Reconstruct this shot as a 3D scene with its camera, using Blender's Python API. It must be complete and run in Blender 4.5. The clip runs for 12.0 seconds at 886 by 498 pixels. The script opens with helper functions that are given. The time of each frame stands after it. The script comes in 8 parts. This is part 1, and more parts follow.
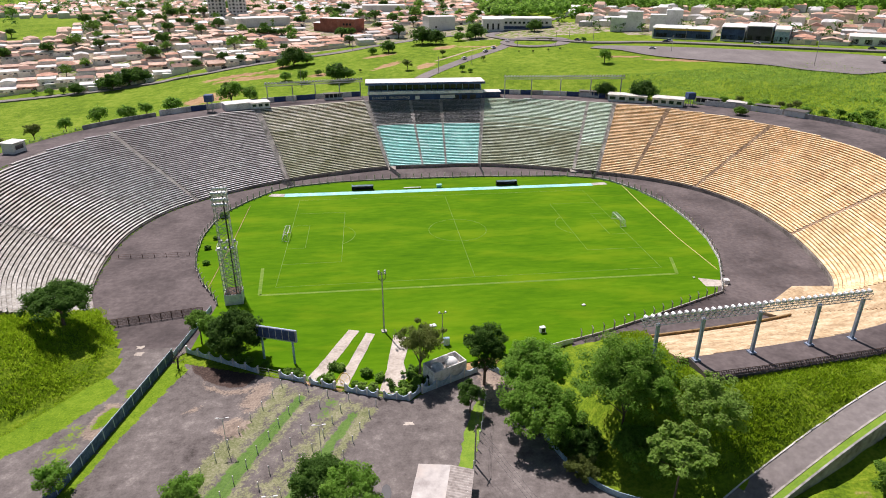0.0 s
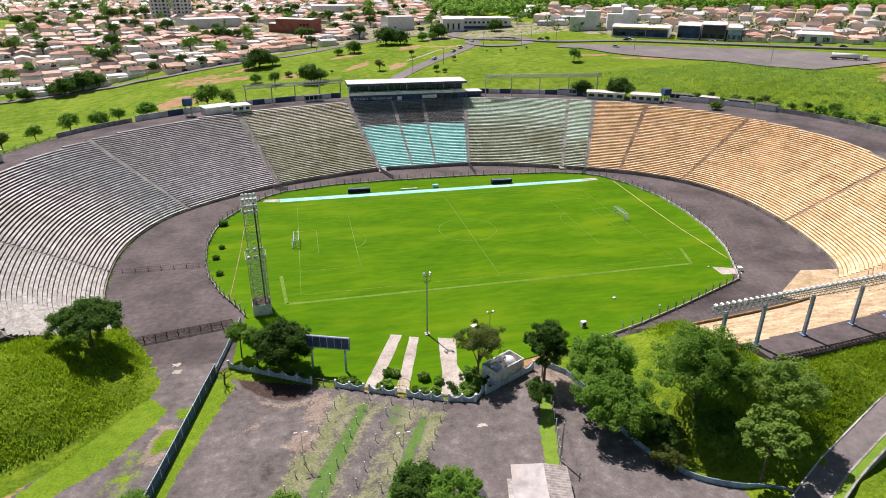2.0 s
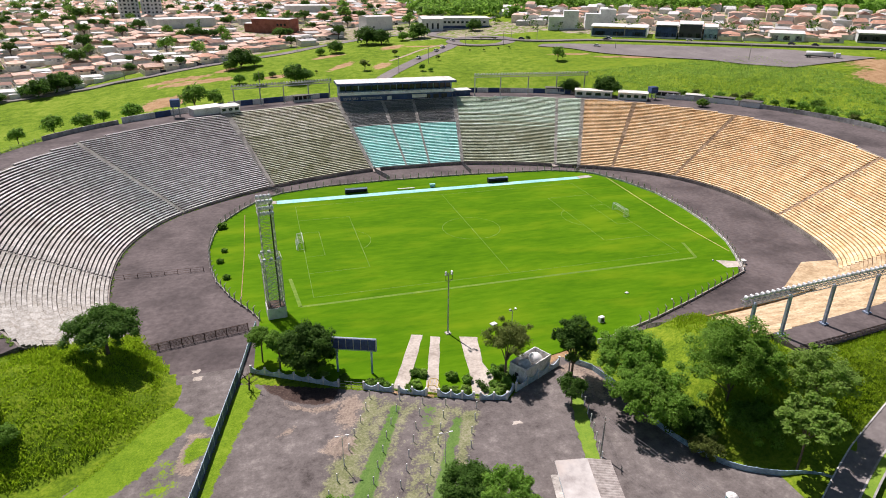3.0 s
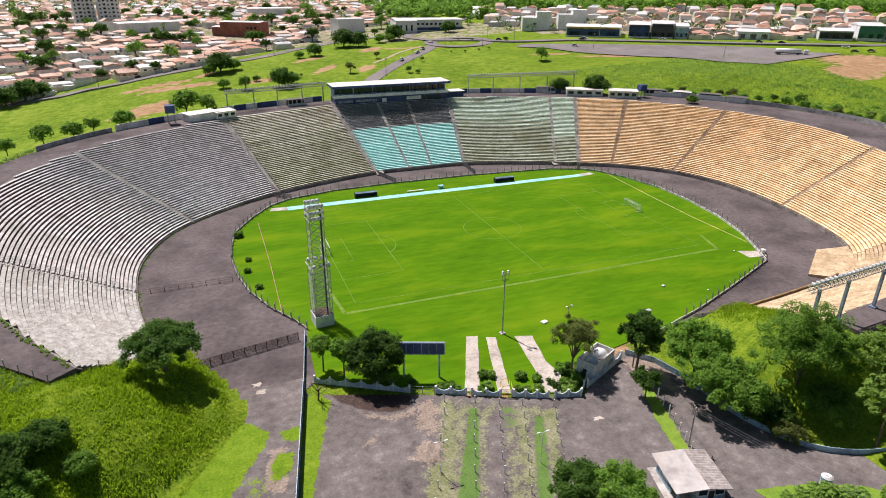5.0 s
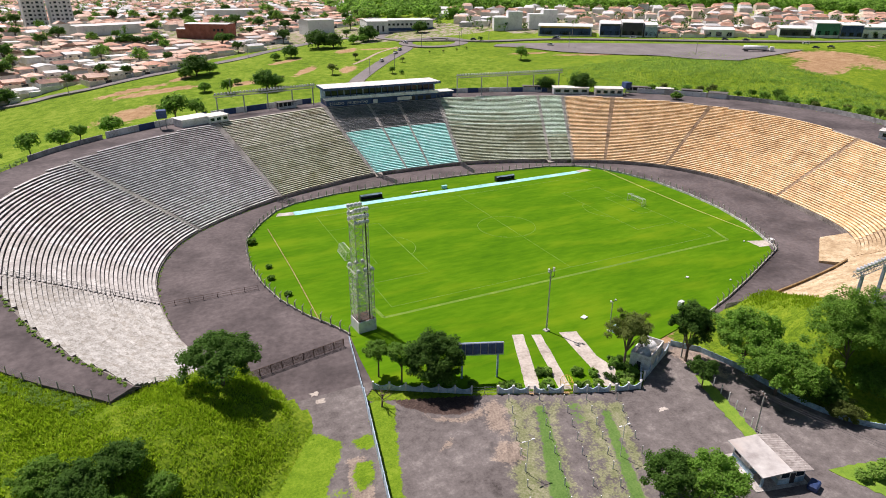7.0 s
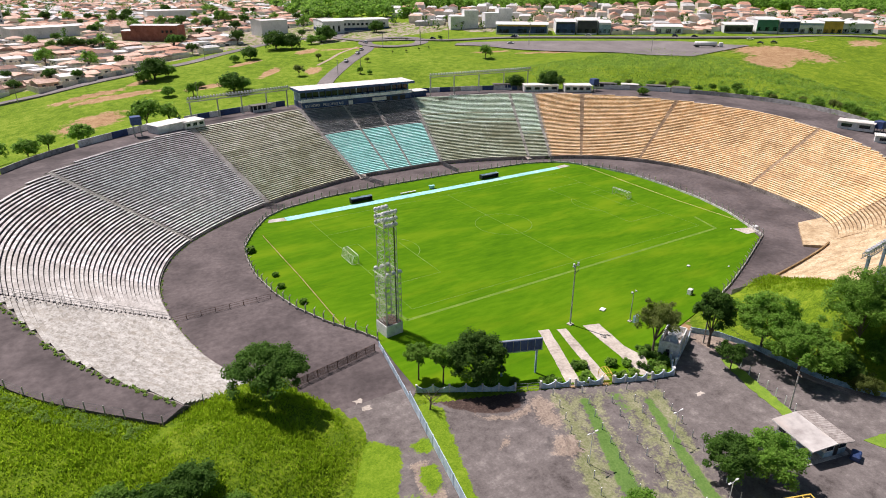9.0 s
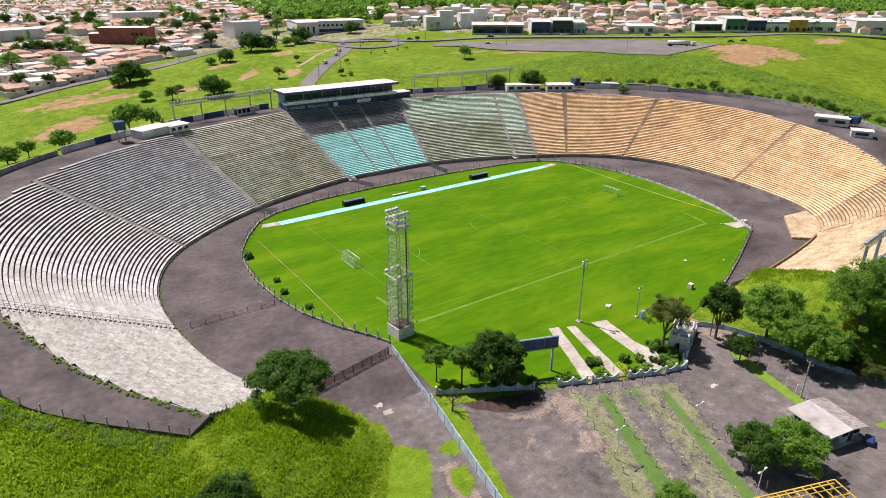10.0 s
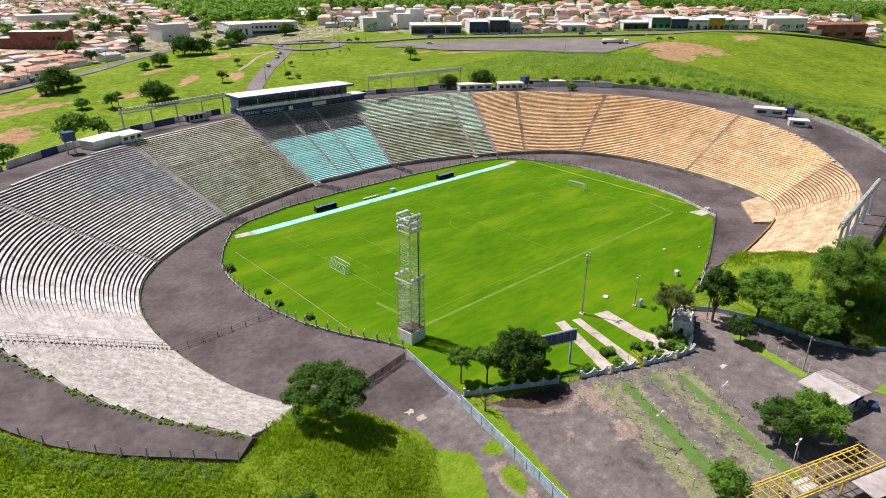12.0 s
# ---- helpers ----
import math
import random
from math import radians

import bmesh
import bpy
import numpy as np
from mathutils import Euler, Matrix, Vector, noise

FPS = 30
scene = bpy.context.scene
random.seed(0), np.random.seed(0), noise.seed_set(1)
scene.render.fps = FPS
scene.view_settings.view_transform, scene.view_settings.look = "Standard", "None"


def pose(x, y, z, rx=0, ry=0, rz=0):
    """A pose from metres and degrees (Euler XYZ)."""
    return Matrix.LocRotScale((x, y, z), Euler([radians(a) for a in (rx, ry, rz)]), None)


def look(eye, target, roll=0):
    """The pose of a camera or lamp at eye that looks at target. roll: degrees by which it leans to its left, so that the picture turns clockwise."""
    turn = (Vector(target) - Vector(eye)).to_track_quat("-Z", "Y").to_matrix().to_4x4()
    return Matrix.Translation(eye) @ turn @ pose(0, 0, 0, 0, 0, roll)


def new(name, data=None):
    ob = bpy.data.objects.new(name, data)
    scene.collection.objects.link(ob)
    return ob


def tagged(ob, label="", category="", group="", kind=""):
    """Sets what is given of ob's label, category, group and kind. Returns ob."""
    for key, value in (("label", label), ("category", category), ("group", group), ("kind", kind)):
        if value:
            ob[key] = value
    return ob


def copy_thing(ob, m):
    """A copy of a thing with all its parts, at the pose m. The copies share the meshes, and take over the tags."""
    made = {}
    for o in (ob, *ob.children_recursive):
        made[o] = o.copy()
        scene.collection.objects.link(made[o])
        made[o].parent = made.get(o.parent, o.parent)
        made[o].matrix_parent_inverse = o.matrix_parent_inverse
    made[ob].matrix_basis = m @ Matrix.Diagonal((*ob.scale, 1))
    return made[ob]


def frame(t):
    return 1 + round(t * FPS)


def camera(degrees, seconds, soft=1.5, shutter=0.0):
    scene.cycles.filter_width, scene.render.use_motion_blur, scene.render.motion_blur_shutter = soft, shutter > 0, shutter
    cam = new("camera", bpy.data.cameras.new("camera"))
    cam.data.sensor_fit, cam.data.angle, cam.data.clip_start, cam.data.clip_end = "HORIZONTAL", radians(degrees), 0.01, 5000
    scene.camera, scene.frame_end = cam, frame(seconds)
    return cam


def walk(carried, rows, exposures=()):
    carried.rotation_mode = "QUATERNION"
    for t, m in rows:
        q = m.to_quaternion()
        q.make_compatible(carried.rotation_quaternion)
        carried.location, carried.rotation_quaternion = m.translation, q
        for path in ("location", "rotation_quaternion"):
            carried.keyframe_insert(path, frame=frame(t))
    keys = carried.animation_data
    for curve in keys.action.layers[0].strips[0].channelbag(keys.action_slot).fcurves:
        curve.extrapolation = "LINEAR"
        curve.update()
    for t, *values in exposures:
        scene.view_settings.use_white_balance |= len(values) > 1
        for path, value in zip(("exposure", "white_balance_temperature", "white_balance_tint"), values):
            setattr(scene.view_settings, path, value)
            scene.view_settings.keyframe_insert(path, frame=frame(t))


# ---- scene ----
cam = camera(71.3, 12.0, soft=0.95)
PATH = [
    (0, (-26.37, -180.787, 74.23), (-26.152, -178.972, 73.42), 0.1),
    (0.5, (-32.103, -179.36, 74.095), (-31.84, -177.551, 73.284), 0.2),
    (1, (-37.495, -178.258, 73.765), (-37.187, -176.455, 72.957), 0.1),
    (1.5, (-43.139, -177.381, 73.698), (-42.78, -175.587, 72.89), 0.2),
    (2, (-48.788, -175.999, 73.701), (-48.375, -174.217, 72.893), 0.3),
    (2.5, (-54.27, -174.456, 73.404), (-53.805, -172.686, 72.597), 0.4),
    (4.5, (-75.174, -166.876, 72.11), (-74.548, -165.153, 71.31), 0.4),
    (5, (-80.174, -164.99, 72.104), (-79.516, -163.278, 71.306), 0.3),
    (5.5, (-84.87, -163.018, 72.231), (-84.18, -161.32, 71.431), 0.2),
    (6, (-89.321, -160.943, 72.067), (-88.598, -159.258, 71.268), 0.2),
    (6.5, (-93.9, -158.828, 72.109), (-93.14, -157.159, 71.309), 0.2),
    (7, (-98.112, -156.626, 71.665), (-97.314, -154.974, 70.87), 0.2),
    (9, (-114.155, -147.863, 71.971), (-113.192, -146.303, 71.173), 0.1),
    (9.5, (-117.925, -145.296, 72.004), (-116.92, -143.762, 71.205), 0.0),
    (10, (-121.598, -142.775, 72.076), (-120.55, -141.27, 71.279), -0.0),
    (10.5, (-124.988, -140.07, 71.923), (-123.898, -138.595, 71.127), -0.0),
    (11, (-128.616, -137.27, 72.203), (-127.483, -135.828, 71.405), -0.0),
    (11.5, (-132.016, -134.174, 71.911), (-130.833, -132.771, 71.116), -0.0),
    (12, (-135.236, -130.866, 71.806), (-133.997, -129.512, 71.011), 0.0),
]
walk(cam, [(t, look(eye, target, roll)) for t, eye, target, roll in PATH])

from mathutils.geometry import tessellate_polygon

# ---- light ----
SUN_DIR = Vector((-0.37, 0.93, 1.72)).normalized()
world = bpy.data.worlds.new("sky")
scene.world = world
world.use_nodes = True
wt = world.node_tree
sky = wt.nodes.new("ShaderNodeTexSky")
sky.sky_type = "NISHITA"
sky.sun_disc = False
sky.sun_elevation = math.asin(SUN_DIR.z)
sky.sun_rotation = math.atan2(SUN_DIR.x, SUN_DIR.y)
wt.links.new(sky.outputs[0], wt.nodes["Background"].inputs[0])
wt.nodes["Background"].inputs[1].default_value = 0.05
sun_data = bpy.data.lights.new("sun", "SUN")
sun_data.energy, sun_data.angle, sun_data.color = 5.0, radians(0.53), (1.0, 0.9, 0.905)
sun = new("sun", sun_data)
sun.matrix_world = look((0, 0, 300), Vector((0, 0, 300)) - SUN_DIR)
scene.view_settings.exposure = 0.27


# ---- materials ----
def material(name, base, dark=None, light=None, big=0.15, small=6.0, rough=0.85, bump=0.25, metal=0.0, spread=0.5, island=0.0, stretch=(1, 1, 1), stain=None, stain_scale=0.08, stain_amount=0.5, world_space=True):
    """A surface with variation at two scales (sizes in cycles a metre), grain relief and, if wanted, stains."""
    m = bpy.data.materials.new(name)
    m.use_nodes = True
    nt = m.node_tree
    n, l = nt.nodes, nt.links
    b = n["Principled BSDF"]
    dark = dark or tuple(c * 0.7 for c in base)
    light = light or tuple(min(1, c * 1.25) for c in base)
    geo = n.new("ShaderNodeNewGeometry")
    mp = n.new("ShaderNodeMapping")
    mp.inputs["Scale"].default_value = stretch
    if world_space:
        l.new(geo.outputs["Position"], mp.inputs["Vector"])
    else:
        tc = n.new("ShaderNodeTexCoord")
        l.new(tc.outputs["Object"], mp.inputs["Vector"])

    def noise_tex(scale, detail):
        t = n.new("ShaderNodeTexNoise")
        t.inputs["Scale"].default_value, t.inputs["Detail"].default_value = scale, detail
        t.inputs["Roughness"].default_value = 0.6
        l.new(mp.outputs[0], t.inputs["Vector"])
        return t

    n1, n2 = noise_tex(big, 5), noise_tex(small, 4)
    mix = n.new("ShaderNodeMath")
    mix.operation = "MULTIPLY_ADD"
    l.new(n2.outputs["Fac"], mix.inputs[0])
    mix.inputs[1].default_value = 0.45
    half = n.new("ShaderNodeMath")
    half.operation = "MULTIPLY"
    l.new(n1.outputs["Fac"], half.inputs[0])
    half.inputs[1].default_value = 0.55
    l.new(half.outputs[0], mix.inputs[2])
    ramp = n.new("ShaderNodeValToRGB")
    e = ramp.color_ramp.elements
    e[0].position, e[0].color = 0.5 - 0.28 * spread, (*dark, 1)
    e[1].position, e[1].color = 0.5 + 0.28 * spread, (*light, 1)
    mid = e.new(0.5)
    mid.color = (*base, 1)
    l.new(mix.outputs[0], ramp.inputs[0])
    colour = ramp.outputs[0]
    if stain:
        n3 = noise_tex(stain_scale, 6)
        r3 = n.new("ShaderNodeMapRange")
        r3.inputs[1].default_value, r3.inputs[2].default_value = 0.5, 0.68
        r3.inputs[4].default_value = stain_amount
        l.new(n3.outputs["Fac"], r3.inputs[0])
        ms = n.new("ShaderNodeMixRGB")
        ms.inputs[2].default_value = (*stain, 1)
        l.new(r3.outputs[0], ms.inputs[0])
        l.new(colour, ms.inputs[1])
        colour = ms.outputs[0]
    if island:
        oi = n.new("ShaderNodeObjectInfo")
        gi = geo.outputs["Random Per Island"]
        add = n.new("ShaderNodeMath")
        l.new(gi, add.inputs[0])
        l.new(oi.outputs["Random"], add.inputs[1])
        hsv = n.new("ShaderNodeHueSaturation")
        r4 = n.new("ShaderNodeMapRange")
        r4.inputs[2].default_value = 2.0
        r4.inputs[3].default_value, r4.inputs[4].default_value = 1 - island, 1 + island
        l.new(add.outputs[0], r4.inputs[0])
        l.new(r4.outputs[0], hsv.inputs["Value"])
        l.new(colour, hsv.inputs["Color"])
        colour = hsv.outputs[0]
    l.new(colour, b.inputs["Base Color"])
    b.inputs["Roughness"].default_value, b.inputs["Metallic"].default_value = rough, metal
    if bump:
        bp = n.new("ShaderNodeBump")
        bp.inputs["Strength"].default_value, bp.inputs["Distance"].default_value = bump, 0.12
        l.new(n2.outputs["Fac"], bp.inputs["Height"])
        l.new(bp.outputs[0], b.inputs["Normal"])
    return m


M = {}
M["asphalt"] = material("asphalt", (0.112, 0.091, 0.087), (0.065, 0.052, 0.05), (0.16, 0.132, 0.126), 0.08, 0.8, 0.95, 0.15, stain=(0.035, 0.027, 0.026), stain_scale=0.045, stain_amount=0.85)
M["lot_asphalt"] = material("lot_asphalt", (0.14, 0.122, 0.115), (0.075, 0.064, 0.06), (0.21, 0.185, 0.175), 0.13, 0.9, 0.95, 0.25, stain=(0.23, 0.2, 0.165), stain_scale=0.09, stain_amount=0.6, spread=0.7)
M["road_asphalt"] = material("road_asphalt", (0.19, 0.168, 0.16), (0.12, 0.105, 0.1), (0.27, 0.245, 0.23), 0.08, 1.0, 0.92, 0.15, spread=0.7)
M["concrete"] = material("concrete", (0.42, 0.39, 0.35), (0.2, 0.18, 0.16), (0.6, 0.57, 0.52), 0.3, 2.5, 0.9, 0.3)
M["pale_concrete"] = material("pale_concrete", (0.47, 0.415, 0.35), (0.31, 0.265, 0.22), (0.6, 0.545, 0.475), 0.25, 1.8, 0.9, 0.25)
M["white_paint"] = material("white_paint", (0.72, 0.72, 0.7), (0.45, 0.44, 0.4), (0.82, 0.82, 0.8), 0.25, 1.6, 0.7, 0.1)
M["blue_paint"] = material("blue_paint", (0.028, 0.06, 0.17), (0.015, 0.03, 0.09), (0.05, 0.1, 0.24), 0.3, 1.6, 0.6, 0.1)
M["light_blue_paint"] = material("light_blue_paint", (0.3, 0.43, 0.52), (0.16, 0.24, 0.3), (0.46, 0.6, 0.68), 0.4, 2.2, 0.75, 0.2)
M["steel"] = material("steel", (0.4, 0.42, 0.4), (0.2, 0.2, 0.18), (0.55, 0.56, 0.53), 0.3, 3.0, 0.5, 0.1, metal=0.4)
M["blue_steel"] = material("blue_steel", (0.3, 0.36, 0.46), (0.2, 0.24, 0.3), (0.42, 0.49, 0.58), 0.3, 2.0, 0.5, 0.1, metal=0.2)
M["rust_steel"] = material("rust_steel", (0.12, 0.07, 0.05), (0.06, 0.035, 0.03), (0.2, 0.12, 0.08), 0.4, 3.0, 0.8, 0.2)
M["dark"] = material("dark", (0.025, 0.025, 0.028), None, None, 0.5, 3.0, 0.5, 0.05)
M["bark"] = material("bark", (0.13, 0.095, 0.07), (0.07, 0.05, 0.035), (0.2, 0.15, 0.11), 1.0, 6.0, 0.95, 0.6)
M["soil"] = material("soil", (0.4, 0.29, 0.19), (0.25, 0.17, 0.11), (0.55, 0.42, 0.3), 0.12, 1.2, 0.95, 0.4)
M["glass"] = material("window_glass", (0.02, 0.03, 0.04), None, None, 0.3, 1.0, 0.08, 0.0)


def leaf_material(name, base, dark, light, island=0.35):
    m = material(name, base, dark, light, 0.25, 3.0, 0.6, 0.0, island=island, spread=0.9, world_space=False)
    nt = m.node_tree
    b, out = nt.nodes["Principled BSDF"], nt.nodes["Material Output"]
    b.inputs["Specular IOR Level"].default_value = 0.12
    thin, mix = nt.nodes.new("ShaderNodeBsdfTranslucent"), nt.nodes.new("ShaderNodeMixShader")
    nt.links.new(b.inputs["Base Color"].links[0].from_socket, thin.inputs["Color"])
    mix.inputs[0].default_value = 0.6
    nt.links.new(b.outputs[0], mix.inputs[1])
    nt.links.new(thin.outputs[0], mix.inputs[2])
    nt.links.new(mix.outputs[0], out.inputs["Surface"])
    return m


M["leaf_dark"] = leaf_material("leaf_dark", (0.1, 0.2, 0.035), (0.05, 0.11, 0.02), (0.17, 0.3, 0.055))
M["leaf"] = leaf_material("leaf", (0.2, 0.36, 0.055), (0.1, 0.2, 0.028), (0.33, 0.5, 0.09))
M["leaf_bright"] = leaf_material("leaf_bright", (0.32, 0.49, 0.1), (0.19, 0.32, 0.06), (0.46, 0.6, 0.17))
M["leaf_olive"] = leaf_material("leaf_olive", (0.19, 0.24, 0.06), (0.1, 0.13, 0.035), (0.3, 0.34, 0.1))
M["grass_tuft"] = leaf_material("grass_tuft", (0.3, 0.44, 0.02), (0.19, 0.31, 0.014), (0.43, 0.55, 0.05))


# ---- small tools ----
def finish(name, bm, mats, parent=None, label="", smooth=False):
    me = bpy.data.meshes.new(name)
    bm.to_mesh(me)
    bm.free()
    for m in mats if isinstance(mats, (list, tuple)) else [mats]:
        me.materials.append(m)
    if smooth:
        me.shade_smooth()
    ob = new(name, me)
    if parent:
        ob.parent = parent
    if label:
        ob["label"] = label
    return ob


def part(name, bm, mat, parent, label="", smooth=False):
    return finish(name, bm, mat, parent, label, smooth)


def raw(name, verts, faces, mats, parent=None, slots=None, smooth=False):
    me = bpy.data.meshes.new(name)
    me.from_pydata([tuple(v) for v in verts], [], faces)
    for m in mats if isinstance(mats, (list, tuple)) else [mats]:
        me.materials.append(m)
    if slots is not None:
        me.polygons.foreach_set("material_index", slots)
    if smooth:
        me.shade_smooth()
    me.update()
    ob = new(name, me)
    if parent:
        ob.parent = parent
    return ob


def empty(name, m=None):
    ob = new(name)
    ob.empty_display_size = 0.5
    if m is not None:
        ob.matrix_basis = m
    return ob


def box(bm, c, s, rz=0.0, bevel=0.0, slot=0, m=None):
    mat = Matrix.Translation(c) @ Matrix.Rotation(radians(rz), 4, "Z")
    if m is not None:
        mat = m @ mat
    made = bmesh.ops.create_cube(bm, size=1.0, matrix=mat @ Matrix.Diagonal((*s, 1)))["verts"]
    faces = list({f for v in made for f in v.link_faces})
    for f in faces:
        f.material_index = slot
    if bevel:
        bmesh.ops.bevel(bm, geom=list({e for f in faces for e in f.edges}), offset=bevel, segments=1, affect="EDGES")
    return bm


def beam(bm, a, b, r, sides=6, r2=None, slot=0):
    """A straight round bar from a to b."""
    a, b = Vector(a), Vector(b)
    d = b - a
    if d.length < 1e-4:
        return bm
    rot = d.to_track_quat("Z", "Y").to_matrix().to_4x4()
    made = bmesh.ops.create_cone(bm, cap_ends=True, segments=sides, radius1=r, radius2=r if r2 is None else r2, depth=d.length, matrix=Matrix.Translation((a + b) / 2) @ rot)["verts"]
    for f in {f for v in made for f in v.link_faces}:
        f.material_index = slot
    return bm


def tube(bm, pts, r, sides=4):
    """A bent round bar through several points."""
    pts = [Vector(p) for p in pts]
    last = None
    for i, p in enumerate(pts):
        d = (pts[min(i + 1, len(pts) - 1)] - pts[max(i - 1, 0)]).normalized()
        s = d.cross(Vector((0, 0, 1))).normalized()
        t = s.cross(d)
        ring = [bm.verts.new(p + (s * math.cos(a) + t * math.sin(a)) * r) for a in (2 * math.pi * k / sides for k in range(sides))]
        if last:
            for k in range(sides):
                bm.faces.new((last[k], last[(k + 1) % sides], ring[(k + 1) % sides], ring[k]))
        last = ring
    return bm


def prism(bm, pts, z0, z1, slot=0):
    """An upright prism on a plan outline, which may be hollow-cornered."""
    lo = [bm.verts.new((x, y, z0)) for x, y in pts]
    hi = [bm.verts.new((x, y, z1)) for x, y in pts]
    area = sum(a[0] * b[1] - b[0] * a[1] for a, b in zip(pts, pts[1:] + pts[:1]))
    faces = []
    if len(pts) == 4:
        faces.append(bm.faces.new(hi if area > 0 else hi[::-1]))
    else:
        for t in tessellate_polygon([[Vector((x, y, 0)) for x, y in pts]]):
            a, b, c = (pts[i] for i in t)
            up = (b[0] - a[0]) * (c[1] - a[1]) - (b[1] - a[1]) * (c[0] - a[0]) > 0
            faces.append(bm.faces.new([hi[i] for i in (t if up else t[::-1])]))
    for i in range(len(pts)):
        j = (i + 1) % len(pts)
        q = (lo[i], lo[j], hi[j], hi[i])
        faces.append(bm.faces.new(q if area > 0 else q[::-1]))
    for f in faces:
        f.material_index = slot
    return bm


def spline(pts, n):
    """Catmull-Rom through rows of numbers, n steps a span."""
    p = np.array(pts, float)
    q = np.vstack([2 * p[0] - p[1], p, 2 * p[-1] - p[-2]])
    out = []
    for i in range(1, len(q) - 2):
        for k in range(n):
            t = k / n
            a, b, c, d = q[i - 1], q[i], q[i + 1], q[i + 2]
            out.append(0.5 * (2 * b + (c - a) * t + (2 * a - 5 * b + 4 * c - d) * t * t + (3 * b - a - 3 * c + d) * t ** 3))
    out.append(p[-1])
    return np.array(out)


def smooth01(a, b, v):
    t = np.clip((v - a) / (b - a), 0, 1)
    return t * t * (3 - 2 * t)


# ---- plan of the bowl: front edge, rim and rim height, from the west end round to the south-east end ----
STATIONS = [
    (-92, -47, -107.2, -59, 10.5), (-99, -31, -121.5, -41, 13.8), (-102.5, -10, -132, -16, 18.0), (-102, 10, -136, 10, 21.0),
    (-95, 29, -129, 40, 21.5), (-82, 43, -111, 68, 21.5), (-62, 56, -78, 92, 21.5), (-40, 64.5, -50, 103.5, 21.5),
    (-19, 70, -27, 109, 21.5), (0, 70.6, 0, 110, 21.5), (19, 70, 27, 109, 21.5), (40, 64.5, 55, 102.5, 21.5),
    (65, 53, 84, 90, 21.5), (82, 43, 111, 68, 21.5), (95, 29, 129, 40, 21.5), (102, 10, 136, 10, 21.5),
    (102.5, -10, 136, -12, 20.5), (99, -31, 131, -37.5, 18.5), (92, -50, 118.5, -57, 16.5), (81, -61, 96, -76, 14.2),
    (68, -66, 72, -87.5, 12.4), (50, -69, 48, -91.5, 12.0), (31, -71, 26, -94, 12.0),
]
STEP = 8
RING = spline(STATIONS, STEP)
FRONT, RIM, RIM_Z = RING[:, :2], RING[:, 2:4], RING[:, 4]
FRONT_Z = 1.2
tang = np.gradient(RIM, axis=0)
OUT = np.stack([-tang[:, 1], tang[:, 0]], 1)
OUT /= np.linalg.norm(OUT, axis=1)[:, None]
if (OUT[len(OUT) // 2] @ np.array((0, 1))) < 0:
    OUT = -OUT
PATH_W = np.interp(np.arange(len(RING)), [0, STEP, 2 * STEP, 5 * STEP, 12 * STEP, 13 * STEP, 14 * STEP, 15 * STEP, 16 * STEP, 17 * STEP, 18 * STEP, 19 * STEP, 20 * STEP, len(RING)], [4.6, 9.5, 12, 12, 11, 17, 22, 25, 26, 23, 21, 19, 7.5, 6.5])
EDGE = RIM + OUT * PATH_W[:, None]


def front_z(u):
    """The height of the lowest row over the track."""
    return 0.45 + 0.75 * float(smooth01(4.5, 7.0, u))


def stand_point(u, f):
    """A point of the seating slope: u along the stations, f from front to rim."""
    k = np.clip(u * STEP, 0, len(RING) - 1)
    i = int(min(k, len(RING) - 2))
    t = k - i
    r = RING[i] * (1 - t) + RING[i + 1] * t
    return Vector((r[0] + (r[2] - r[0]) * f, r[1] + (r[3] - r[1]) * f, front_z(u) + (r[4] - front_z(u)) * f))


def inside(poly, x, y):
    x, y = np.asarray(x, float), np.asarray(y, float)
    px, py = poly[:, 0], poly[:, 1]
    qx, qy = np.roll(px, 1), np.roll(py, 1)
    slope = (qx - px) / np.where(np.abs(qy - py) < 1e-9, 1e-9, qy - py)
    hit = np.empty(x.size, bool)
    X, Y = x.ravel(), y.ravel()
    for s in range(0, x.size, 4000):
        a, b = X[s : s + 4000, None], Y[s : s + 4000, None]
        cross = ((py > b) != (qy > b)) & (a < slope * (b - py) + px)
        hit[s : s + 4000] = cross.sum(1) % 2 == 1
    return hit.reshape(x.shape)


def far_land(x, y):
    tilt = 0.05 * np.clip(x, -260, 330) * np.where(x < 0, 1 - smooth01(180, 400, y), 1.0)
    base = 21.5 + 15 * (1 - np.exp(-np.maximum(y - 115, 0) / 160.0)) + tilt + 0.012 * np.clip(y - 300, 0, 700)
    dip = 6 * smooth01(-90, -170, x) * smooth01(60, 150, y) * (1 - smooth01(200, 300, y))
    return base - dip + 6 * smooth01(345, 470, 0.72 * x + y) * smooth01(70, 150, x) + 3 * np.sin(x * 0.006 + 1) * smooth01(300, 700, y) * smooth01(-100, 50, x)


# the rim line with its two end lines, with the height and the flat width at each point
_end_l = [FRONT[0] + (RIM[0] - FRONT[0]) * t for t in np.linspace(0, 0.93, 8)]
_end_r = [FRONT[-1] + (RIM[-1] - FRONT[-1]) * t for t in np.linspace(0.93, 0, 8)]
LINE = np.vstack([_end_l, RIM, _end_r])
LINE_Z = np.r_[np.linspace(FRONT_Z, RIM_Z[0], 8) - 0.3, RIM_Z, np.linspace(RIM_Z[-1], FRONT_Z, 8) - 0.3]
LINE_W = np.r_[np.full(8, 1.0), PATH_W + 1.0, np.full(8, 1.0)]
BOWL = np.vstack([RIM, FRONT[::-1][:1], FRONT[:1]])
PIT = FRONT


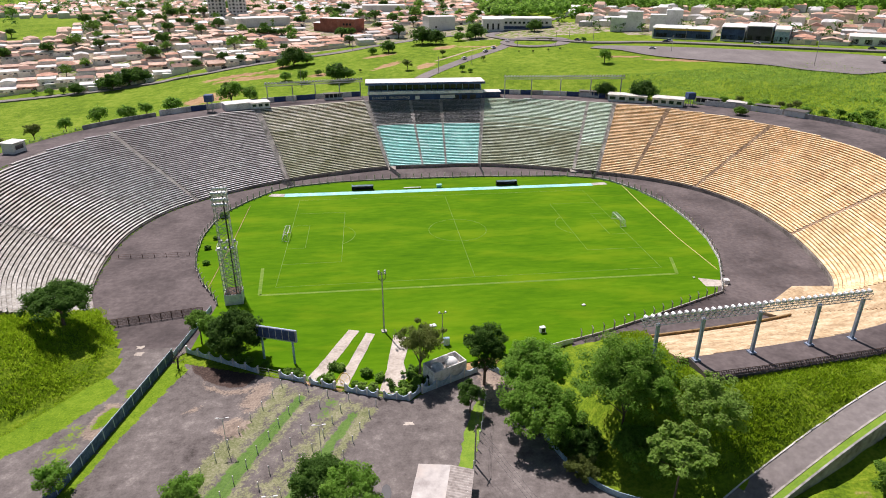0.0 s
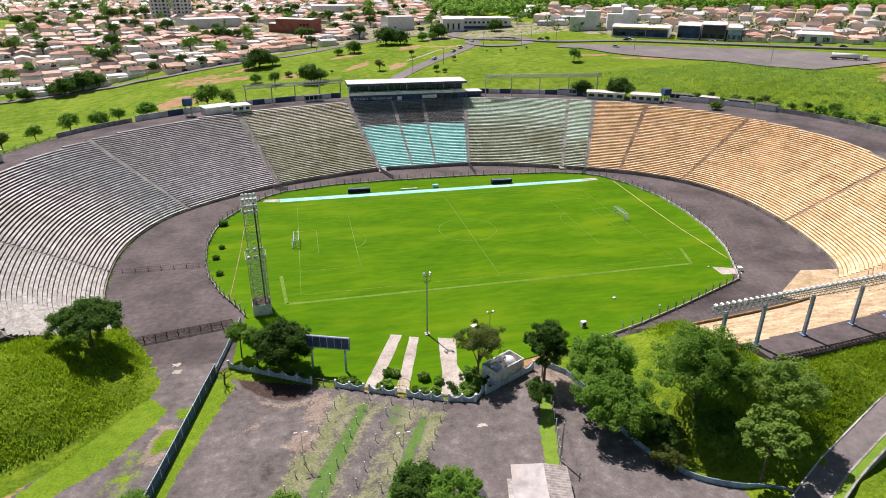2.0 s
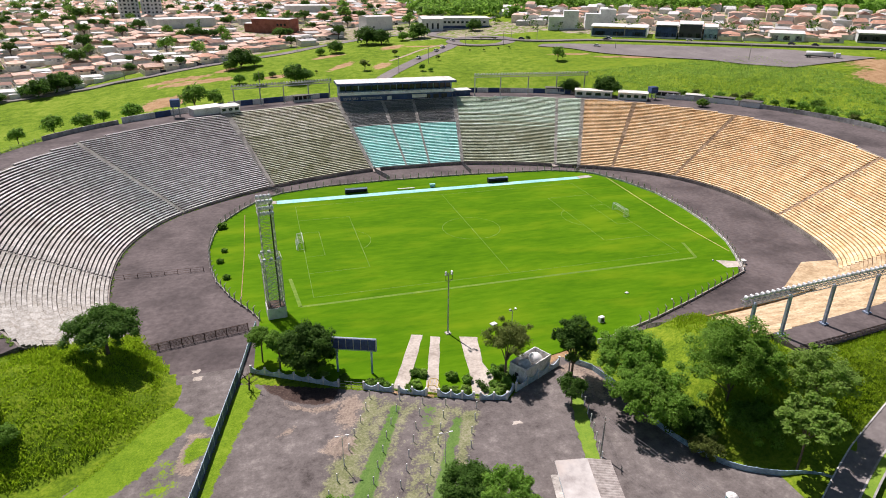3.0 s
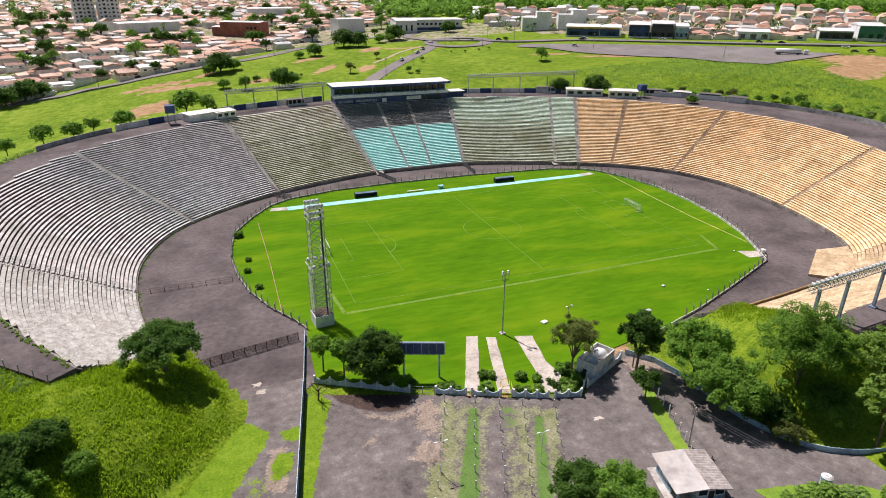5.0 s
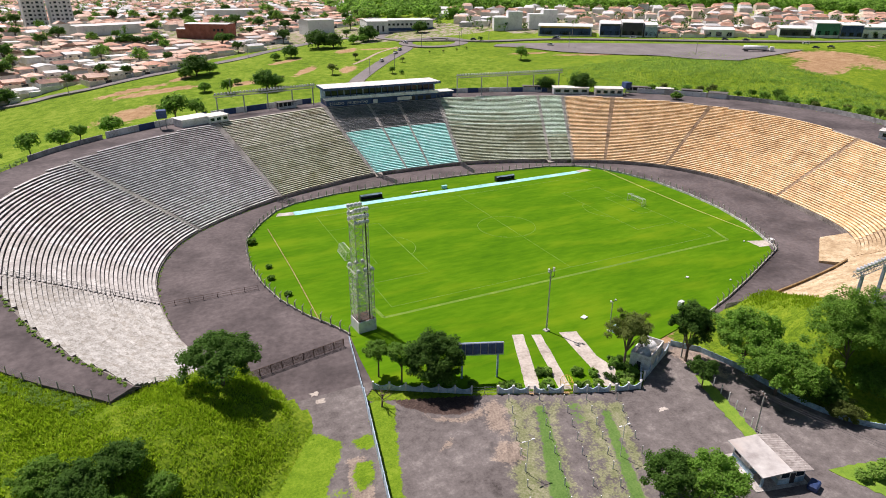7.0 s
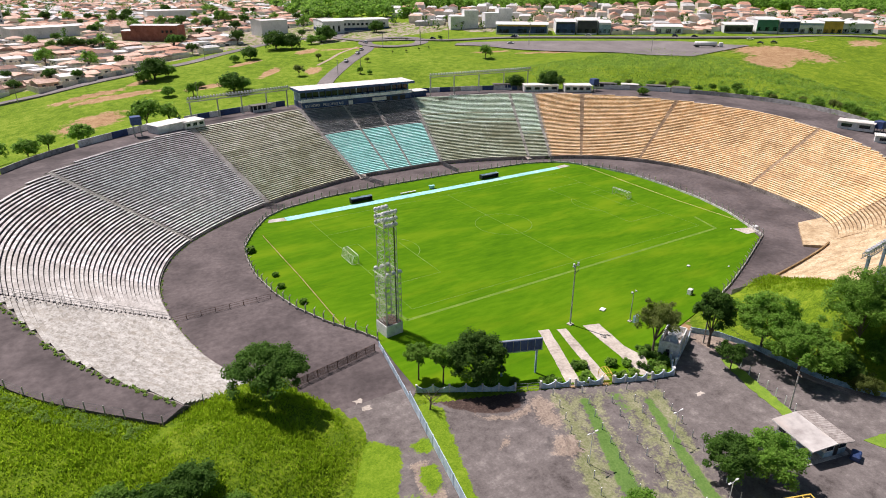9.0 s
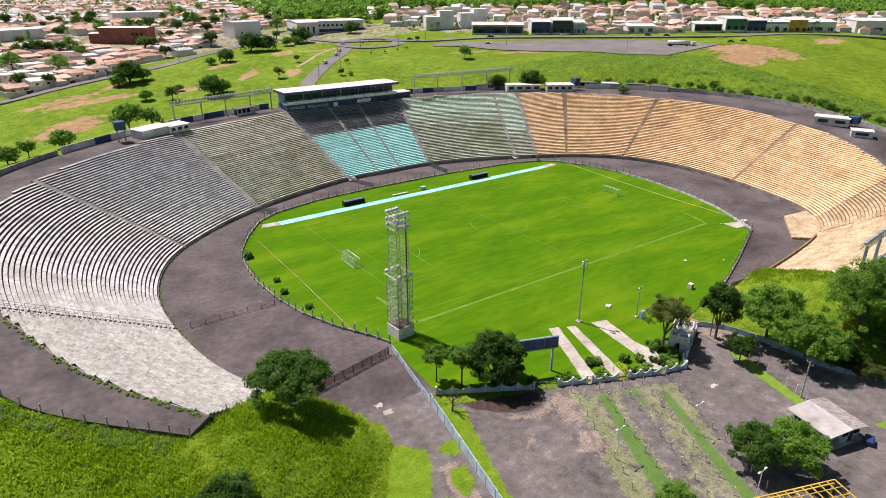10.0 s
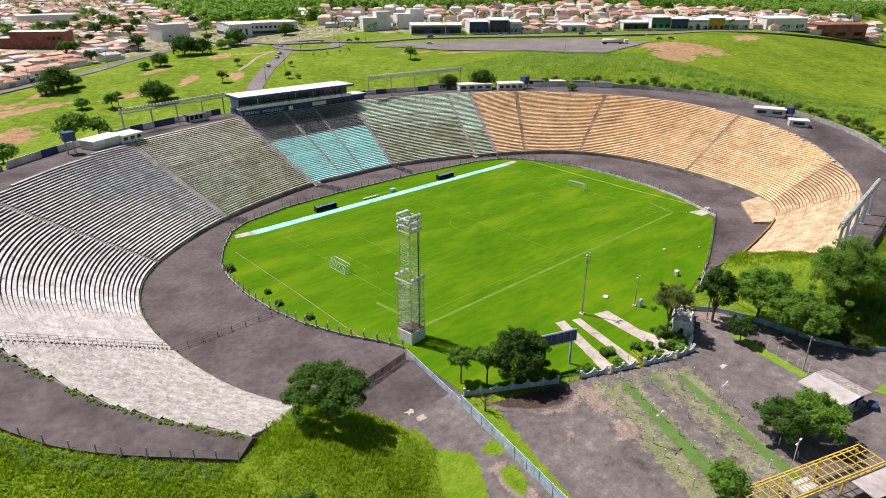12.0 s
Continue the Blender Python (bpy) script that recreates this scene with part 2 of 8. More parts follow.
LANE = [(-86, -52.5), (-83.6, -57.3), (-80.9, -65), (-81.4, -70.3), (-84, -74), (-87.5, -79.3), (-91, -84.5), (-96, -90), (-101, -99), (-104, -112), (-92, -127), (-82.9, -127), (-75.3, -92.5), (-69.8, -64.6), (-66.6, -61)]


def land(x, y):
    """The height of the ground."""
    x, y = np.asarray(x, float), np.asarray(y, float)
    shape = x.shape
    x, y = x.ravel(), y.ravel()
    h = np.empty(len(x))
    for s in range(0, len(x), 4000):
        X, Y = x[s : s + 4000], y[s : s + 4000]
        d2 = (X[:, None] - LINE[:, 0]) ** 2 + (Y[:, None] - LINE[:, 1]) ** 2
        k = d2.argmin(1)
        d = np.sqrt(d2[np.arange(len(X)), k])
        near_w = np.exp(-(d2 - d2.min(1)[:, None]) / 110.0)
        near_w /= near_w.sum(1)[:, None]
        line_z, line_w = near_w @ LINE_Z, near_w @ LINE_W
        right = np.clip((X - 14) * 0.22, 0, 17) * smooth01(-200, -60, Y) * smooth01(-80, -104, Y) + 17 * smooth01(60, 110, X) * (1 - smooth01(-80, -104, Y))
        left = 2.0 * smooth01(-100, -125, X)
        near = np.maximum(right, left)
        s_far = smooth01(-50, 95, Y)
        base = near * (1 - s_far) + far_land(X, Y) * s_far
        fall = np.where(Y > -20, 35.0, np.where(X < 0, 19.0, 15.0))
        w = smooth01(0, 1, (d - line_w) / fall)
        w = np.where((X < -60) & (Y < -25), np.clip((d - line_w) / 24, 0, 1) ** 2, w)
        out = (line_z - 0.25) * (1 - w) + base * w
        d2 = (X[:, None] - FRONT[:, 0]) ** 2 + (Y[:, None] - FRONT[:, 1]) ** 2
        df = np.sqrt(d2.min(1))
        slope = FRONT_Z + (LINE_Z[k] - FRONT_Z) * df / (df + d + 1e-6) - 2.6
        inb, inp = inside(BOWL, X, Y), inside(PIT, X, Y)
        h[s : s + 4000] = np.where(inp, -0.35, np.where(inb, np.maximum(slope, -0.35), out))
    lot = (x > -78) & (x < 12) & (y < -60) & (y > -150)
    lot |= inside(np.array(LANE), x, y) | inside(np.array([(-89.5, -48), (-66, -42), (-60, -52), (-66, -64), (-80, -66), (-85, -55)]), x, y)
    h = np.where(lot, np.minimum(h, -0.12), h)
    foot = np.where((x > -112) & (x < -60) & (y > -132) & (y < -42))[0]
    if len(foot):
        gap = np.full(len(foot), 1e9)
        for a, b in zip(LANE[:11], LANE[1:12]):
            ax, ay, bx, by = *a, *b
            t = np.clip(((x[foot] - ax) * (bx - ax) + (y[foot] - ay) * (by - ay)) / ((bx - ax) ** 2 + (by - ay) ** 2), 0, 1)
            gap = np.minimum(gap, np.hypot(x[foot] - ax - t * (bx - ax), y[foot] - ay - t * (by - ay)))
        h[foot] = np.minimum(h[foot], np.where(lot[foot], -0.12, 0.02 + 0.8 * gap))
    return h.reshape(shape)


def land_at(x, y):
    return float(land(np.array([x]), np.array([y]))[0])


# ---- ground: one sheet to the horizon ----
def ground_material():
    m = bpy.data.materials.new("ground_cover")
    m.use_nodes = True
    nt = m.node_tree
    n, l = nt.nodes, nt.links
    b = n["Principled BSDF"]
    geo = n.new("ShaderNodeNewGeometry")

    def tex(scale, detail=6, rough=0.62):
        t = n.new("ShaderNodeTexNoise")
        t.inputs["Scale"].default_value, t.inputs["Detail"].default_value, t.inputs["Roughness"].default_value = scale, detail, rough
        l.new(geo.outputs["Position"], t.inputs["Vector"])
        return t.outputs["Fac"]

    def ramp(fac, *stops):
        r = n.new("ShaderNodeValToRGB")
        e = r.color_ramp.elements
        while len(e) < len(stops):
            e.new(0.5)
        for k, (p, c) in zip(e, stops):
            k.position, k.color = p, (*c, 1)
        l.new(fac, r.inputs[0])
        return r.outputs[0]

    def mix(fac, a, c):
        x = n.new("ShaderNodeMixRGB")
        for s, v in zip(x.inputs, (fac, a, c)):
            l.new(v, s)
        return x.outputs[0]

    def math2(op, a, c):
        x = n.new("ShaderNodeMath")
        x.operation = op
        for s, v in zip(x.inputs, (a, c)):
            if isinstance(v, (int, float)):
                s.default_value = v
            else:
                l.new(v, s)
        return x.outputs[0]

    at = n.new("ShaderNodeAttribute")
    at.attribute_name = "cover"
    sep = n.new("ShaderNodeSeparateColor")
    l.new(at.outputs["Color"], sep.inputs[0])
    fine, mid, wide = tex(1.6, 5), tex(0.28, 6), tex(0.035, 5)
    blend = math2("ADD", math2("MULTIPLY", fine, 0.4), math2("ADD", math2("MULTIPLY", mid, 0.35), math2("MULTIPLY", wide, 0.25)))
    lawn = ramp(blend, (0.38, (0.075, 0.14, 0.012)), (0.5, (0.155, 0.245, 0.018)), (0.62, (0.275, 0.34, 0.05)))
    rough_grass = ramp(blend, (0.38, (0.055, 0.105, 0.008)), (0.5, (0.14, 0.22, 0.014)), (0.62, (0.25, 0.315, 0.028)))
    dirt = ramp(blend, (0.38, (0.26, 0.15, 0.075)), (0.52, (0.4, 0.26, 0.14)), (0.66, (0.52, 0.38, 0.22)))
    town = ramp(blend, (0.38, (0.14, 0.19, 0.05)), (0.5, (0.33, 0.27, 0.21)), (0.62, (0.48, 0.42, 0.36)))
    soft = math2("MULTIPLY", math2("SUBTRACT", mid, 0.5), 1.6)

    def cut(channel):
        v = math2("ADD", channel, soft)
        r = n.new("ShaderNodeMapRange")
        r.inputs[1].default_value, r.inputs[2].default_value = 0.4, 0.62
        l.new(v, r.inputs[0])
        return math2("MULTIPLY", r.outputs[0], math2("GREATER_THAN", channel, 0.02))

    c = mix(cut(sep.outputs["Blue"]), lawn, rough_grass)
    c = mix(cut(sep.outputs["Red"]), c, dirt)
    c = mix(cut(sep.outputs["Green"]), c, town)
    l.new(c, b.inputs["Base Color"])
    b.inputs["Roughness"].default_value = 0.95
    b.inputs["Specular IOR Level"].default_value = 0.06
    bp = n.new("ShaderNodeBump")
    bp.inputs["Strength"].default_value, bp.inputs["Distance"].default_value = 0.7, 0.4
    l.new(math2("ADD", fine, mid), bp.inputs["Height"])
    l.new(bp.outputs[0], b.inputs["Normal"])
    return m


M["ground"] = ground_material()


def axis_steps(lo, hi, fine_lo, fine_hi, fine, grow=1.22):
    mid = list(np.arange(fine_lo, fine_hi + 0.01, fine))
    up, d = [fine_hi], fine
    while up[-1] < hi:
        d *= grow
        up.append(up[-1] + d)
    down, d = [fine_lo], fine
    while down[-1] > lo:
        d *= grow
        down.append(down[-1] - d)
    return np.array(down[:0:-1] + mid + up[1:])


def blob(x, y, cx, cy, rx, ry, rot=0.0):
    c, s = math.cos(radians(rot)), math.sin(radians(rot))
    u, v = ((x - cx) * c + (y - cy) * s) / rx, (-(x - cx) * s + (y - cy) * c) / ry
    return np.clip(1.35 - np.sqrt(u * u + v * v), 0, 1)


def build_ground():
    xs = axis_steps(-3500, 3500, -180, 190, 1.7)
    ys = axis_steps(-900, 4200, -150, 300, 1.9)
    X, Y = np.meshgrid(xs, ys)
    Z = land(X, Y)
    rough = (np.abs(X) < 400) & (Y < 60) & ~inside(BOWL, X.ravel(), Y.ravel()).reshape(X.shape) & (Z > 0.5)
    bumps = np.sin(X * 0.9 + 1.7 * np.sin(Y * 0.6)) * np.sin(Y * 1.1 + 1.3 * np.sin(X * 0.45)) * 0.22 + np.sin(X * 0.31 + Y * 0.23) * 0.25
    walkway = inside(np.vstack([EDGE + OUT * 3.0, FRONT[::-1]]), X, Y)
    Z = Z + np.where(rough & ~walkway, bumps, 0)
    nx, ny = len(xs), len(ys)
    verts = np.stack([X, Y, Z], -1).reshape(-1, 3)
    idx = np.arange(nx * ny).reshape(ny, nx)
    faces = np.stack([idx[:-1, :-1], idx[:-1, 1:], idx[1:, 1:], idx[1:, :-1]], -1).reshape(-1, 4)
    ob = raw("ground", verts, faces.tolist(), M["ground"], smooth=True)
    x, y = X.ravel(), Y.ravel()
    red = np.zeros(len(x))
    for b in ((-91, 180, 24, 6, 10), (-78, 204, 9, 4, 40), (-49, 177, 14, 5, 10), (-18, 223, 14, 4, 30), (-14, 191, 16, 4, 50), (7, 182, 10, 5, 60), (25, 240, 12, 6, 40), (-104, 143, 17, 11, 30), (-101, 190, 20, 5, 15), (118, 172, 14, 3, -20),
              (150, 150, 30, 3, -25), (-92, -100, 10, 12, 0), (-40, -95, 20, 22, 0), (-6, -72, 9, 5, 30), (60, 230, 40, 3, -20), (256, 74, 34, 22, -60), (330, 66, 34, 7, -38), (230, 62, 14, 20, -60), (48, -127, 16, 8, 20), (2, -106, 4, 6, 20)):
        red = np.maximum(red, blob(x, y, *b))
    green = np.where((y > np.interp(x, [-300, -216, -165, -120, -70, -17, 40], [205, 208, 226, 226, 242, 276, 300])) & (x < 40) & ~((x < -262) & (y > 330)), 0.62, 0.0)
    green = np.maximum(green, np.where((y > 262) & (x >= 40), 0.55, 0))
    green = np.maximum(green, np.where((y > 175 - (x - 250) * 0.7) & (x > 150), 0.6, 0))
    e = x * 0.82 + y
    green = np.where((e > np.where(x > 150, 490, 420)) & (e < 760) & (x > 60), 0.0, green)
    green = np.where(y < 60, 0.0, green)
    blue = np.where((y < 20), 0.75, 0.12) + np.where((x > 90) & (y > 60), 0.3, 0) + np.where((x > 140) & (y < 110), 0.5, 0)
    col = np.stack([red, green, blue, np.ones(len(x))], -1).astype(np.float32)
    layer = ob.data.attributes.new("cover", "FLOAT_COLOR", "POINT")
    layer.data.foreach_set("color", col.ravel())
    tagged(ob, "rolling ground with mown grass, dirt patches and rough banks", "ground", kind="structure")
    return ob


ground = build_ground()


def sheet(name, pts, z0, z1, mat, label="", category="", kind="structure"):
    bm = prism(bmesh.new(), pts, z0, z1)
    return tagged(finish(name, bm, mat), label, category, kind=kind)


# running strip between pitch and stands
track = [tuple(p) for p in FRONT] + [(18, -72), (0, -66), (-60, -52), (-66.6, -61), (-69.8, -64.6), (-81.4, -66), (-84.5, -57), (-88, -52.5)]
sheet("track", track, -0.3, 0.0, M["asphalt"], "worn dark grey asphalt strip round the pitch", "track")
sheet("lane", LANE[1:], -0.3, 0.004, M["asphalt"], "worn dark asphalt lane between bank and wall", "lane")

FIELD = [(-63, 45), (-70.5, 35), (-76.3, 24), (-78.2, 14), (-79, 3), (-78, -9), (-76, -19), (-72, -29.5), (-67.5, -37.5), (-65.5, -42), (-66.5, -52), (-67, -62), (-58, -67), (-49, -71.5), (-45, -74), (-36, -78.5), (-21, -83.5), (-17, -80),
         (-11, -74), (0, -71.5), (15, -68), (24, -65.5), (38, -60), (60, -50), (66, -41), (71, -31), (75, -17), (77, -1), (77, 15), (73, 31), (67, 43), (62, 47.5), (51, 52), (16, 55), (-17, 55.5), (-40, 54), (-56, 50)]


def turf_material():
    m = material("turf", (0.078, 0.185, 0.003), (0.045, 0.13, 0.002), (0.12, 0.24, 0.006), 0.09, 0.5, 0.95, 0.25, spread=0.75, stretch=(0.4, 1.3, 1), stain=(0.145, 0.24, 0.006), stain_scale=0.08, stain_amount=0.85)
    m.node_tree.nodes["Principled BSDF"].inputs["Specular IOR Level"].default_value = 0.05
    return m


M["turf"] = turf_material()
sheet("pitch", FIELD, -0.2, 0.06, M["turf"], "bright green mown football pitch", "pitch")

M["line_paint"] = material("line_paint", (0.14, 0.25, 0.03), (0.085, 0.19, 0.004), (0.4, 0.48, 0.2), 0.13, 0.5, 0.9, 0.1, spread=0.8)
M["old_line"] = material("old_line", (0.125, 0.225, 0.012), (0.075, 0.17, 0.004), (0.22, 0.31, 0.04), 0.25, 0.9, 0.9, 0.1, spread=0.8)
M["strip_paint"] = material("strip_paint", (0.3, 0.62, 0.58), (0.17, 0.42, 0.38), (0.5, 0.74, 0.7), 0.12, 0.8, 0.8, 0.1)


def pitch_line(a, b, w=0.13, mat="line_paint"):
    a, b = Vector((*a, 0)), Vector((*b, 0))
    d = (b - a).normalized()
    s = Vector((-d.y, d.x, 0)) * w / 2
    bm = bmesh.new()
    prism(bm, [(a + s).xy[:], (b + s).xy[:], (b - s).xy[:], (a - s).xy[:]], 0.055, 0.066)
    return finish("pitch_line", bm, M[mat])


lines = empty("pitch_markings")
tagged(lines, "faded white line markings on the grass pitch", "line markings", kind="structure")
for sx in (-1, 1):
    g = 52.5 * sx
    for a, b in (((g, -34), (g, 34)), ((g, -20.16), (g - sx * 16.5, -20.16)), ((g, 20.16), (g - sx * 16.5, 20.16)), ((g - sx * 16.5, -20.16), (g - sx * 16.5, 20.16)),
                 ((g, -9.16), (g - sx * 5.5, -9.16)), ((g, 9.16), (g - sx * 5.5, 9.16)), ((g - sx * 5.5, -9.16), (g - sx * 5.5, 9.16))):
        pitch_line(a, b).parent = lines
    arc = [(g - sx * (11 + 9.15 * math.cos(t)), 9.15 * math.sin(t)) for t in np.linspace(-0.92, 0.92, 11)]
    for a, b in zip(arc, arc[1:]):
        pitch_line(a, b).parent = lines
for a, b in (((-52.5, -34), (52.5, -34)), ((-52.5, 34), (52.5, 34)), ((0, -34), (0, 34))):
    pitch_line(a, b).parent = lines
ring = [(9.15 * math.cos(t), 9.15 * math.sin(t)) for t in np.linspace(0, 2 * math.pi, 41)]
for a, b in zip(ring, ring[1:]):
    pitch_line(a, b).parent = lines
pitch_line((-56, -38), (55, -38.3), 0.9, "old_line").parent = lines
pitch_line((-56, -38), (-57.5, -22), 0.9, "old_line").parent = lines
pitch_line((55, -38.3), (58, -28), 0.9, "old_line").parent = lines
sheet("touchline_strip", [(-58.5, 38.6), (58.5, 38.8), (58.5, 41.8), (-58.5, 42.2)], 0.0, 0.085, M["strip_paint"], "pale turquoise painted concrete strip beside the touchline", "strip")
sheet("strip_end_slab", [(58.6, 39.2), (64.5, 39.6), (64, 42.4), (58.6, 42)], 0.0, 0.08, M["concrete"], "pale worn concrete slab at the strip end", "slab")
sheet("strip_end_slab", [(-64.5, 40.0), (-58.6, 38.9), (-58.6, 42.2), (-63.5, 42.6)], 0.0, 0.08, M["concrete"], "pale worn concrete slab at the strip end", "slab")
sheet("corner_slab", [(59.2, -41.5), (66.3, -44.2), (64.6, -47.2), (59.0, -46.4)], 0.0, 0.1, M["pale_concrete"], "pale concrete slab at the pitch corner", "slab")


# ---- stands ----
ROWS = 38
ROW_DEPTH = 0.87


def stand_materials():
    # Riser colour: shade between rows put in as a dark tone, along with dirt.
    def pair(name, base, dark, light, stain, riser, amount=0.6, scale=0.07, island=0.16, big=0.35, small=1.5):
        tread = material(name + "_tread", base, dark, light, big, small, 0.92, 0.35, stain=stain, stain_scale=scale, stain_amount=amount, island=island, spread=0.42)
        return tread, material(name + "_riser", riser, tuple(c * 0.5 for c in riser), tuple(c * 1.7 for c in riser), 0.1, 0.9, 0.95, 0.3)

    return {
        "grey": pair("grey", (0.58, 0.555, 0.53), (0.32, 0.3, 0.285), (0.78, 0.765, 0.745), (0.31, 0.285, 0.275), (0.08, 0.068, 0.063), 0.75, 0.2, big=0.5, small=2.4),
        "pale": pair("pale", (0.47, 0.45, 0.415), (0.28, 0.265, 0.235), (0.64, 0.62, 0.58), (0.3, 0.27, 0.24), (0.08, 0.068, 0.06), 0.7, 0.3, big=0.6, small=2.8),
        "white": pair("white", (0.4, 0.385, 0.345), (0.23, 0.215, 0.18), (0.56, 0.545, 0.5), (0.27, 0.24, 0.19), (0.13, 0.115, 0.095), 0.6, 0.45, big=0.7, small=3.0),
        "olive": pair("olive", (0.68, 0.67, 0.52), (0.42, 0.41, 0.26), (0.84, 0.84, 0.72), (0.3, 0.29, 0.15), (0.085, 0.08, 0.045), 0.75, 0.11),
        "dull_olive": pair("dull_olive", (0.5, 0.5, 0.35), (0.28, 0.28, 0.16), (0.68, 0.68, 0.54), (0.24, 0.25, 0.11), (0.07, 0.068, 0.04), 0.75, 0.14),
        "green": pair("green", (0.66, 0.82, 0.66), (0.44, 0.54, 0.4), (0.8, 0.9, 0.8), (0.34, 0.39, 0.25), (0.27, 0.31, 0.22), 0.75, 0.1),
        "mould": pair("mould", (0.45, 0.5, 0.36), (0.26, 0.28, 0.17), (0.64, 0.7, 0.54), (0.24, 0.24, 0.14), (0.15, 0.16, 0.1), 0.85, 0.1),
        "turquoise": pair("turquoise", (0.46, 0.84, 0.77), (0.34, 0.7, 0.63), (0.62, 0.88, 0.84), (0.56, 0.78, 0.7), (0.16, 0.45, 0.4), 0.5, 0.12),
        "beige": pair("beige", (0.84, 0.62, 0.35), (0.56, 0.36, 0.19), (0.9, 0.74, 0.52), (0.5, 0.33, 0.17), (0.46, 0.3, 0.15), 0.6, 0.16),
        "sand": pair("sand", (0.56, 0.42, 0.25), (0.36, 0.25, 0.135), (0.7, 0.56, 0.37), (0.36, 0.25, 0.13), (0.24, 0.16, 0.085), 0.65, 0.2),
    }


STAND = stand_materials()


# Share of each step in tread colour; the back strip takes the riser colour.
LEDGE = {"pale": 0.86, "dull_olive": 0.85, "grey": 0.84, "white": 0.9, "olive": 0.86, "green": 0.92, "mould": 0.88, "turquoise": 0.94, "beige": 0.97, "sand": 0.9}


def ring_at(arr, u):
    k = min(max(u * STEP, 0), len(RING) - 1.001)
    i = int(k)
    return arr[i] * (1 - (k - i)) + arr[i + 1] * (k - i)


def row_f(u, r):
    """How far up the slope row r begins: rows are of one depth, so the slope's width decides how many fit."""
    return r * ROW_DEPTH / float(np.linalg.norm(ring_at(RIM, u) - ring_at(FRONT, u)))


def terrace(name, u0, u1, colours, label, rows=(0, 50), relief=1.0, lower=None):
    """A block of stepped seating: each row is a mesh of its own, laid in slabs of uneven height; rows end where the rim cuts them."""
    thing = empty(name)
    tagged(thing, label, "grandstand", group="stand blocks round the pitch")
    n = max(3, int(abs(u1 - u0) * 10))
    for r in range(*rows):
        verts, faces, slots = [], [], []
        # Lower rows more often take the second, darker kind.
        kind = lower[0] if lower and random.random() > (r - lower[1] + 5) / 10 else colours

        uneven = random.uniform(-0.16, 0.04)

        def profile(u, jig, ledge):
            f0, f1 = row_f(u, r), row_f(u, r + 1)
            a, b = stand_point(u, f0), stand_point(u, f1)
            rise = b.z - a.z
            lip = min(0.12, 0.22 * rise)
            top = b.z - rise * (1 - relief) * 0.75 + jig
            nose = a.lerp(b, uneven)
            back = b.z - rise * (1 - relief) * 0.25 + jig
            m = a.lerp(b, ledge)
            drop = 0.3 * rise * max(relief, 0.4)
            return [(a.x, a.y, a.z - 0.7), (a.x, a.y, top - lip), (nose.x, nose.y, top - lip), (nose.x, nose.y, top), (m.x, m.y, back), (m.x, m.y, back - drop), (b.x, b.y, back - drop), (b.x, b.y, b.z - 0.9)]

        jig, open_run = 0.0, False
        for k in range(n + 1):
            u = u0 + (u1 - u0) * k / n
            fits = row_f(u, r + 1) < 1.012
            if fits:
                jig = 0.5 * jig + random.uniform(-0.02, 0.02)
                o = len(verts)
                verts += profile(u, jig, LEDGE[kind] + random.uniform(-0.03, 0.03))
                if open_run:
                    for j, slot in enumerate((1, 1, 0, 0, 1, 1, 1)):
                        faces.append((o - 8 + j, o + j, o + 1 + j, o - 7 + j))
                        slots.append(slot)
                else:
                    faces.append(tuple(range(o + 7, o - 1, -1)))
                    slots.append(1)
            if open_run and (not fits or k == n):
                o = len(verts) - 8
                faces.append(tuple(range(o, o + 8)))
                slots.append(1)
            open_run = fits
        if faces:
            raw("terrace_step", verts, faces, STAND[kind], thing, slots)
    return thing


terrace("terrace_block", 0.02, 1.95, "white", "pale weathered concrete terrace with worn low steps", relief=0.85)
terrace("terrace_block", 1.98, 2.9, "pale", "pale weathered concrete terrace rows with darkened risers")
terrace("terrace_block", 2.9, 4.52, "grey", "grey concrete terrace rows with whitewashed worn edges")
terrace("terrace_block", 4.58, 6.09, "grey", "grey concrete terrace rows with whitewashed worn edges")
terrace("terrace_block", 6.17, 7.95, "olive", "olive-grey concrete terrace rows, darker in the lower half", lower=("dull_olive", 27))
for u0, u1 in ((8.02, 8.72), (8.76, 9.25), (9.29, 9.98)):
    terrace("terrace_block", u0, u1, "turquoise", "turquoise painted concrete rows below the seats", rows=(0, 27))
    terrace("terrace_block", u0, u1, "grey", "grey concrete rows under the dark seats", rows=(27, 45))
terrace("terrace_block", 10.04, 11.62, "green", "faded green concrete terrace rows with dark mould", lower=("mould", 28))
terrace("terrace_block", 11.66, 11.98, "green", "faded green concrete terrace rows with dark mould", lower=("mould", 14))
terrace("terrace_block", 12.03, 12.65, "beige", "beige painted terrace rows worn to brown")
terrace("terrace_block", 12.71, 13.95, "beige", "beige painted terrace rows worn to brown")
terrace("terrace_block", 14.01, 16.37, "beige", "beige painted terrace rows worn to brown")
terrace("terrace_block", 16.43, 18.6, "beige", "beige painted terrace rows worn to brown")
terrace("terrace_block", 18.63, 19.6, "sand", "sand-coloured weathered terrace rows")
terrace("terrace_block", 19.6, 21.98, "sand", "sand-coloured eroded terrace with faint low steps", relief=0.55)


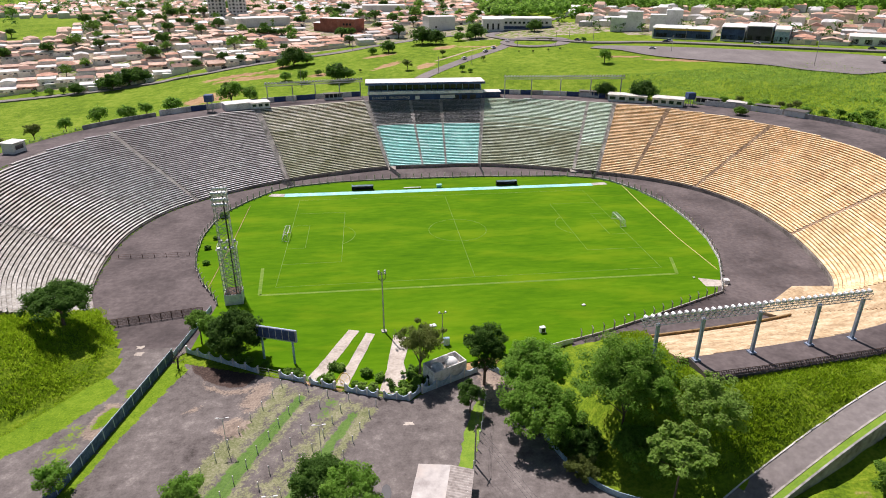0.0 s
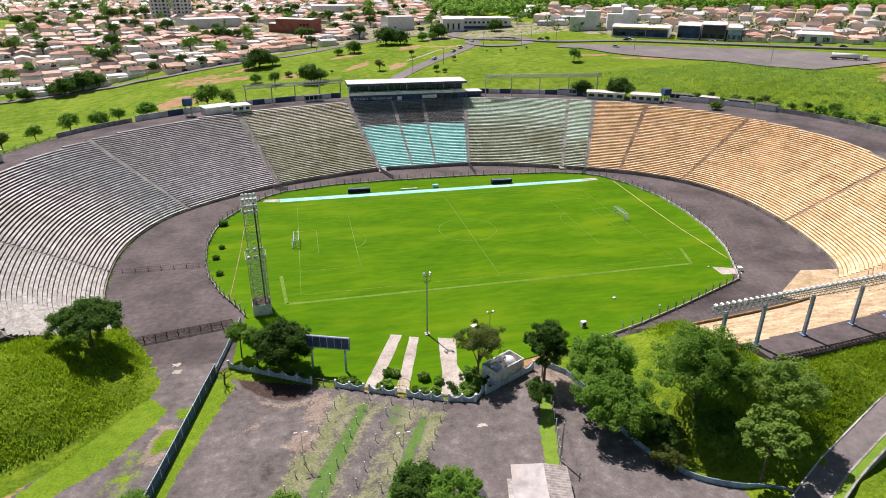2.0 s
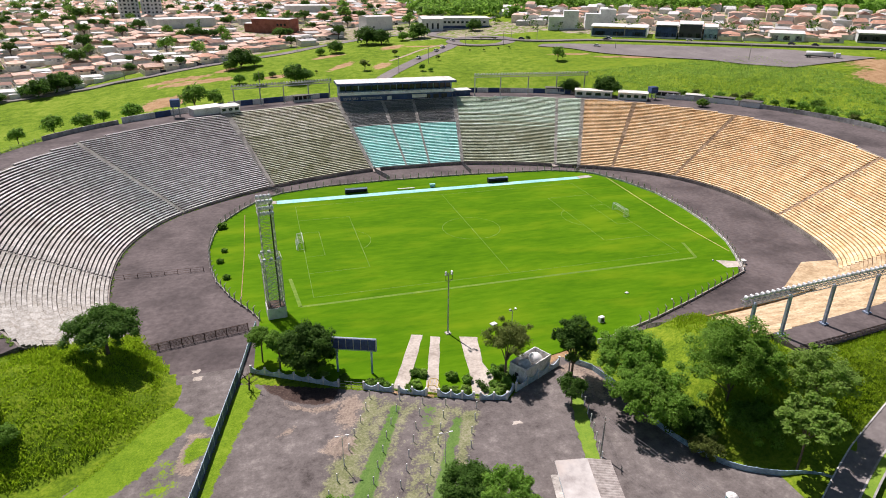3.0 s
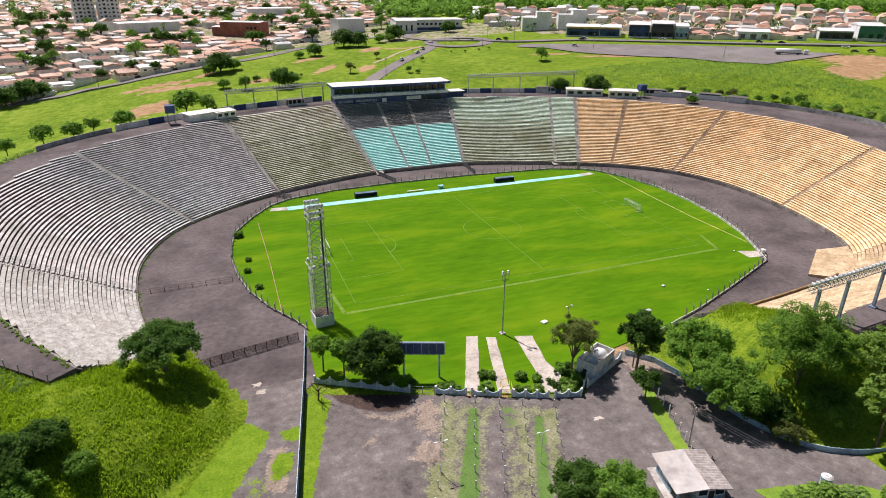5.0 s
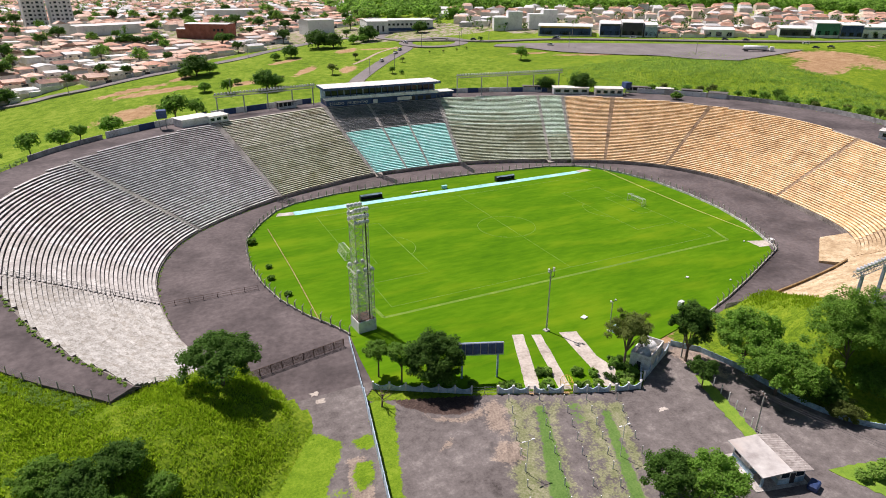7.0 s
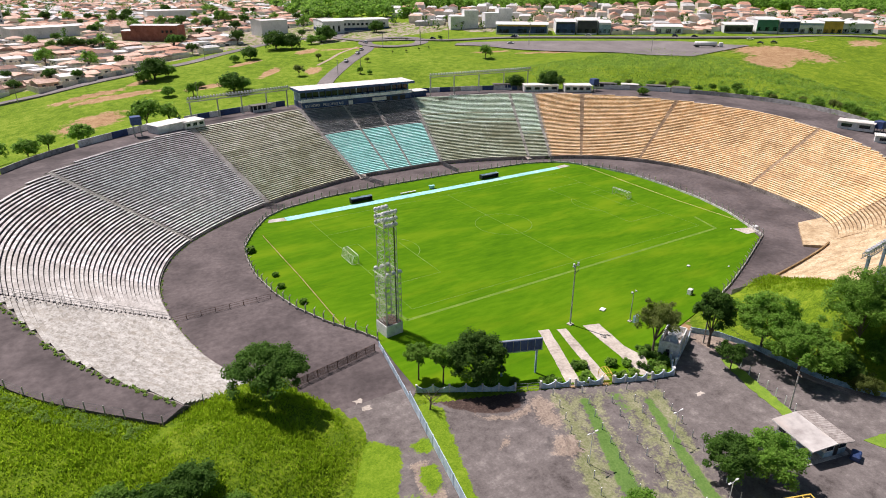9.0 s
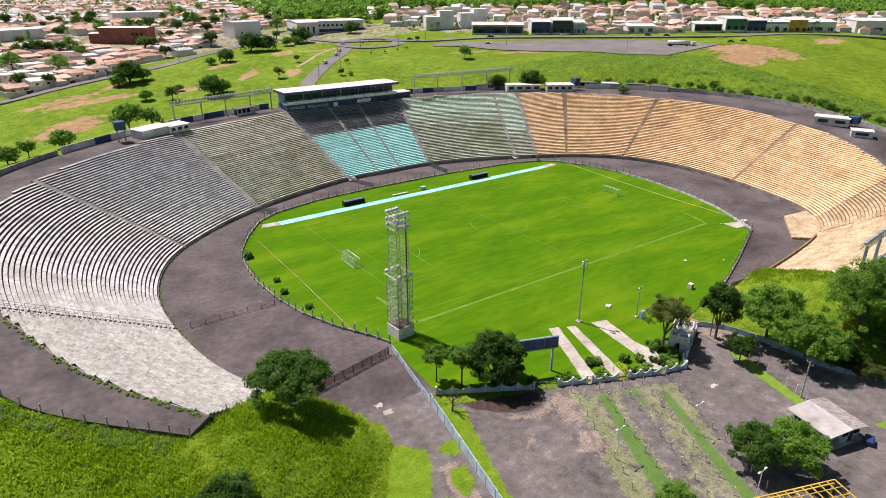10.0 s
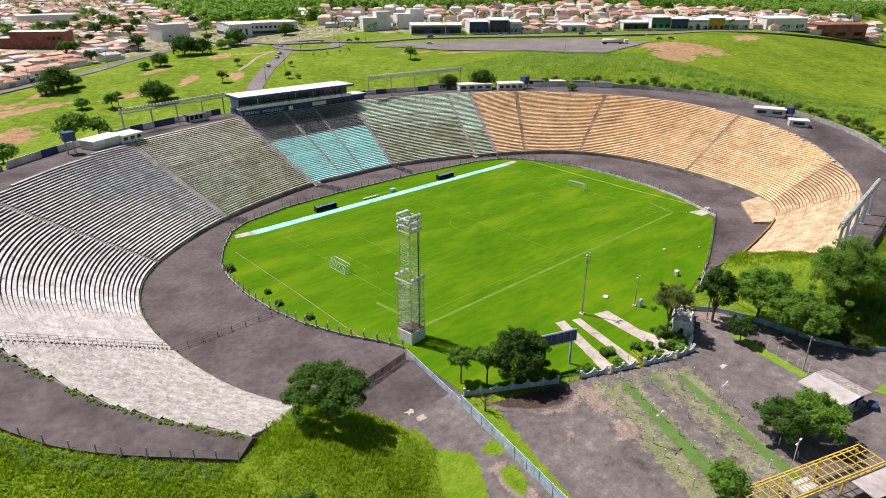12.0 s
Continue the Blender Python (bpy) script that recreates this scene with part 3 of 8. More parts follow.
def aisle(u, w, mat, rows=(0, ROWS)):
    """A flight of half-height steps between two blocks."""
    bm = bmesh.new()
    for r in range(rows[0] * 2, rows[1] * 2):
        f0, f1 = r / (2 * ROWS), (r + 1) / (2 * ROWS)
        q = [stand_point(u - w, f0), stand_point(u + w, f0), stand_point(u + w, f1), stand_point(u - w, f1)]
        z = q[2].z + 0.02
        prism(bm, [p.xy[:] for p in q], q[0].z - 0.5, z)
    return tagged(finish("aisle_stairs", bm, mat), "narrow worn concrete stair between terrace blocks", "stairs", kind="structure")


for u, w, mat in ((1.965, 0.02, "concrete"), (4.55, 0.03, "concrete"), (6.13, 0.04, "concrete"), (7.985, 0.04, "concrete"), (8.74, 0.025, "concrete"), (9.27, 0.025, "concrete"), (10.01, 0.035, "concrete"),
                  (11.64, 0.025, "concrete"), (12.005, 0.03, "concrete"), (12.68, 0.03, "soil"), (13.98, 0.03, "soil"), (16.4, 0.03, "soil"), (18.615, 0.02, "soil")):
    aisle(u, w, M[mat])


def ring_wall(name, us, line, out, width, z_lo, z_hi, mat, label, category):
    """A wall along a curve of the plan."""
    verts, faces = [], []
    for k, u in enumerate(us):
        p, z = line(u)
        o = out(u)
        for s, zz in ((0, z_lo), (0, z_hi), (width, z_hi), (width, z_lo)):
            verts.append((p[0] + o[0] * s, p[1] + o[1] * s, z + zz))
        if k:
            a, b = 4 * k - 4, 4 * k
            faces += [(a, b, b + 1, a + 1), (a + 1, b + 1, b + 2, a + 2), (a + 2, b + 2, b + 3, a + 3)]
    n = len(us) * 4
    faces += [(0, 1, 2, 3), (n - 1, n - 2, n - 3, n - 4)]
    return tagged(raw(name, verts, faces, mat), label, category, kind="structure")


def front_line(u):
    return ring_at(FRONT, u), front_z(u) - FRONT_Z


def inward(u):
    d = ring_at(FRONT, u) - ring_at(RIM, u)
    return d / np.linalg.norm(d)


M["front_wall"] = material("front_wall", (0.26, 0.23, 0.2), (0.1, 0.085, 0.075), (0.42, 0.38, 0.33), 0.15, 1.4, 0.95, 0.3)
M["brown_wall"] = material("brown_wall", (0.3, 0.2, 0.09), (0.15, 0.1, 0.045), (0.42, 0.3, 0.15), 0.2, 1.6, 0.95, 0.3)
ring_wall("stand_front_wall", np.arange(0, 12, 0.1), front_line, inward, 0.35, -0.2, FRONT_Z + 0.1, M["front_wall"], "low stained concrete wall along the stand foot", "wall")
ring_wall("stand_front_wall", np.arange(12.0, 19.05, 0.1), front_line, inward, 0.35, -0.2, FRONT_Z + 0.1, M["front_wall"], "low stained concrete wall along the stand foot", "wall")
ring_wall("stand_front_wall", np.arange(19.9, 21.99, 0.1), front_line, inward, 0.4, -0.2, FRONT_Z + 0.9, M["brown_wall"], "brown concrete parapet along the stand foot", "wall")


# rim walk: asphalt band behind the stands, with its outer wall
def band(name, us, a, b, z_of, thick, mat, label, category):
    verts, faces = [], []
    for k, u in enumerate(us):
        p, q, z = ring_at(a, u), ring_at(b, u), z_of(u)
        for xy, zz in ((p, z - thick), (p, z), (q, z), (q, z - thick)):
            verts.append((xy[0], xy[1], zz))
        if k:
            i, j = 4 * k - 4, 4 * k
            faces += [(i, j, j + 1, i + 1), (i + 1, j + 1, j + 2, i + 2), (i + 2, j + 2, j + 3, i + 3)]
    n = len(us) * 4
    faces += [(0, 1, 2, 3), (n - 1, n - 2, n - 3, n - 4)]
    return tagged(raw(name, verts, faces, mat), label, category, kind="structure")


band("rim_walk", np.arange(0, 22.0, 0.1), RIM, EDGE, lambda u: float(ring_at(RIM_Z, u)) + 0.05, 2.5, M["asphalt"], "dark asphalt walkway along the top of the stands", "walkway")


def rim_edge():
    """Crumbling strip where the rows run out under the rim walk."""
    verts, faces = [], []
    for k, u in enumerate(np.arange(0, 22.0, 0.1)):
        p, q, z = ring_at(RIM, u), ring_at(FRONT, u), float(ring_at(RIM_Z, u))
        w = np.linalg.norm(q - p)
        i = p + (q - p) * 1.25 / w
        zi = z - (z - front_z(u)) * 1.25 / w - 0.3
        verts += [(p[0], p[1], z + 0.05), (i[0], i[1], zi), (i[0], i[1], zi - 1.5)]
        if k:
            a, b = 3 * k - 3, 3 * k
            faces += [(a, a + 1, b + 1, b), (a + 1, a + 2, b + 2, b + 1)]
    return tagged(raw("rim_edge", verts, faces, M["front_wall"]), "crumbling stained concrete strip above the top rows", "edge", kind="structure")


rim_edge()


# ---- fence round the pitch ----
def along(pts, step):
    """Points and directions at even steps along a plan line."""
    p = np.array(pts, float)
    seg = np.linalg.norm(np.diff(p, axis=0), axis=1)
    acc = np.r_[0, np.cumsum(seg)]
    for s in np.arange(0, acc[-1], step):
        i = min(np.searchsorted(acc, s, "right") - 1, len(seg) - 1)
        t = (s - acc[i]) / seg[i]
        d = (p[i + 1] - p[i]) / seg[i]
        yield p[i] + (p[i + 1] - p[i]) * t, d


def wall_run(bm, pts, width, z0, z1, slot=0):
    for a, b in zip(pts, pts[1:]):
        a, b = np.array(a, float), np.array(b, float)
        d = (b - a) / np.linalg.norm(b - a)
        c = (a + b) / 2
        box(bm, (c[0], c[1], (z0 + z1) / 2), (np.linalg.norm(b - a) + width * 0.6, width, z1 - z0), math.degrees(math.atan2(d[1], d[0])), slot=slot)
    return bm


def hook_post():
    """A concrete post whose top leans outwards."""
    bm = bmesh.new()
    box(bm, (0, 0, 1.05), (0.24, 0.2, 2.1))
    box(bm, (0, 0.1, 0.3), (0.3, 0.5, 0.6))
    beam(bm, (0, 0, 2.05), (0, -0.5, 2.5), 0.1, 6)
    me = bpy.data.meshes.new("fence_post")
    bm.to_mesh(me)
    bm.free()
    me.materials.append(M["concrete"])
    return me


HOOK = hook_post()
M["kerb"] = material("kerb", (0.55, 0.54, 0.51), (0.25, 0.24, 0.22), (0.72, 0.71, 0.68), 0.3, 1.8, 0.9, 0.2)
M["dirty_kerb"] = material("dirty_kerb", (0.34, 0.32, 0.28), (0.16, 0.15, 0.12), (0.52, 0.5, 0.46), 0.3, 1.8, 0.9, 0.2)
M["wire"] = material("wire", (0.3, 0.3, 0.29), (0.18, 0.17, 0.16), (0.42, 0.42, 0.4), 0.5, 3, 0.6, 0.0, metal=0.3)


def pitch_fence(pts, mat, label, kerb=0.55, step=3.1):
    thing = empty("pitch_fence")
    tagged(thing, label, "fence", group="fence round the pitch")
    for a, b in zip(pts, pts[1:]):
        part("kerb", wall_run(bmesh.new(), [a, b], 0.25, 0.0, kerb), mat, thing)
    last = None
    wires = bmesh.new()
    for p, d in along(pts, step):
        ob = new("fence_post", HOOK)
        ob.parent = thing
        ob.matrix_basis = pose(p[0], p[1], 0, 0, 0, math.degrees(math.atan2(d[1], d[0])) + random.uniform(-4, 4))
        if last is not None:
            for z in (0.9, 1.3, 1.75):
                beam(wires, (*last, z), (*p, z), 0.012, 3)
        last = p
    part("wire", wires, M["wire"], thing)["kind"] = "stuff"
    return thing


pitch_fence([(-65.5, -42), (-67.5, -37.5), (-72, -29.5), (-76, -19), (-78, -9), (-79, 3), (-78.2, 14), (-76.3, 24), (-70.5, 35), (-63.5, 45)], M["dirty_kerb"], "low weathered kerb fence with hooked concrete posts")
pitch_fence([(-63.5, 45), (-56, 50), (-40, 54), (-17, 55.5), (16, 55), (51, 52), (62, 47.5)], M["dirty_kerb"], "low grey kerb fence with hooked concrete posts before the main stand")
pitch_fence([(62, 47.5), (67, 43), (73, 31), (77, 15), (77, -1), (75, -17), (71, -31), (66, -41.5), (61.5, -50)], M["kerb"], "low white kerb fence with hooked concrete posts", 0.7)
pitch_fence([(61.5, -50), (38, -60), (24, -65.5), (15.5, -68.2)], M["dirty_kerb"], "low weathered kerb fence with hooked concrete posts")
bm = bmesh.new()
prism(bm, [(64.8, -44.2), (66.0, -44.5), (65.7, -46.0), (64.5, -45.6)], 0.06, 1.1)
tagged(finish("pitch_gate_block", bm, M["white_paint"]), "white concrete block at the pitch corner", "block")


# low wires and gutters beside the goals
def strip_run(name, pts, width, z0, z1, mat, label, category):
    return tagged(finish(name, wall_run(bmesh.new(), pts, width, z0, z1), mat), label, category, kind="structure")


strip_run("drain_kerb", [(-69.2, 30), (-69.2, -4), (-69.8, -32)], 0.22, 0.0, 0.12, M["brown_wall"], "broken brown drain kerb in the grass", "kerb")
M["yellow_kerb"] = material("yellow_kerb", (0.5, 0.42, 0.14), (0.3, 0.26, 0.08), (0.62, 0.56, 0.28), 0.3, 1.0, 0.9, 0.2)
strip_run("drain_kerb", [(69.5, 38), (67.8, 10), (66.8, -14), (67.2, -37)], 0.3, 0.0, 0.12, M["yellow_kerb"], "faded yellow drain kerb in the grass", "kerb")

# ---- goals ----
def goal(x, side):
    thing = empty("football_goal", pose(x, 0, 0.06))
    tagged(thing, "white football goal frame with a pale net", "goal", group="goals on the pitch")
    for y in (-3.66, 3.66):
        part("goal_post", beam(bmesh.new(), (0, y, 0), (0, y, 2.44), 0.08, 8), M["white_paint"], thing)
        b = beam(bmesh.new(), (0, y, 2.44), (side * 1.4, y, 2.3), 0.05, 6)
        beam(b, (side * 1.4, y, 2.3), (side * 2.0, y, 0.03), 0.05, 6)
        beam(b, (0, y, 0.04), (side * 2.0, y, 0.04), 0.04, 6)
        part("goal_brace", b, M["white_paint"], thing)
    part("crossbar", beam(bmesh.new(), (0, -3.7, 2.44), (0, 3.7, 2.44), 0.08, 8), M["white_paint"], thing)
    bm = bmesh.new()
    beam(bm, (side * 1.4, -3.66, 2.3), (side * 1.4, 3.66, 2.3), 0.045, 6)
    beam(bm, (side * 2.0, -3.66, 0.04), (side * 2.0, 3.66, 0.04), 0.045, 6)
    for y in np.arange(-3.66, 3.67, 0.3):
        beam(bm, (side * 1.4, y, 2.3), (side * 2.0, y, 0.04), 0.012, 3)
        beam(bm, (0, y, 2.44), (side * 1.4, y, 2.3), 0.012, 3)
    for f in np.linspace(0.12, 0.9, 7):
        X, Z = side * (1.4 + 0.6 * f), 2.3 - 2.26 * f
        beam(bm, (X, -3.66, Z), (X, 3.66, Z), 0.012, 3)
        for y in (-3.66, 3.66):
            beam(bm, (0, y, Z), (X, y, Z), 0.012, 3)
    part("net", bm, M["white_paint"], thing, "thin white net")
    return thing


goal(-52.5, -1)
goal(52.5, 1)


# ---- team shelters and benches ----
def dugout(x, y):
    thing = empty("team_shelter", pose(x, y, 0.06))
    tagged(thing, "dark open team shelter with a pale curved roof", "shelter", group="team shelters by the touchline")
    bm = bmesh.new()
    n = 8
    prof = [(-0.9 + 1.9 * t, 1.75 + 0.25 * math.sin(math.pi * t)) for t in np.linspace(0, 1, n)]
    for k in range(n - 1):
        (y0, z0), (y1, z1) = prof[k], prof[k + 1]
        v = [bm.verts.new(p) for p in ((-4, y0, z0), (4, y0, z0), (4, y1, z1), (-4, y1, z1))]
        bm.faces.new(v)
    bmesh.ops.solidify(bm, geom=bm.faces[:], thickness=0.08)
    part("roof", bm, M["light_blue_paint"], thing, "pale curved roof")
    part("back_panel", box(bmesh.new(), (0, 0.95, 0.9), (8, 0.1, 1.75)), M["dark"], thing, "dark back panel")
    for sx in (-4, 4):
        part("side_panel", box(bmesh.new(), (sx, 0.1, 0.9), (0.1, 1.7, 1.7)), M["dark"], thing)
    part("bench", box(bmesh.new(), (0, 0.5, 0.42), (7.6, 0.5, 0.1), bevel=0.02), M["dark"], thing)
    return thing


dugout(-30, 43.6)
dugout(25.2, 43.2)
thing = empty("officials_bench", pose(-11.3, 43.2, 0.06))
tagged(thing, "long low white bench beside the touchline", "bench")
part("seat", box(bmesh.new(), (0, 0, 0.45), (6.4, 0.6, 0.12), bevel=0.03), M["white_paint"], thing)
for x in (-2.8, 0, 2.8):
    part("support", box(bmesh.new(), (x, 0, 0.2), (0.2, 0.5, 0.4)), M["concrete"], thing)
thing = empty("officials_table", pose(-1.0, 43.6, 0.06))
tagged(thing, "small turquoise covered table beside the touchline", "table")
part("top", box(bmesh.new(), (0, 0, 1.15), (2.2, 1.2, 0.15), bevel=0.04), M["strip_paint"], thing)
part("front", box(bmesh.new(), (0, 0, 0.54), (1.8, 0.9, 1.06)), M["strip_paint"], thing)
for x, y, s in ((-17.8, 69.0, 3.0), (56.5, 57.6, 3.4)):
    bm = box(bmesh.new(), (0, 0, 0), (s, 2.2, 0.12), bevel=0.03)
    bm.transform(pose(x, y - 0.6, 0.95, 28, 0, 0))
    tagged(finish("stand_ramp", bm, M["pale_concrete"]), "pale sloping slab from the stand to the track", "ramp", kind="structure")
for x, y, s in ((23.9, -52.5, 0.9), (-14, -58, 1.5), (33, -58.5, 0.5), (58.2, -41.4, 0.5)):
    bm = box(bmesh.new(), (x, y, 0.2), (s, s * 0.8, 0.3), 20, bevel=0.08)
    tagged(finish("drain_cover", bm, M["white_paint"]), "small white painted concrete cover on the grass", "drain cover")
thing = empty("field_box", pose(10.5, -63.5, 0.06, 0, 0, 10))
tagged(thing, "small white utility box on the grass", "utility box")
part("cabinet", box(bmesh.new(), (0, 0, 0.7), (1.3, 1.0, 1.4), bevel=0.05), M["white_paint"], thing)
part("door", box(bmesh.new(), (0, -0.52, 0.7), (0.8, 0.05, 1.0)), M["dark"], thing)


# ---- rails on the stands ----
def stand_rail(u, w, label, f0=0.0, f1=1.0, n=20):
    thing = empty("stand_rail")
    tagged(thing, label, "railing", group="stair railings on the stands")
    for side in (-w, w):
        pts = [stand_point(u + side, f0 + (f1 - f0) * k / n) for k in range(n + 1)]
        for h in (1.05, 1.6):
            part("rail", tube(bmesh.new(), [p + Vector((0, 0, h)) for p in pts], 0.035), M["wire"], thing)
        for p in pts:
            part("post", beam(bmesh.new(), p, p + Vector((0, 0, 1.6)), 0.04, 4), M["wire"], thing)
    return thing


stand_rail(1.965, 0.04, "rusty double rail across the terrace rows")
stand_rail(6.13, 0.05, "grey steel rails along the terrace stair", 0.0, 1.0)
stand_rail(7.985, 0.045, "grey steel rails beside the seats", 0.0, 1.05)
stand_rail(10.01, 0.03, "grey steel rail beside the turquoise rows")
stand_rail(12.005, 0.03, "grey rail between green and beige rows")


def crowd_barrier(u0, u1, row, label):
    """A broken line of bent tube barriers along one row."""
    thing = empty("crowd_barrier")
    tagged(thing, label, "barrier", group="crowd barriers on the upper rows")
    n = int((u1 - u0) * 14)
    for k in range(n):
        if random.random() < 0.12:
            continue
        a, b = u0 + (u1 - u0) * (k + 0.06) / n, u0 + (u1 - u0) * (k + 0.94) / n
        p, q = stand_point(a, row_f(a, row)), stand_point(b, row_f(b, row))
        h = Vector((random.uniform(-0.1, 0.1), random.uniform(-0.15, 0.15), 1.3))
        bm = bmesh.new()
        for c, d in ((p, p + h), (q, q + h), (p + h, q + h), (p + h * 0.55, q + h * 0.55)):
            beam(bm, c, d, 0.05, 4)
        part("barrier", bm, M["rust_steel"], thing)
    return thing


crowd_barrier(6.25, 7.9, 41.2, "broken row of rusty tube barriers on the upper rows")
crowd_barrier(10.1, 11.6, 42.2, "broken row of rusty tube barriers on the upper rows")


def track_rail(a, b, height, step, mat, name, label, solid=False):
    thing = empty(name)
    tagged(thing, label, "fence")
    a, b = Vector((*a, 0)), Vector((*b, 0))
    n = max(2, int((b - a).length / step))
    ang = math.degrees(math.atan2((b - a).y, (b - a).x))
    for k in range(n + 1):
        p = a.lerp(b, k / n)
        part("post", box(bmesh.new(), (p.x, p.y, height / 2), (0.12, 0.12, height), ang), mat, thing)
    for k in range(n):
        p, q = a.lerp(b, k / n), a.lerp(b, (k + 1) / n)
        bm = bmesh.new()
        for h in (0.15, height * 0.55, height - 0.06):
            beam(bm, p + Vector((0, 0, h)), q + Vector((0, 0, h)), 0.035, 4)
        part("rail", bm, mat, thing)
        if solid:
            bm = bmesh.new()
            for t in np.arange(0.04, 1, 0.07):
                c = p.lerp(q, t)
                beam(bm, c + Vector((0, 0, 0.15)), c + Vector((0, 0, height)), 0.05, 3)
            part("bar", bm, mat, thing)["kind"] = "stuff"
    return thing


track_rail(tuple(ring_at(FRONT, 1.965)), (-79.6, -11), 1.3, 3.0, M["rust_steel"], "track_fence", "low rusty rail fence across the asphalt strip")
track_rail((-88.5, -49.8), (-68.0, -45.8), 1.9, 2.3, M["rust_steel"], "track_gate", "rusty brown bar gate across the asphalt strip", True)
track_rail((18.5, -69.5), (30, -71), 1.9, 2.2, M["wire"], "track_gate", "grey wire mesh gate at the strip end", True)
track_rail((-19, 70.0 - 1.0), (-15, 56), 1.9, 2.2, M["wire"], "track_fence", "grey mesh fence across the asphalt strip", True)
track_rail((19, 69.0), (18.4, 55.5), 1.9, 2.2, M["wire"], "track_fence", "grey mesh fence across the asphalt strip", True)
track_rail((64.5, 52.0), (61, 47.5), 1.9, 2.2, M["wire"], "track_fence", "grey mesh fence across the asphalt strip", True)
track_rail((-61, 55.0), (-56, 50.5), 1.9, 2.2, M["wire"], "track_fence", "grey mesh fence across the asphalt strip", True)


# beige ramp at the south-east bend
bm = bmesh.new()
top = [(80.5, -50, 0.75), (72.5, -55.5, 0.6), (64.5, -61, 0.6), (69, -66.2, 1.1), (81, -61.5, 1.35), (91.5, -52.3, 1.3)]
hi = [bm.verts.new(p) for p in top]
lo = [bm.verts.new((p[0], p[1], -0.2)) for p in top]
bm.faces.new(hi)
for i in range(6):
    j = (i + 1) % 6
    bm.faces.new((lo[i], lo[j], hi[j], hi[i]))
bmesh.ops.triangulate(bm, faces=[f for f in bm.faces if len(f.verts) > 4])
bmesh.ops.recalc_face_normals(bm, faces=bm.faces)
tagged(finish("stand_ramp", bm, STAND["sand"][0]), "sand-coloured concrete apron at the stand bend", "ramp", kind="structure")

# ---- dark seats above the turquoise rows ----
M["seat_black"] = material("seat_black", (0.13, 0.135, 0.14), (0.08, 0.083, 0.086), (0.22, 0.225, 0.23), 0.2, 2.0, 0.45, 0.05, island=0.5)


def seat_rows(u0, u1):
    bm_v, bm_f = [], []
    for r in range(27, 43):
        f = row_f((u0 + u1) / 2, r + 0.72)
        a, b = stand_point(u0, f), stand_point(u1, f)
        n = int((b - a).length / 0.56)
        z = stand_point((u0 + u1) / 2, row_f((u0 + u1) / 2, r + 1)).z
        for k in range(n):
            p = stand_point(u0 + (u1 - u0) * (k + 0.5) / n, f)
            for cx, cy, cz, sx, sy, sz in ((0, 0, 0.22, 0.46, 0.42, 0.09), (0, 0.2, 0.5, 0.46, 0.08, 0.5)):
                o = len(bm_v)
                for dx in (-sx / 2, sx / 2):
                    for dy in (-sy / 2, sy / 2):
                        for dz in (-sz / 2, sz / 2):
                            bm_v.append((p.x + cx + dx, p.y + cy + dy, z + cz + dz))
                bm_f += [tuple(o + i for i in q) for q in ((0, 1, 3, 2), (4, 6, 7, 5), (0, 4, 5, 1), (2, 3, 7, 6), (1, 5, 7, 3), (0, 2, 6, 4))]
    return tagged(raw("seat_block", bm_v, bm_f, M["seat_black"]), "rows of dark grey plastic stadium seats", "stadium seats", kind="stuff")


seat_rows(8.03, 8.7)
seat_rows(8.77, 9.24)
seat_rows(9.3, 9.97)


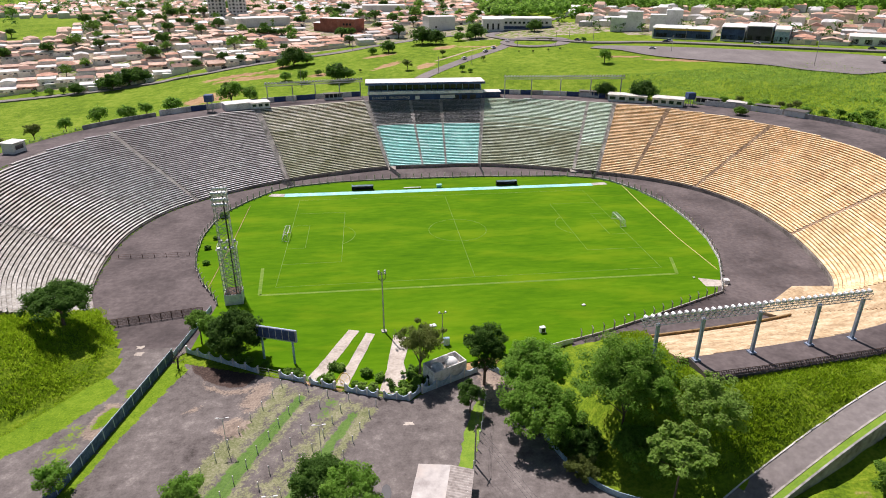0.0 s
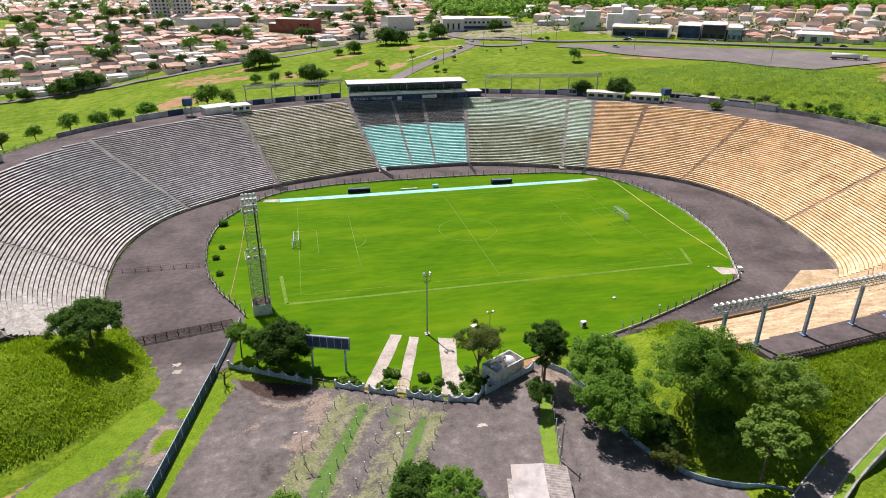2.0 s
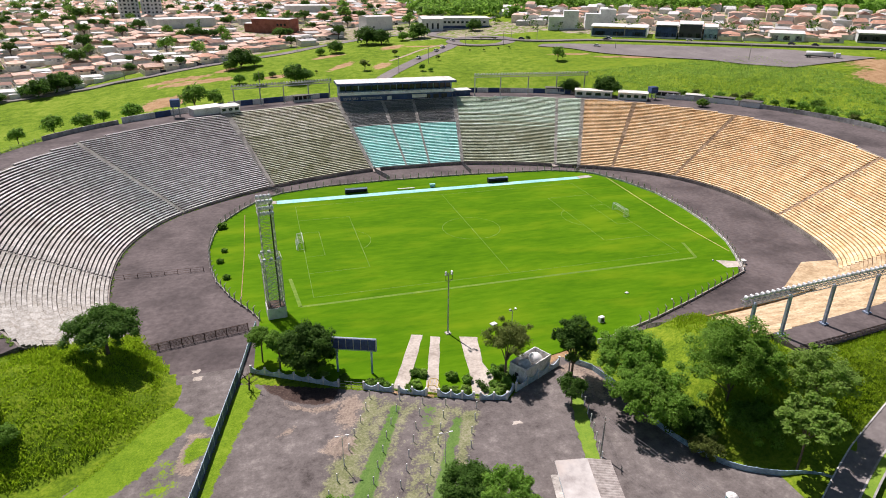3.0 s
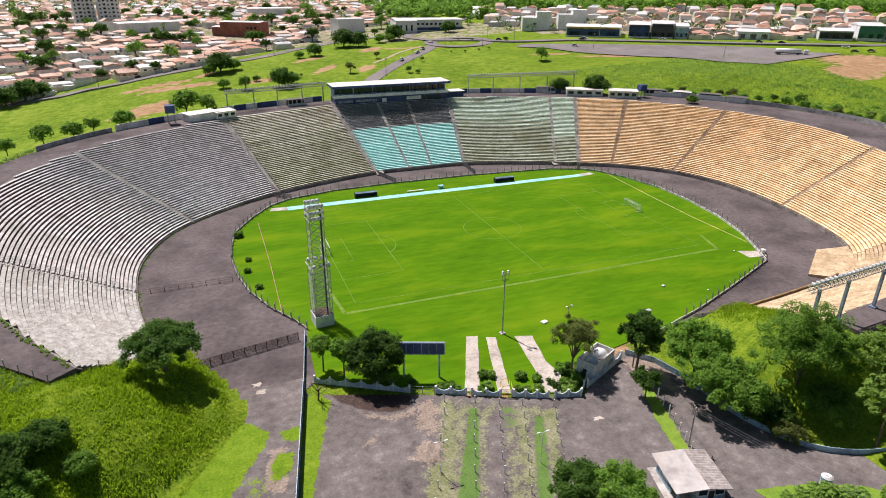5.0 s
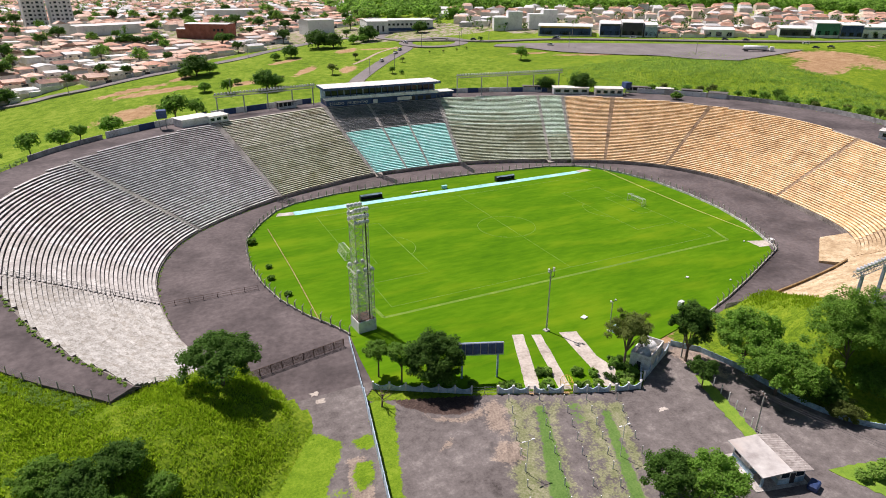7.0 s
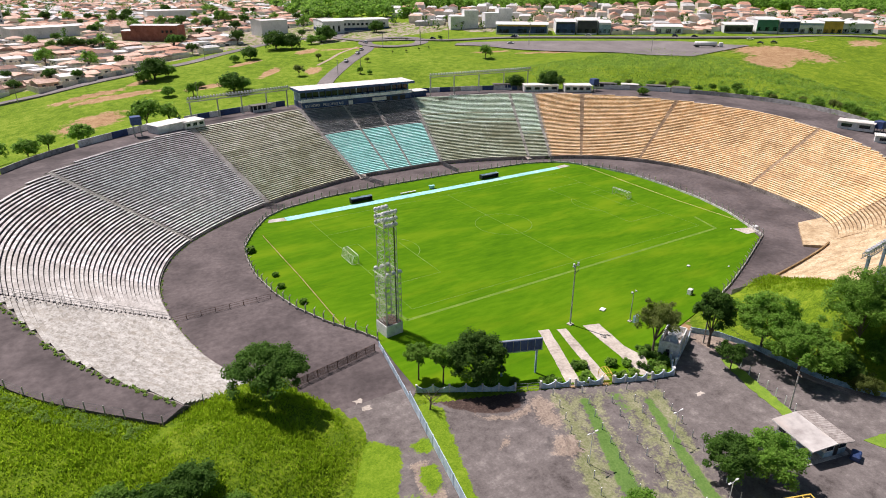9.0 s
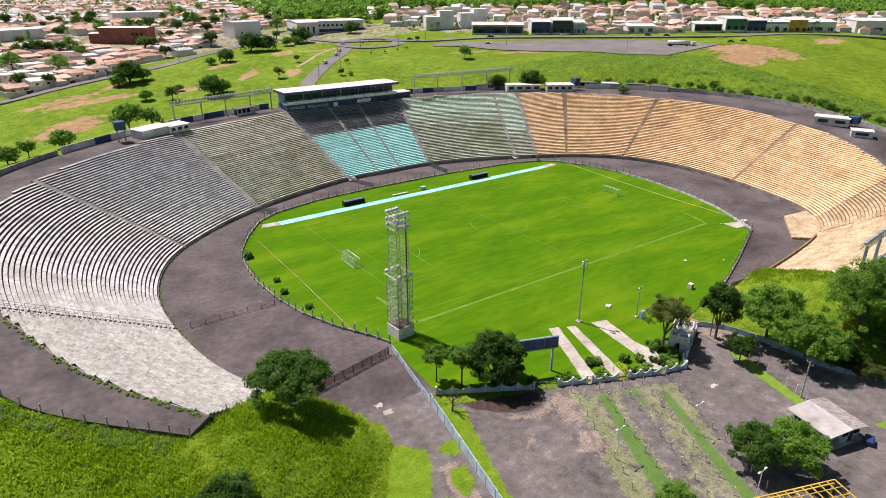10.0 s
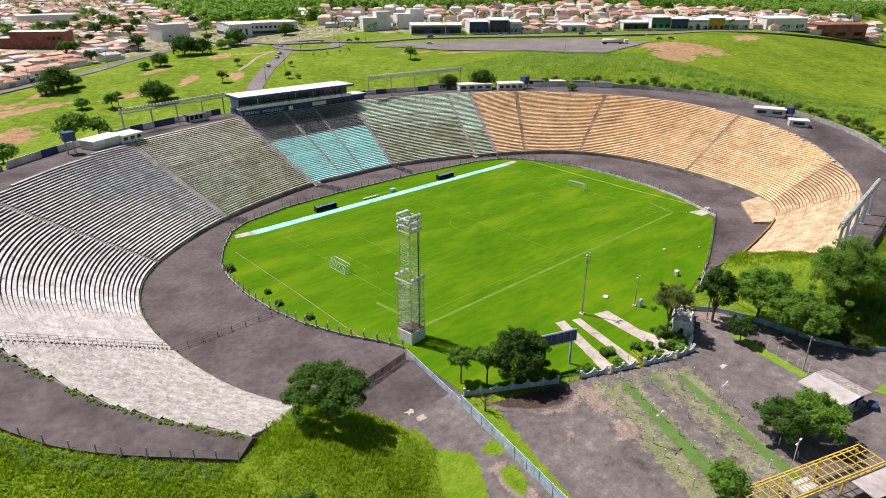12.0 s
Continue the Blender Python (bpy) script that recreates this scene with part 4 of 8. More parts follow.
# ---- press box over the main stand ----
def press_box():
    thing = empty("press_box")
    tagged(thing, "long blue and white press box with glazed front over the seats", "press box")
    x0, x1 = -26.0, 26.5
    xc, w = (x0 + x1) / 2, x1 - x0
    part("base_wall", box(bmesh.new(), (xc, 114.2, 21.5), (w, 9.6, 5.0)), M["blue_paint"], thing, "dark blue wall")
    part("rear_wall", box(bmesh.new(), (xc, 118.6, 26.2), (w, 0.4, 4.4)), M["white_paint"], thing)
    for x in (x0 + 0.2, x1 - 0.2):
        part("side_wall", box(bmesh.new(), (x, 115, 26.2), (0.4, 6.8, 4.4)), M["light_blue_paint"], thing)
    balcony = part("balcony", box(bmesh.new(), (xc, 110.4, 24.35), (w + 1.0, 4.2, 0.5), bevel=0.05), M["white_paint"], thing)
    part("parapet", box(bmesh.new(), (xc, 108.45, 25.0), (w + 1.0, 0.2, 0.9)), M["white_paint"], balcony, "white balcony parapet")
    part("roof", box(bmesh.new(), (xc, 113.6, 29.35), (w + 2.6, 12.6, 0.25), bevel=0.04), M["pale_roof"], thing, "pale metal roof")
    part("fascia", box(bmesh.new(), (xc, 107.35, 28.95), (w + 2.7, 0.25, 1.0)), M["blue_paint"], thing, "dark blue roof edge")
    for x in (x0 - 1.2, x1 + 1.2):
        part("fascia", box(bmesh.new(), (x, 113.6, 28.95), (0.25, 12.4, 1.0)), M["blue_paint"], thing)
    n = 18
    for k in range(n + 1):
        x = x0 + w * k / n
        part("column", box(bmesh.new(), (x, 111.5, 26.5), (0.35, 0.4, 4.0)), M["blue_paint"] if k % 3 else M["light_blue_paint"], thing)
        if k < n:
            part("pane", box(bmesh.new(), (x + w / n / 2, 111.7, 26.8), (w / n - 0.36, 0.08, 2.6)), M["glass"], thing)
    part("sill_wall", box(bmesh.new(), (xc, 111.75, 25.0), (w - 0.4, 0.3, 0.9)), M["light_blue_paint"], thing)
    part("white_panel", box(bmesh.new(), (10.5, 109.2, 22.6), (7, 0.25, 1.5)), M["white_paint"], thing)
    part("white_panel", box(bmesh.new(), (-3.6, 109.2, 22.3), (2, 0.25, 1.6)), M["white_paint"], thing)
    # Openings are dark panels on the wall, their shade put in as colour.
    for k in range(3):
        part("dark_opening", box(bmesh.new(), (14.5 + 4.0 * k, 109.3, 22.2), (2.6, 0.3, 2.0)), M["dark"], thing)
    for text, x in (("ESTADIO", -24.6), ("PRUDENTAO", -16.6)):
        cu = bpy.data.curves.new("letters", "FONT")
        cu.body, cu.size, cu.extrude = text, 1.55, 0.05
        cu.space_character = 1.05
        ob = new("letters", cu)
        ob.data.materials.append(M["white_paint"])
        ob.matrix_basis = pose(x, 109.25, 21.9, 90, 0, 0)
        ob.parent = thing
        ob["label"] = "white painted lettering"
    return thing


M["pale_roof"] = material("pale_roof", (0.7, 0.68, 0.62), (0.5, 0.47, 0.42), (0.8, 0.78, 0.74), 0.1, 1.0, 0.6, 0.1, stretch=(3, 0.4, 1))
press_box()
thing = empty("press_annex", pose(31.2, 113.5, 21.5))
tagged(thing, "low annex with pale sheet roof beside the press box", "annex")
part("wall", box(bmesh.new(), (0, 0, 1.2), (9, 6, 2.6)), M["blue_paint"], thing)
part("roof", box(bmesh.new(), (0, -0.2, 2.65), (9.8, 7, 0.2)), M["pale_roof"], thing)


# ---- floodlight gantries ----
def lamp_mesh():
    bm = bmesh.new()
    bmesh.ops.create_cone(bm, cap_ends=True, segments=8, radius1=0.5, radius2=0.24, depth=0.6, matrix=Matrix.Rotation(radians(72), 4, "X") @ Matrix.Translation((0, 0, 0.2)))
    box(bm, (0, 0, 0.0), (0.12, 0.12, 0.9))
    me = bpy.data.meshes.new("floodlight")
    bm.to_mesh(me)
    bm.free()
    me.materials.append(M["lamp_metal"])
    return me


M["lamp_metal"] = material("lamp_metal", (0.62, 0.64, 0.63), (0.42, 0.43, 0.42), (0.75, 0.76, 0.75), 0.5, 3, 0.4, 0.0, metal=0.3)
LAMP = lamp_mesh()


def gantry(a, b, top, feet, foot_z, lamps, mat, label, depth=1.3, turn=180.0, leg=0.5):
    """A lattice beam on legs, with floodlights along its top."""
    thing = empty("floodlight_gantry")
    tagged(thing, label, "floodlights", group="floodlight gantries on the rim")
    a, b = Vector((*a, top)), Vector((*b, top))
    d = (b - a).normalized()
    s = Vector((-d.y, d.x, 0))
    bm = bmesh.new()
    for o in (-0.45, 0.45):
        for h in (0, -depth):
            beam(bm, a + s * o + Vector((0, 0, h)), b + s * o + Vector((0, 0, h)), 0.1, 4)
    n = int((b - a).length / 1.2)
    for k in range(n):
        p, q = a.lerp(b, k / n), a.lerp(b, (k + 1) / n)
        m = p.lerp(q, 0.5)
        for o in (-0.45, 0.45):
            beam(bm, p + s * o, m + s * o + Vector((0, 0, -depth)), 0.045, 3)
            beam(bm, m + s * o + Vector((0, 0, -depth)), q + s * o, 0.045, 3)
        beam(bm, p - s * 0.45, p + s * 0.45, 0.045, 3)
        beam(bm, m - s * 0.45 + Vector((0, 0, -depth)), m + s * 0.45 + Vector((0, 0, -depth)), 0.045, 3)
    lattice = part("lattice_beam", bm, M["steel"], thing, "grey steel lattice beam")
    ang = math.degrees(math.atan2(d.y, d.x))
    for t in feet:
        p = a.lerp(b, t)
        z0 = foot_z(t)
        bm = bmesh.new()
        box(bm, (p.x, p.y, (z0 + top - depth) / 2), (leg, leg, top - depth - z0), ang, bevel=0.04)
        box(bm, (p.x, p.y, z0 + 0.15), (leg * 2.2, leg * 2.2, 0.3), ang)
        part("leg", bm, mat, thing)
    for k in range(lamps):
        p = a.lerp(b, (k + 0.5) / lamps)
        ob = new("floodlight", LAMP)
        ob.parent = lattice
        ob.matrix_basis = pose(p.x, p.y, top + 0.42, 0, 0, ang + turn)
    return thing


gantry((-72, 107.5), (-28.5, 117.0), 29.8, (0.02, 0.27, 0.5, 0.75, 0.97), lambda t: 21.5, 34, M["steel"], "lattice floodlight gantry on grey legs behind the stand", turn=180, depth=1.0, leg=0.42)
gantry((37.0, 109.5), (94.0, 104.5), 31.0, (0.01, 0.23, 0.47, 0.72, 0.97), lambda t: 21.5, 40, M["steel"], "lattice floodlight gantry on grey legs behind the stand", turn=180, depth=1.0, leg=0.42)
gantry((17.3, -96.0), (62.8, -91.4), 21.7, (0.07, 0.258, 0.503, 0.768, 0.97), lambda t: 12.05, 36, M["blue_steel"], "lattice floodlight gantry on blue-grey painted legs", turn=0, depth=1.1, leg=0.55)


# ---- lattice floodlight tower ----
def tower(x, y, rz):
    thing = empty("floodlight_tower", pose(x, y, 0, 0, 0, rz))
    tagged(thing, "tall grey lattice floodlight tower on a white plinth", "floodlight tower")
    bm = bmesh.new()
    box(bm, (0, 0, 1.4), (4.3, 4.3, 2.8), bevel=0.05)
    part("plinth", bm, M["white_paint"], thing, "white painted concrete plinth")
    part("plinth_top", box(bmesh.new(), (0, 0, 2.84), (3.9, 3.9, 0.1)), M["rust_steel"], thing)

    def shaft(w, z0, z1, bays, r):
        bm = bmesh.new()
        h = w / 2
        c = [(-h, -h), (h, -h), (h, h), (-h, h)]
        for p in c:
            beam(bm, (*p, z0), (*p, z1), r, 5)
        for k in range(bays):
            a, b = z0 + (z1 - z0) * k / bays, z0 + (z1 - z0) * (k + 1) / bays
            for i in range(4):
                p, q = c[i], c[(i + 1) % 4]
                beam(bm, (*p, a), (*q, b), r * 0.55, 3)
                beam(bm, (*q, a), (*p, b), r * 0.55, 3)
                beam(bm, (*p, b), (*q, b), r * 0.55, 3)
        return bm

    part("lower_shaft", shaft(4.0, 2.8, 14.8, 9, 0.07), M["tower_steel"], thing, "dense lattice lower shaft")
    part("upper_shaft", shaft(3.0, 2.8, 28.2, 14, 0.08), M["tower_steel"], thing)
    part("ladder", beam(bmesh.new(), (0.9, -1.6, 2.8), (0.9, -1.6, 28), 0.16, 4), M["dark"], thing, "dark cable ladder")
    for z, n, w in ((28.4, 4, 3.4), (26.9, 4, 3.4), (25.6, 4, 3.4), (14.9, 3, 4.6)):
        bm = bmesh.new()
        for s in (-w / 2, w / 2):
            beam(bm, (-w / 2, s, z), (w / 2, s, z), 0.07, 4)
            beam(bm, (s, -w / 2, z), (s, w / 2, z), 0.07, 4)
        lamp_frame = part("lamp_frame", bm, M["tower_steel"], thing)
        for k in range(n):
            for yy, tt in ((w / 2, -30), (-w / 2, -60)):
                ob = new("floodlight", LAMP)
                ob.parent = lamp_frame
                ob.matrix_basis = pose(-w / 2 + w * (k + 0.5) / n, yy, z + 0.35, 0, 0, tt)
    return thing


M["tower_steel"] = material("tower_steel", (0.55, 0.55, 0.5), (0.32, 0.31, 0.26), (0.7, 0.7, 0.66), 0.4, 3.0, 0.5, 0.0, metal=0.2)
tower(-61.6, -40.2, 6)


def light_pole(x, y, h, label, lamps=4, r=0.2, name="light_pole", cross=1.6):
    thing = empty(name, pose(x, y, max(0.0, land_at(x, y)) + 0.02, 0, 0, 8))
    tagged(thing, label, "lamp post")
    part("shaft", beam(bmesh.new(), (0, 0, 0), (0, 0, h - 0.5), r, 8, r * 0.6), M["steel"], thing)
    part("footing", box(bmesh.new(), (0, 0, 0.12), (r * 6, r * 6, 0.3), bevel=0.04), M["concrete"], thing)
    bm = bmesh.new()
    for z in (h - 0.9, h - 0.4) if lamps > 2 else (h - 0.4,):
        beam(bm, (-cross / 2, 0, z), (cross / 2, 0, z), 0.06, 4)
    if lamps > 2:
        for sx in (-cross / 2, cross / 2):
            beam(bm, (sx, -0.3, h - 1.9), (sx, -0.3, h - 0.3), 0.05, 4)
        beam(bm, (-cross / 2, -0.3, h - 1.9), (cross / 2, -0.3, h - 1.9), 0.05, 4)
        beam(bm, (0, 0, h - 2.6), (-cross / 2, -0.3, h - 1.9), 0.05, 4)
        beam(bm, (0, 0, h - 2.6), (cross / 2, -0.3, h - 1.9), 0.05, 4)
    arm = part("cross_arm", bm, M["dark"], thing, "dark steel lamp frame")
    for k in range(lamps):
        ob = new("floodlight", LAMP)
        ob.parent = arm
        ob.matrix_basis = pose((k % 2 - 0.5) * cross * 0.85, -0.1, h - 0.1 - 0.55 * (k // 2), 0, 0, -20 + 40 * (k % 2)) @ Matrix.Scale(0.58, 4)
    return thing


light_pole(-25.2, -59.0, 15.4, "tall grey floodlight pole with four lamps on the lawn")
light_pole(-12.6, -65.2, 7.8, "short grey pole with lamps beside a white cabinet", 2, 0.14)
thing = empty("pole_cabinet", pose(-11.8, -66.2, 0.06))
tagged(thing, "pale blue meter cabinet at the pole foot", "cabinet")
part("cabinet", box(bmesh.new(), (0, 0, 0.9), (1.3, 0.8, 1.8), bevel=0.05), M["light_blue_paint"], thing)
part("door", box(bmesh.new(), (0, -0.42, 0.95), (1.0, 0.05, 1.4)), M["white_paint"], thing)


# ---- scoreboard ----
thing = empty("scoreboard")
tagged(thing, "blue framed scoreboard on two pale posts over the hedge", "scoreboard")
sb = Matrix.Translation((-47.4, -68.3, 0.5)) @ Matrix.Rotation(radians(-21), 4, "Z")


def sb_part(name, c, s, mat, label="", bevel=0.0):
    bm = box(bmesh.new(), c, s, bevel=bevel)
    bm.transform(sb)
    return part(name, bm, mat, thing, label)


for x in (-3.5, 3.5):
    sb_part("post", (x, 0, 2.25), (0.35, 0.35, 5.5), M["light_blue_paint"])
sb_part("frame", (0, 0, 6.3), (9.2, 0.35, 2.7), M["blue_steel"], "", 0.05)
for k in range(6):
    sb_part("panel", (-3.7 + 1.48 * k, -0.22, 6.3), (1.36, 0.12, 2.3), M["blue_paint"])
bm = bmesh.new()
for k in range(7):
    beam(bm, (-4.4 + 1.47 * k, -0.35, 5.0), (-4.4 + 1.47 * k, -0.35, 7.6), 0.05, 4)
beam(bm, (-4.6, -0.35, 7.65), (4.6, -0.35, 7.65), 0.06, 4)
beam(bm, (-4.6, -0.35, 5.0), (4.6, -0.35, 5.0), 0.06, 4)
bm.transform(sb)
part("brace", bm, M["steel"], thing)


# ---- rooms, kiosks and tanks on the rim ----
M["dark_roof"] = material("dark_roof", (0.12, 0.11, 0.1), None, None, 0.2, 1.5, 0.85, 0.2)


def corrugated(w, d, z, n):
    """A ribbed roof sheet with thickness."""
    bm = bmesh.new()
    rows = []
    for k in range(2 * n + 1):
        x, zz = -w / 2 + w * k / (2 * n), z + (0.1 if k % 2 else 0.0)
        rows.append([bm.verts.new(p) for p in ((x, -d / 2, zz - 0.08), (x, -d / 2, zz), (x, d / 2, zz + 0.12), (x, d / 2, zz + 0.04))])
    for a, b in zip(rows, rows[1:]):
        for i in range(4):
            bm.faces.new((a[i], b[i], b[(i + 1) % 4], a[(i + 1) % 4]))
    bm.faces.new(rows[0]), bm.faces.new(rows[-1][::-1])
    return bm


def rim_room(x, y, rz, w, d, h, label, windows=3, roof="pale_roof"):
    thing = empty("rim_room", pose(x, y, min(21.5, land_at(x, y) + 0.28) if x > 120 else 21.5, 0, 0, rz))
    tagged(thing, label, "room", group="small rooms on the stand rim")
    part("wall", box(bmesh.new(), (0, 0, h / 2), (w, d, h)), M["white_paint"], thing)
    bm = corrugated(w + 0.6, d + 1.2, h + 0.1, int(w / 0.6))
    part("roof", bm, M[roof], thing, "corrugated pale roof")
    for k in range(windows):
        part("window", box(bmesh.new(), (-w / 2 + (k + 0.5) * w / windows, -d / 2 - 0.02, h * 0.55), (w / windows * 0.6, 0.1, h * 0.4)), M["glass"], thing)
    return thing


rim_room(-82, 95.5, 26, 12, 6, 2.8, "long white room with a corrugated roof behind the stand", 0)
rim_room(-73.5, 97.5, 22, 8, 5.5, 2.6, "white room with a pale roof at the stair head", 3)
rim_room(91.5, 93.5, -28, 17, 5.5, 3.1, "low white room with a sheet roof behind the stand", 4)
rim_room(106, 82.8, -33, 13, 6, 3.3, "white commentary room with a row of dark windows", 4)
rim_room(-141, 30.5, 75, 5.5, 4, 3.4, "small white hut on the stand rim", 1)
rim_room(146, -29.5, -70, 12, 5, 3.0, "long white hut on the rim walk", 2)
rim_room(138.5, -44, -62, 7, 4, 2.4, "small white hut on the rim walk", 1)


def tank(x, y, mat, label, h=3.2):
    thing = empty("water_tank", pose(x, y, min(21.5, land_at(x, y) + 0.28) if x > 120 else 21.5))
    tagged(thing, label, "water tank", group="water tanks on the rim")
    for sx in (-1, 1):
        for sy in (-1, 1):
            part("leg", box(bmesh.new(), (sx * 1.1, sy * 1.1, h / 2), (0.22, 0.22, h)), M["steel"], thing)
    part("platform", box(bmesh.new(), (0, 0, h), (3.0, 3.0, 0.2)), M["concrete"], thing)
    part("tank", box(bmesh.new(), (0, 0, h + 1.3), (3.4, 3.4, 2.8), bevel=0.12), mat, thing, "dark blue tank")
    return thing


tank(-92.5, 90.5, M["blue_paint"], "dark blue water tank on four legs", 4.4)
tank(114.5, 80, M["blue_paint"], "dark blue water tank on four legs")
tank(150, -36, M["blue_paint"], "dark blue water tank on four legs", 1.6)


def kiosk_wall(us, shades):
    """Panels of the rear wall of the rim walk, with service kiosks."""
    thing = empty("rim_back_wall")
    tagged(thing, "low rear wall in white and blue panels behind the rim walk", "wall", kind="structure")
    for k, (u0, u1) in enumerate(zip(us, us[1:])):
        a, b = ring_at(EDGE, u0), ring_at(EDGE, u1)
        z = float(ring_at(RIM_Z, u0))
        d = (b - a) / np.linalg.norm(b - a)
        bm = box(bmesh.new(), ((a + b)[0] / 2, (a + b)[1] / 2, z + 1.1), (np.linalg.norm(b - a) - 0.06, 0.25, 2.3), math.degrees(math.atan2(d[1], d[0])))
        part("panel", bm, M[shades[k % len(shades)]], thing)
    return thing


kiosk_wall(np.linspace(6.3, 7.95, 11), ("white_paint", "blue_paint", "white_paint", "blue_paint", "blue_paint", "white_paint"))
kiosk_wall(np.linspace(10.1, 12.0, 12), ("white_paint", "blue_paint", "white_paint", "blue_paint", "concrete", "white_paint"))
kiosk_wall(np.linspace(12.95, 13.9, 7), ("white_paint", "white_paint", "concrete"))


def kiosk(x, y, rz, w=8.0):
    thing = empty("snack_kiosk", pose(x, y, 21.5, 0, 0, rz))
    tagged(thing, "small open-fronted kiosk with a dark roof", "kiosk", group="kiosks on the rim walk")
    part("back_wall", box(bmesh.new(), (0, 1.6, 1.3), (w, 0.2, 2.6)), M["white_paint"], thing)
    part("counter", box(bmesh.new(), (0, -1.4, 0.5), (w, 0.25, 1.0)), M["white_paint"], thing)
    n = 4
    for k in range(n + 1):
        part("pillar", box(bmesh.new(), (-w / 2 + w * k / n, -1.4, 1.3), (0.3, 0.35, 2.6)), M["white_paint"], thing)
    part("roof", box(bmesh.new(), (0, 0, 2.75), (w + 0.8, 4.2, 0.25), bevel=0.04), M["dark_roof"], thing, "dark flat roof")
    # Dark sheet behind the counter stands for the shade inside.
    part("interior", box(bmesh.new(), (0, 0.6, 1.2), (w - 0.4, 0.1, 2.2)), M["dark"], thing)
    return thing


kiosk(-42.5, 113.8, 13, 8)
kiosk(78, 106.8, -25, 9)
kiosk(124.5, 82.5, -42, 11)
kiosk(141, 64, -48, 9)
rim_room(133, 73.6, -44, 8, 3.5, 2.6, "white room with a pale roof before the rear wall", 0)
rim_room(147.5, 54, -58, 8, 4, 2.4, "low grey shed before the rear wall", 0, "dark_roof")


# outer walls and fences of the rim walk
def edge_line(u):
    return ring_at(EDGE, u), float(ring_at(RIM_Z, u))


def edge_out(u):
    return ring_at(OUT, u)


M["block_wall"] = material("block_wall", (0.36, 0.35, 0.33), (0.2, 0.19, 0.18), (0.5, 0.49, 0.47), 0.2, 0.8, 0.92, 0.25)
ring_wall("outer_wall", np.arange(13.9, 19.4, 0.06), edge_line, edge_out, 0.25, -1.2, 1.9, M["block_wall"], "grey block wall outside the rim walk", "wall")
kiosk_wall(np.linspace(5.25, 6.25, 8), ("white_paint", "white_paint", "blue_paint", "white_paint"))
ring_wall("outer_wall", np.arange(4.5, 5.25, 0.06), edge_line, edge_out, 0.25, -1.2, 1.6, M["block_wall"], "grey block wall outside the rim walk", "wall")


def edge_fence(us, label, h=1.5, low=False, end=None):
    thing = empty("edge_fence")
    tagged(thing, label, "fence")
    pts = []
    for u in us:
        p, z = edge_line(u)
        pts.append(Vector((p[0], p[1], z)))
    if end:
        pts = [Vector(e) for e in end] + pts
    for p in pts:
        lean = Vector((random.uniform(-0.06, 0.06), random.uniform(-0.06, 0.06), h))
        part("post", beam(bmesh.new(), p + Vector((0, 0, -0.4)), p + lean, 0.09, 5), M["dirty_kerb"], thing)
    bm = bmesh.new()
    for a, b in zip(pts, pts[1:]):
        for t in (0.35, 0.65, 0.95):
            beam(bm, a + Vector((0, 0, h * t)), b + Vector((0, 0, h * t)), 0.02, 3)
    part("wire", bm, M["wire"], thing)
    return thing


edge_fence(np.arange(0.0, 4.7, 0.13), "leaning concrete posts with wire along the bank", end=[(-95.5, -50.3, 3.6), (-99.5, -53.5, 5.8), (-104, -56.8, 8.6)])
# brown railing along the south-east rim walk
thing = empty("rim_railing")
tagged(thing, "dark rusty lattice railing along the walkway edge", "railing")
pts = [Vector((*(ring_at(EDGE, u) - ring_at(OUT, u) * 0.3), float(ring_at(RIM_Z, u)) + 0.05)) for u in np.arange(18.6, 21.98, 0.09)]
for a, b in zip(pts, pts[1:]):
    bm = bmesh.new()
    beam(bm, a + Vector((0, 0, 1.1)), b + Vector((0, 0, 1.1)), 0.07, 4)
    beam(bm, a + Vector((0, 0, 0.15)), b + Vector((0, 0, 0.15)), 0.06, 4)
    for t in np.arange(0, 1, 0.16):
        beam(bm, a.lerp(b, t) + Vector((0, 0, 0.1)), a.lerp(b, t) + Vector((0, 0, 1.1)), 0.045, 3)
    part("railing_panel", bm, M["rust_steel"], thing)


# ---- entrance yard ----
LOT = [(-70.5, -66), (-51, -73.2), (-46, -75.2), (-36, -80), (-21, -85.2), (-16, -81.5), (-10, -77), (-5, -74.5), (1, -80), (1.5, -95), (3, -103), (5.5, -108), (9, -112), (15, -115.3), (22, -118.3), (30, -125), (32, -170), (-92, -170), (-83, -135), (-75.6, -93)]
sheet("parking_lot", LOT, -0.3, 0.02, M["lot_asphalt"], "worn patched grey asphalt yard before the gate", "yard")


def cover_material(name, a, b, c, scale=0.5):
    m = material(name, b, a, c, scale, scale * 6, 0.95, 0.5, spread=1.0)
    return m


M["verge"] = cover_material("verge", (0.08, 0.16, 0.014), (0.16, 0.27, 0.02), (0.27, 0.35, 0.04), 0.5)
M["bare_soil"] = cover_material("bare_soil", (0.24, 0.17, 0.11), (0.4, 0.31, 0.22), (0.55, 0.46, 0.36), 0.5)


def ragged(pts, amount=0.35, step=0.9, seed=1):
    """An outline with an uneven edge."""
    rnd = random.Random(seed)
    out = []
    for a, b in zip(pts, pts[1:] + pts[:1]):
        n = max(1, int(math.dist(a, b) / step))
        for k in range(n):
            t = k / n
            out.append((a[0] + (b[0] - a[0]) * t + rnd.uniform(-amount, amount), a[1] + (b[1] - a[1]) * t + rnd.uniform(-amount, amount)))
    return out


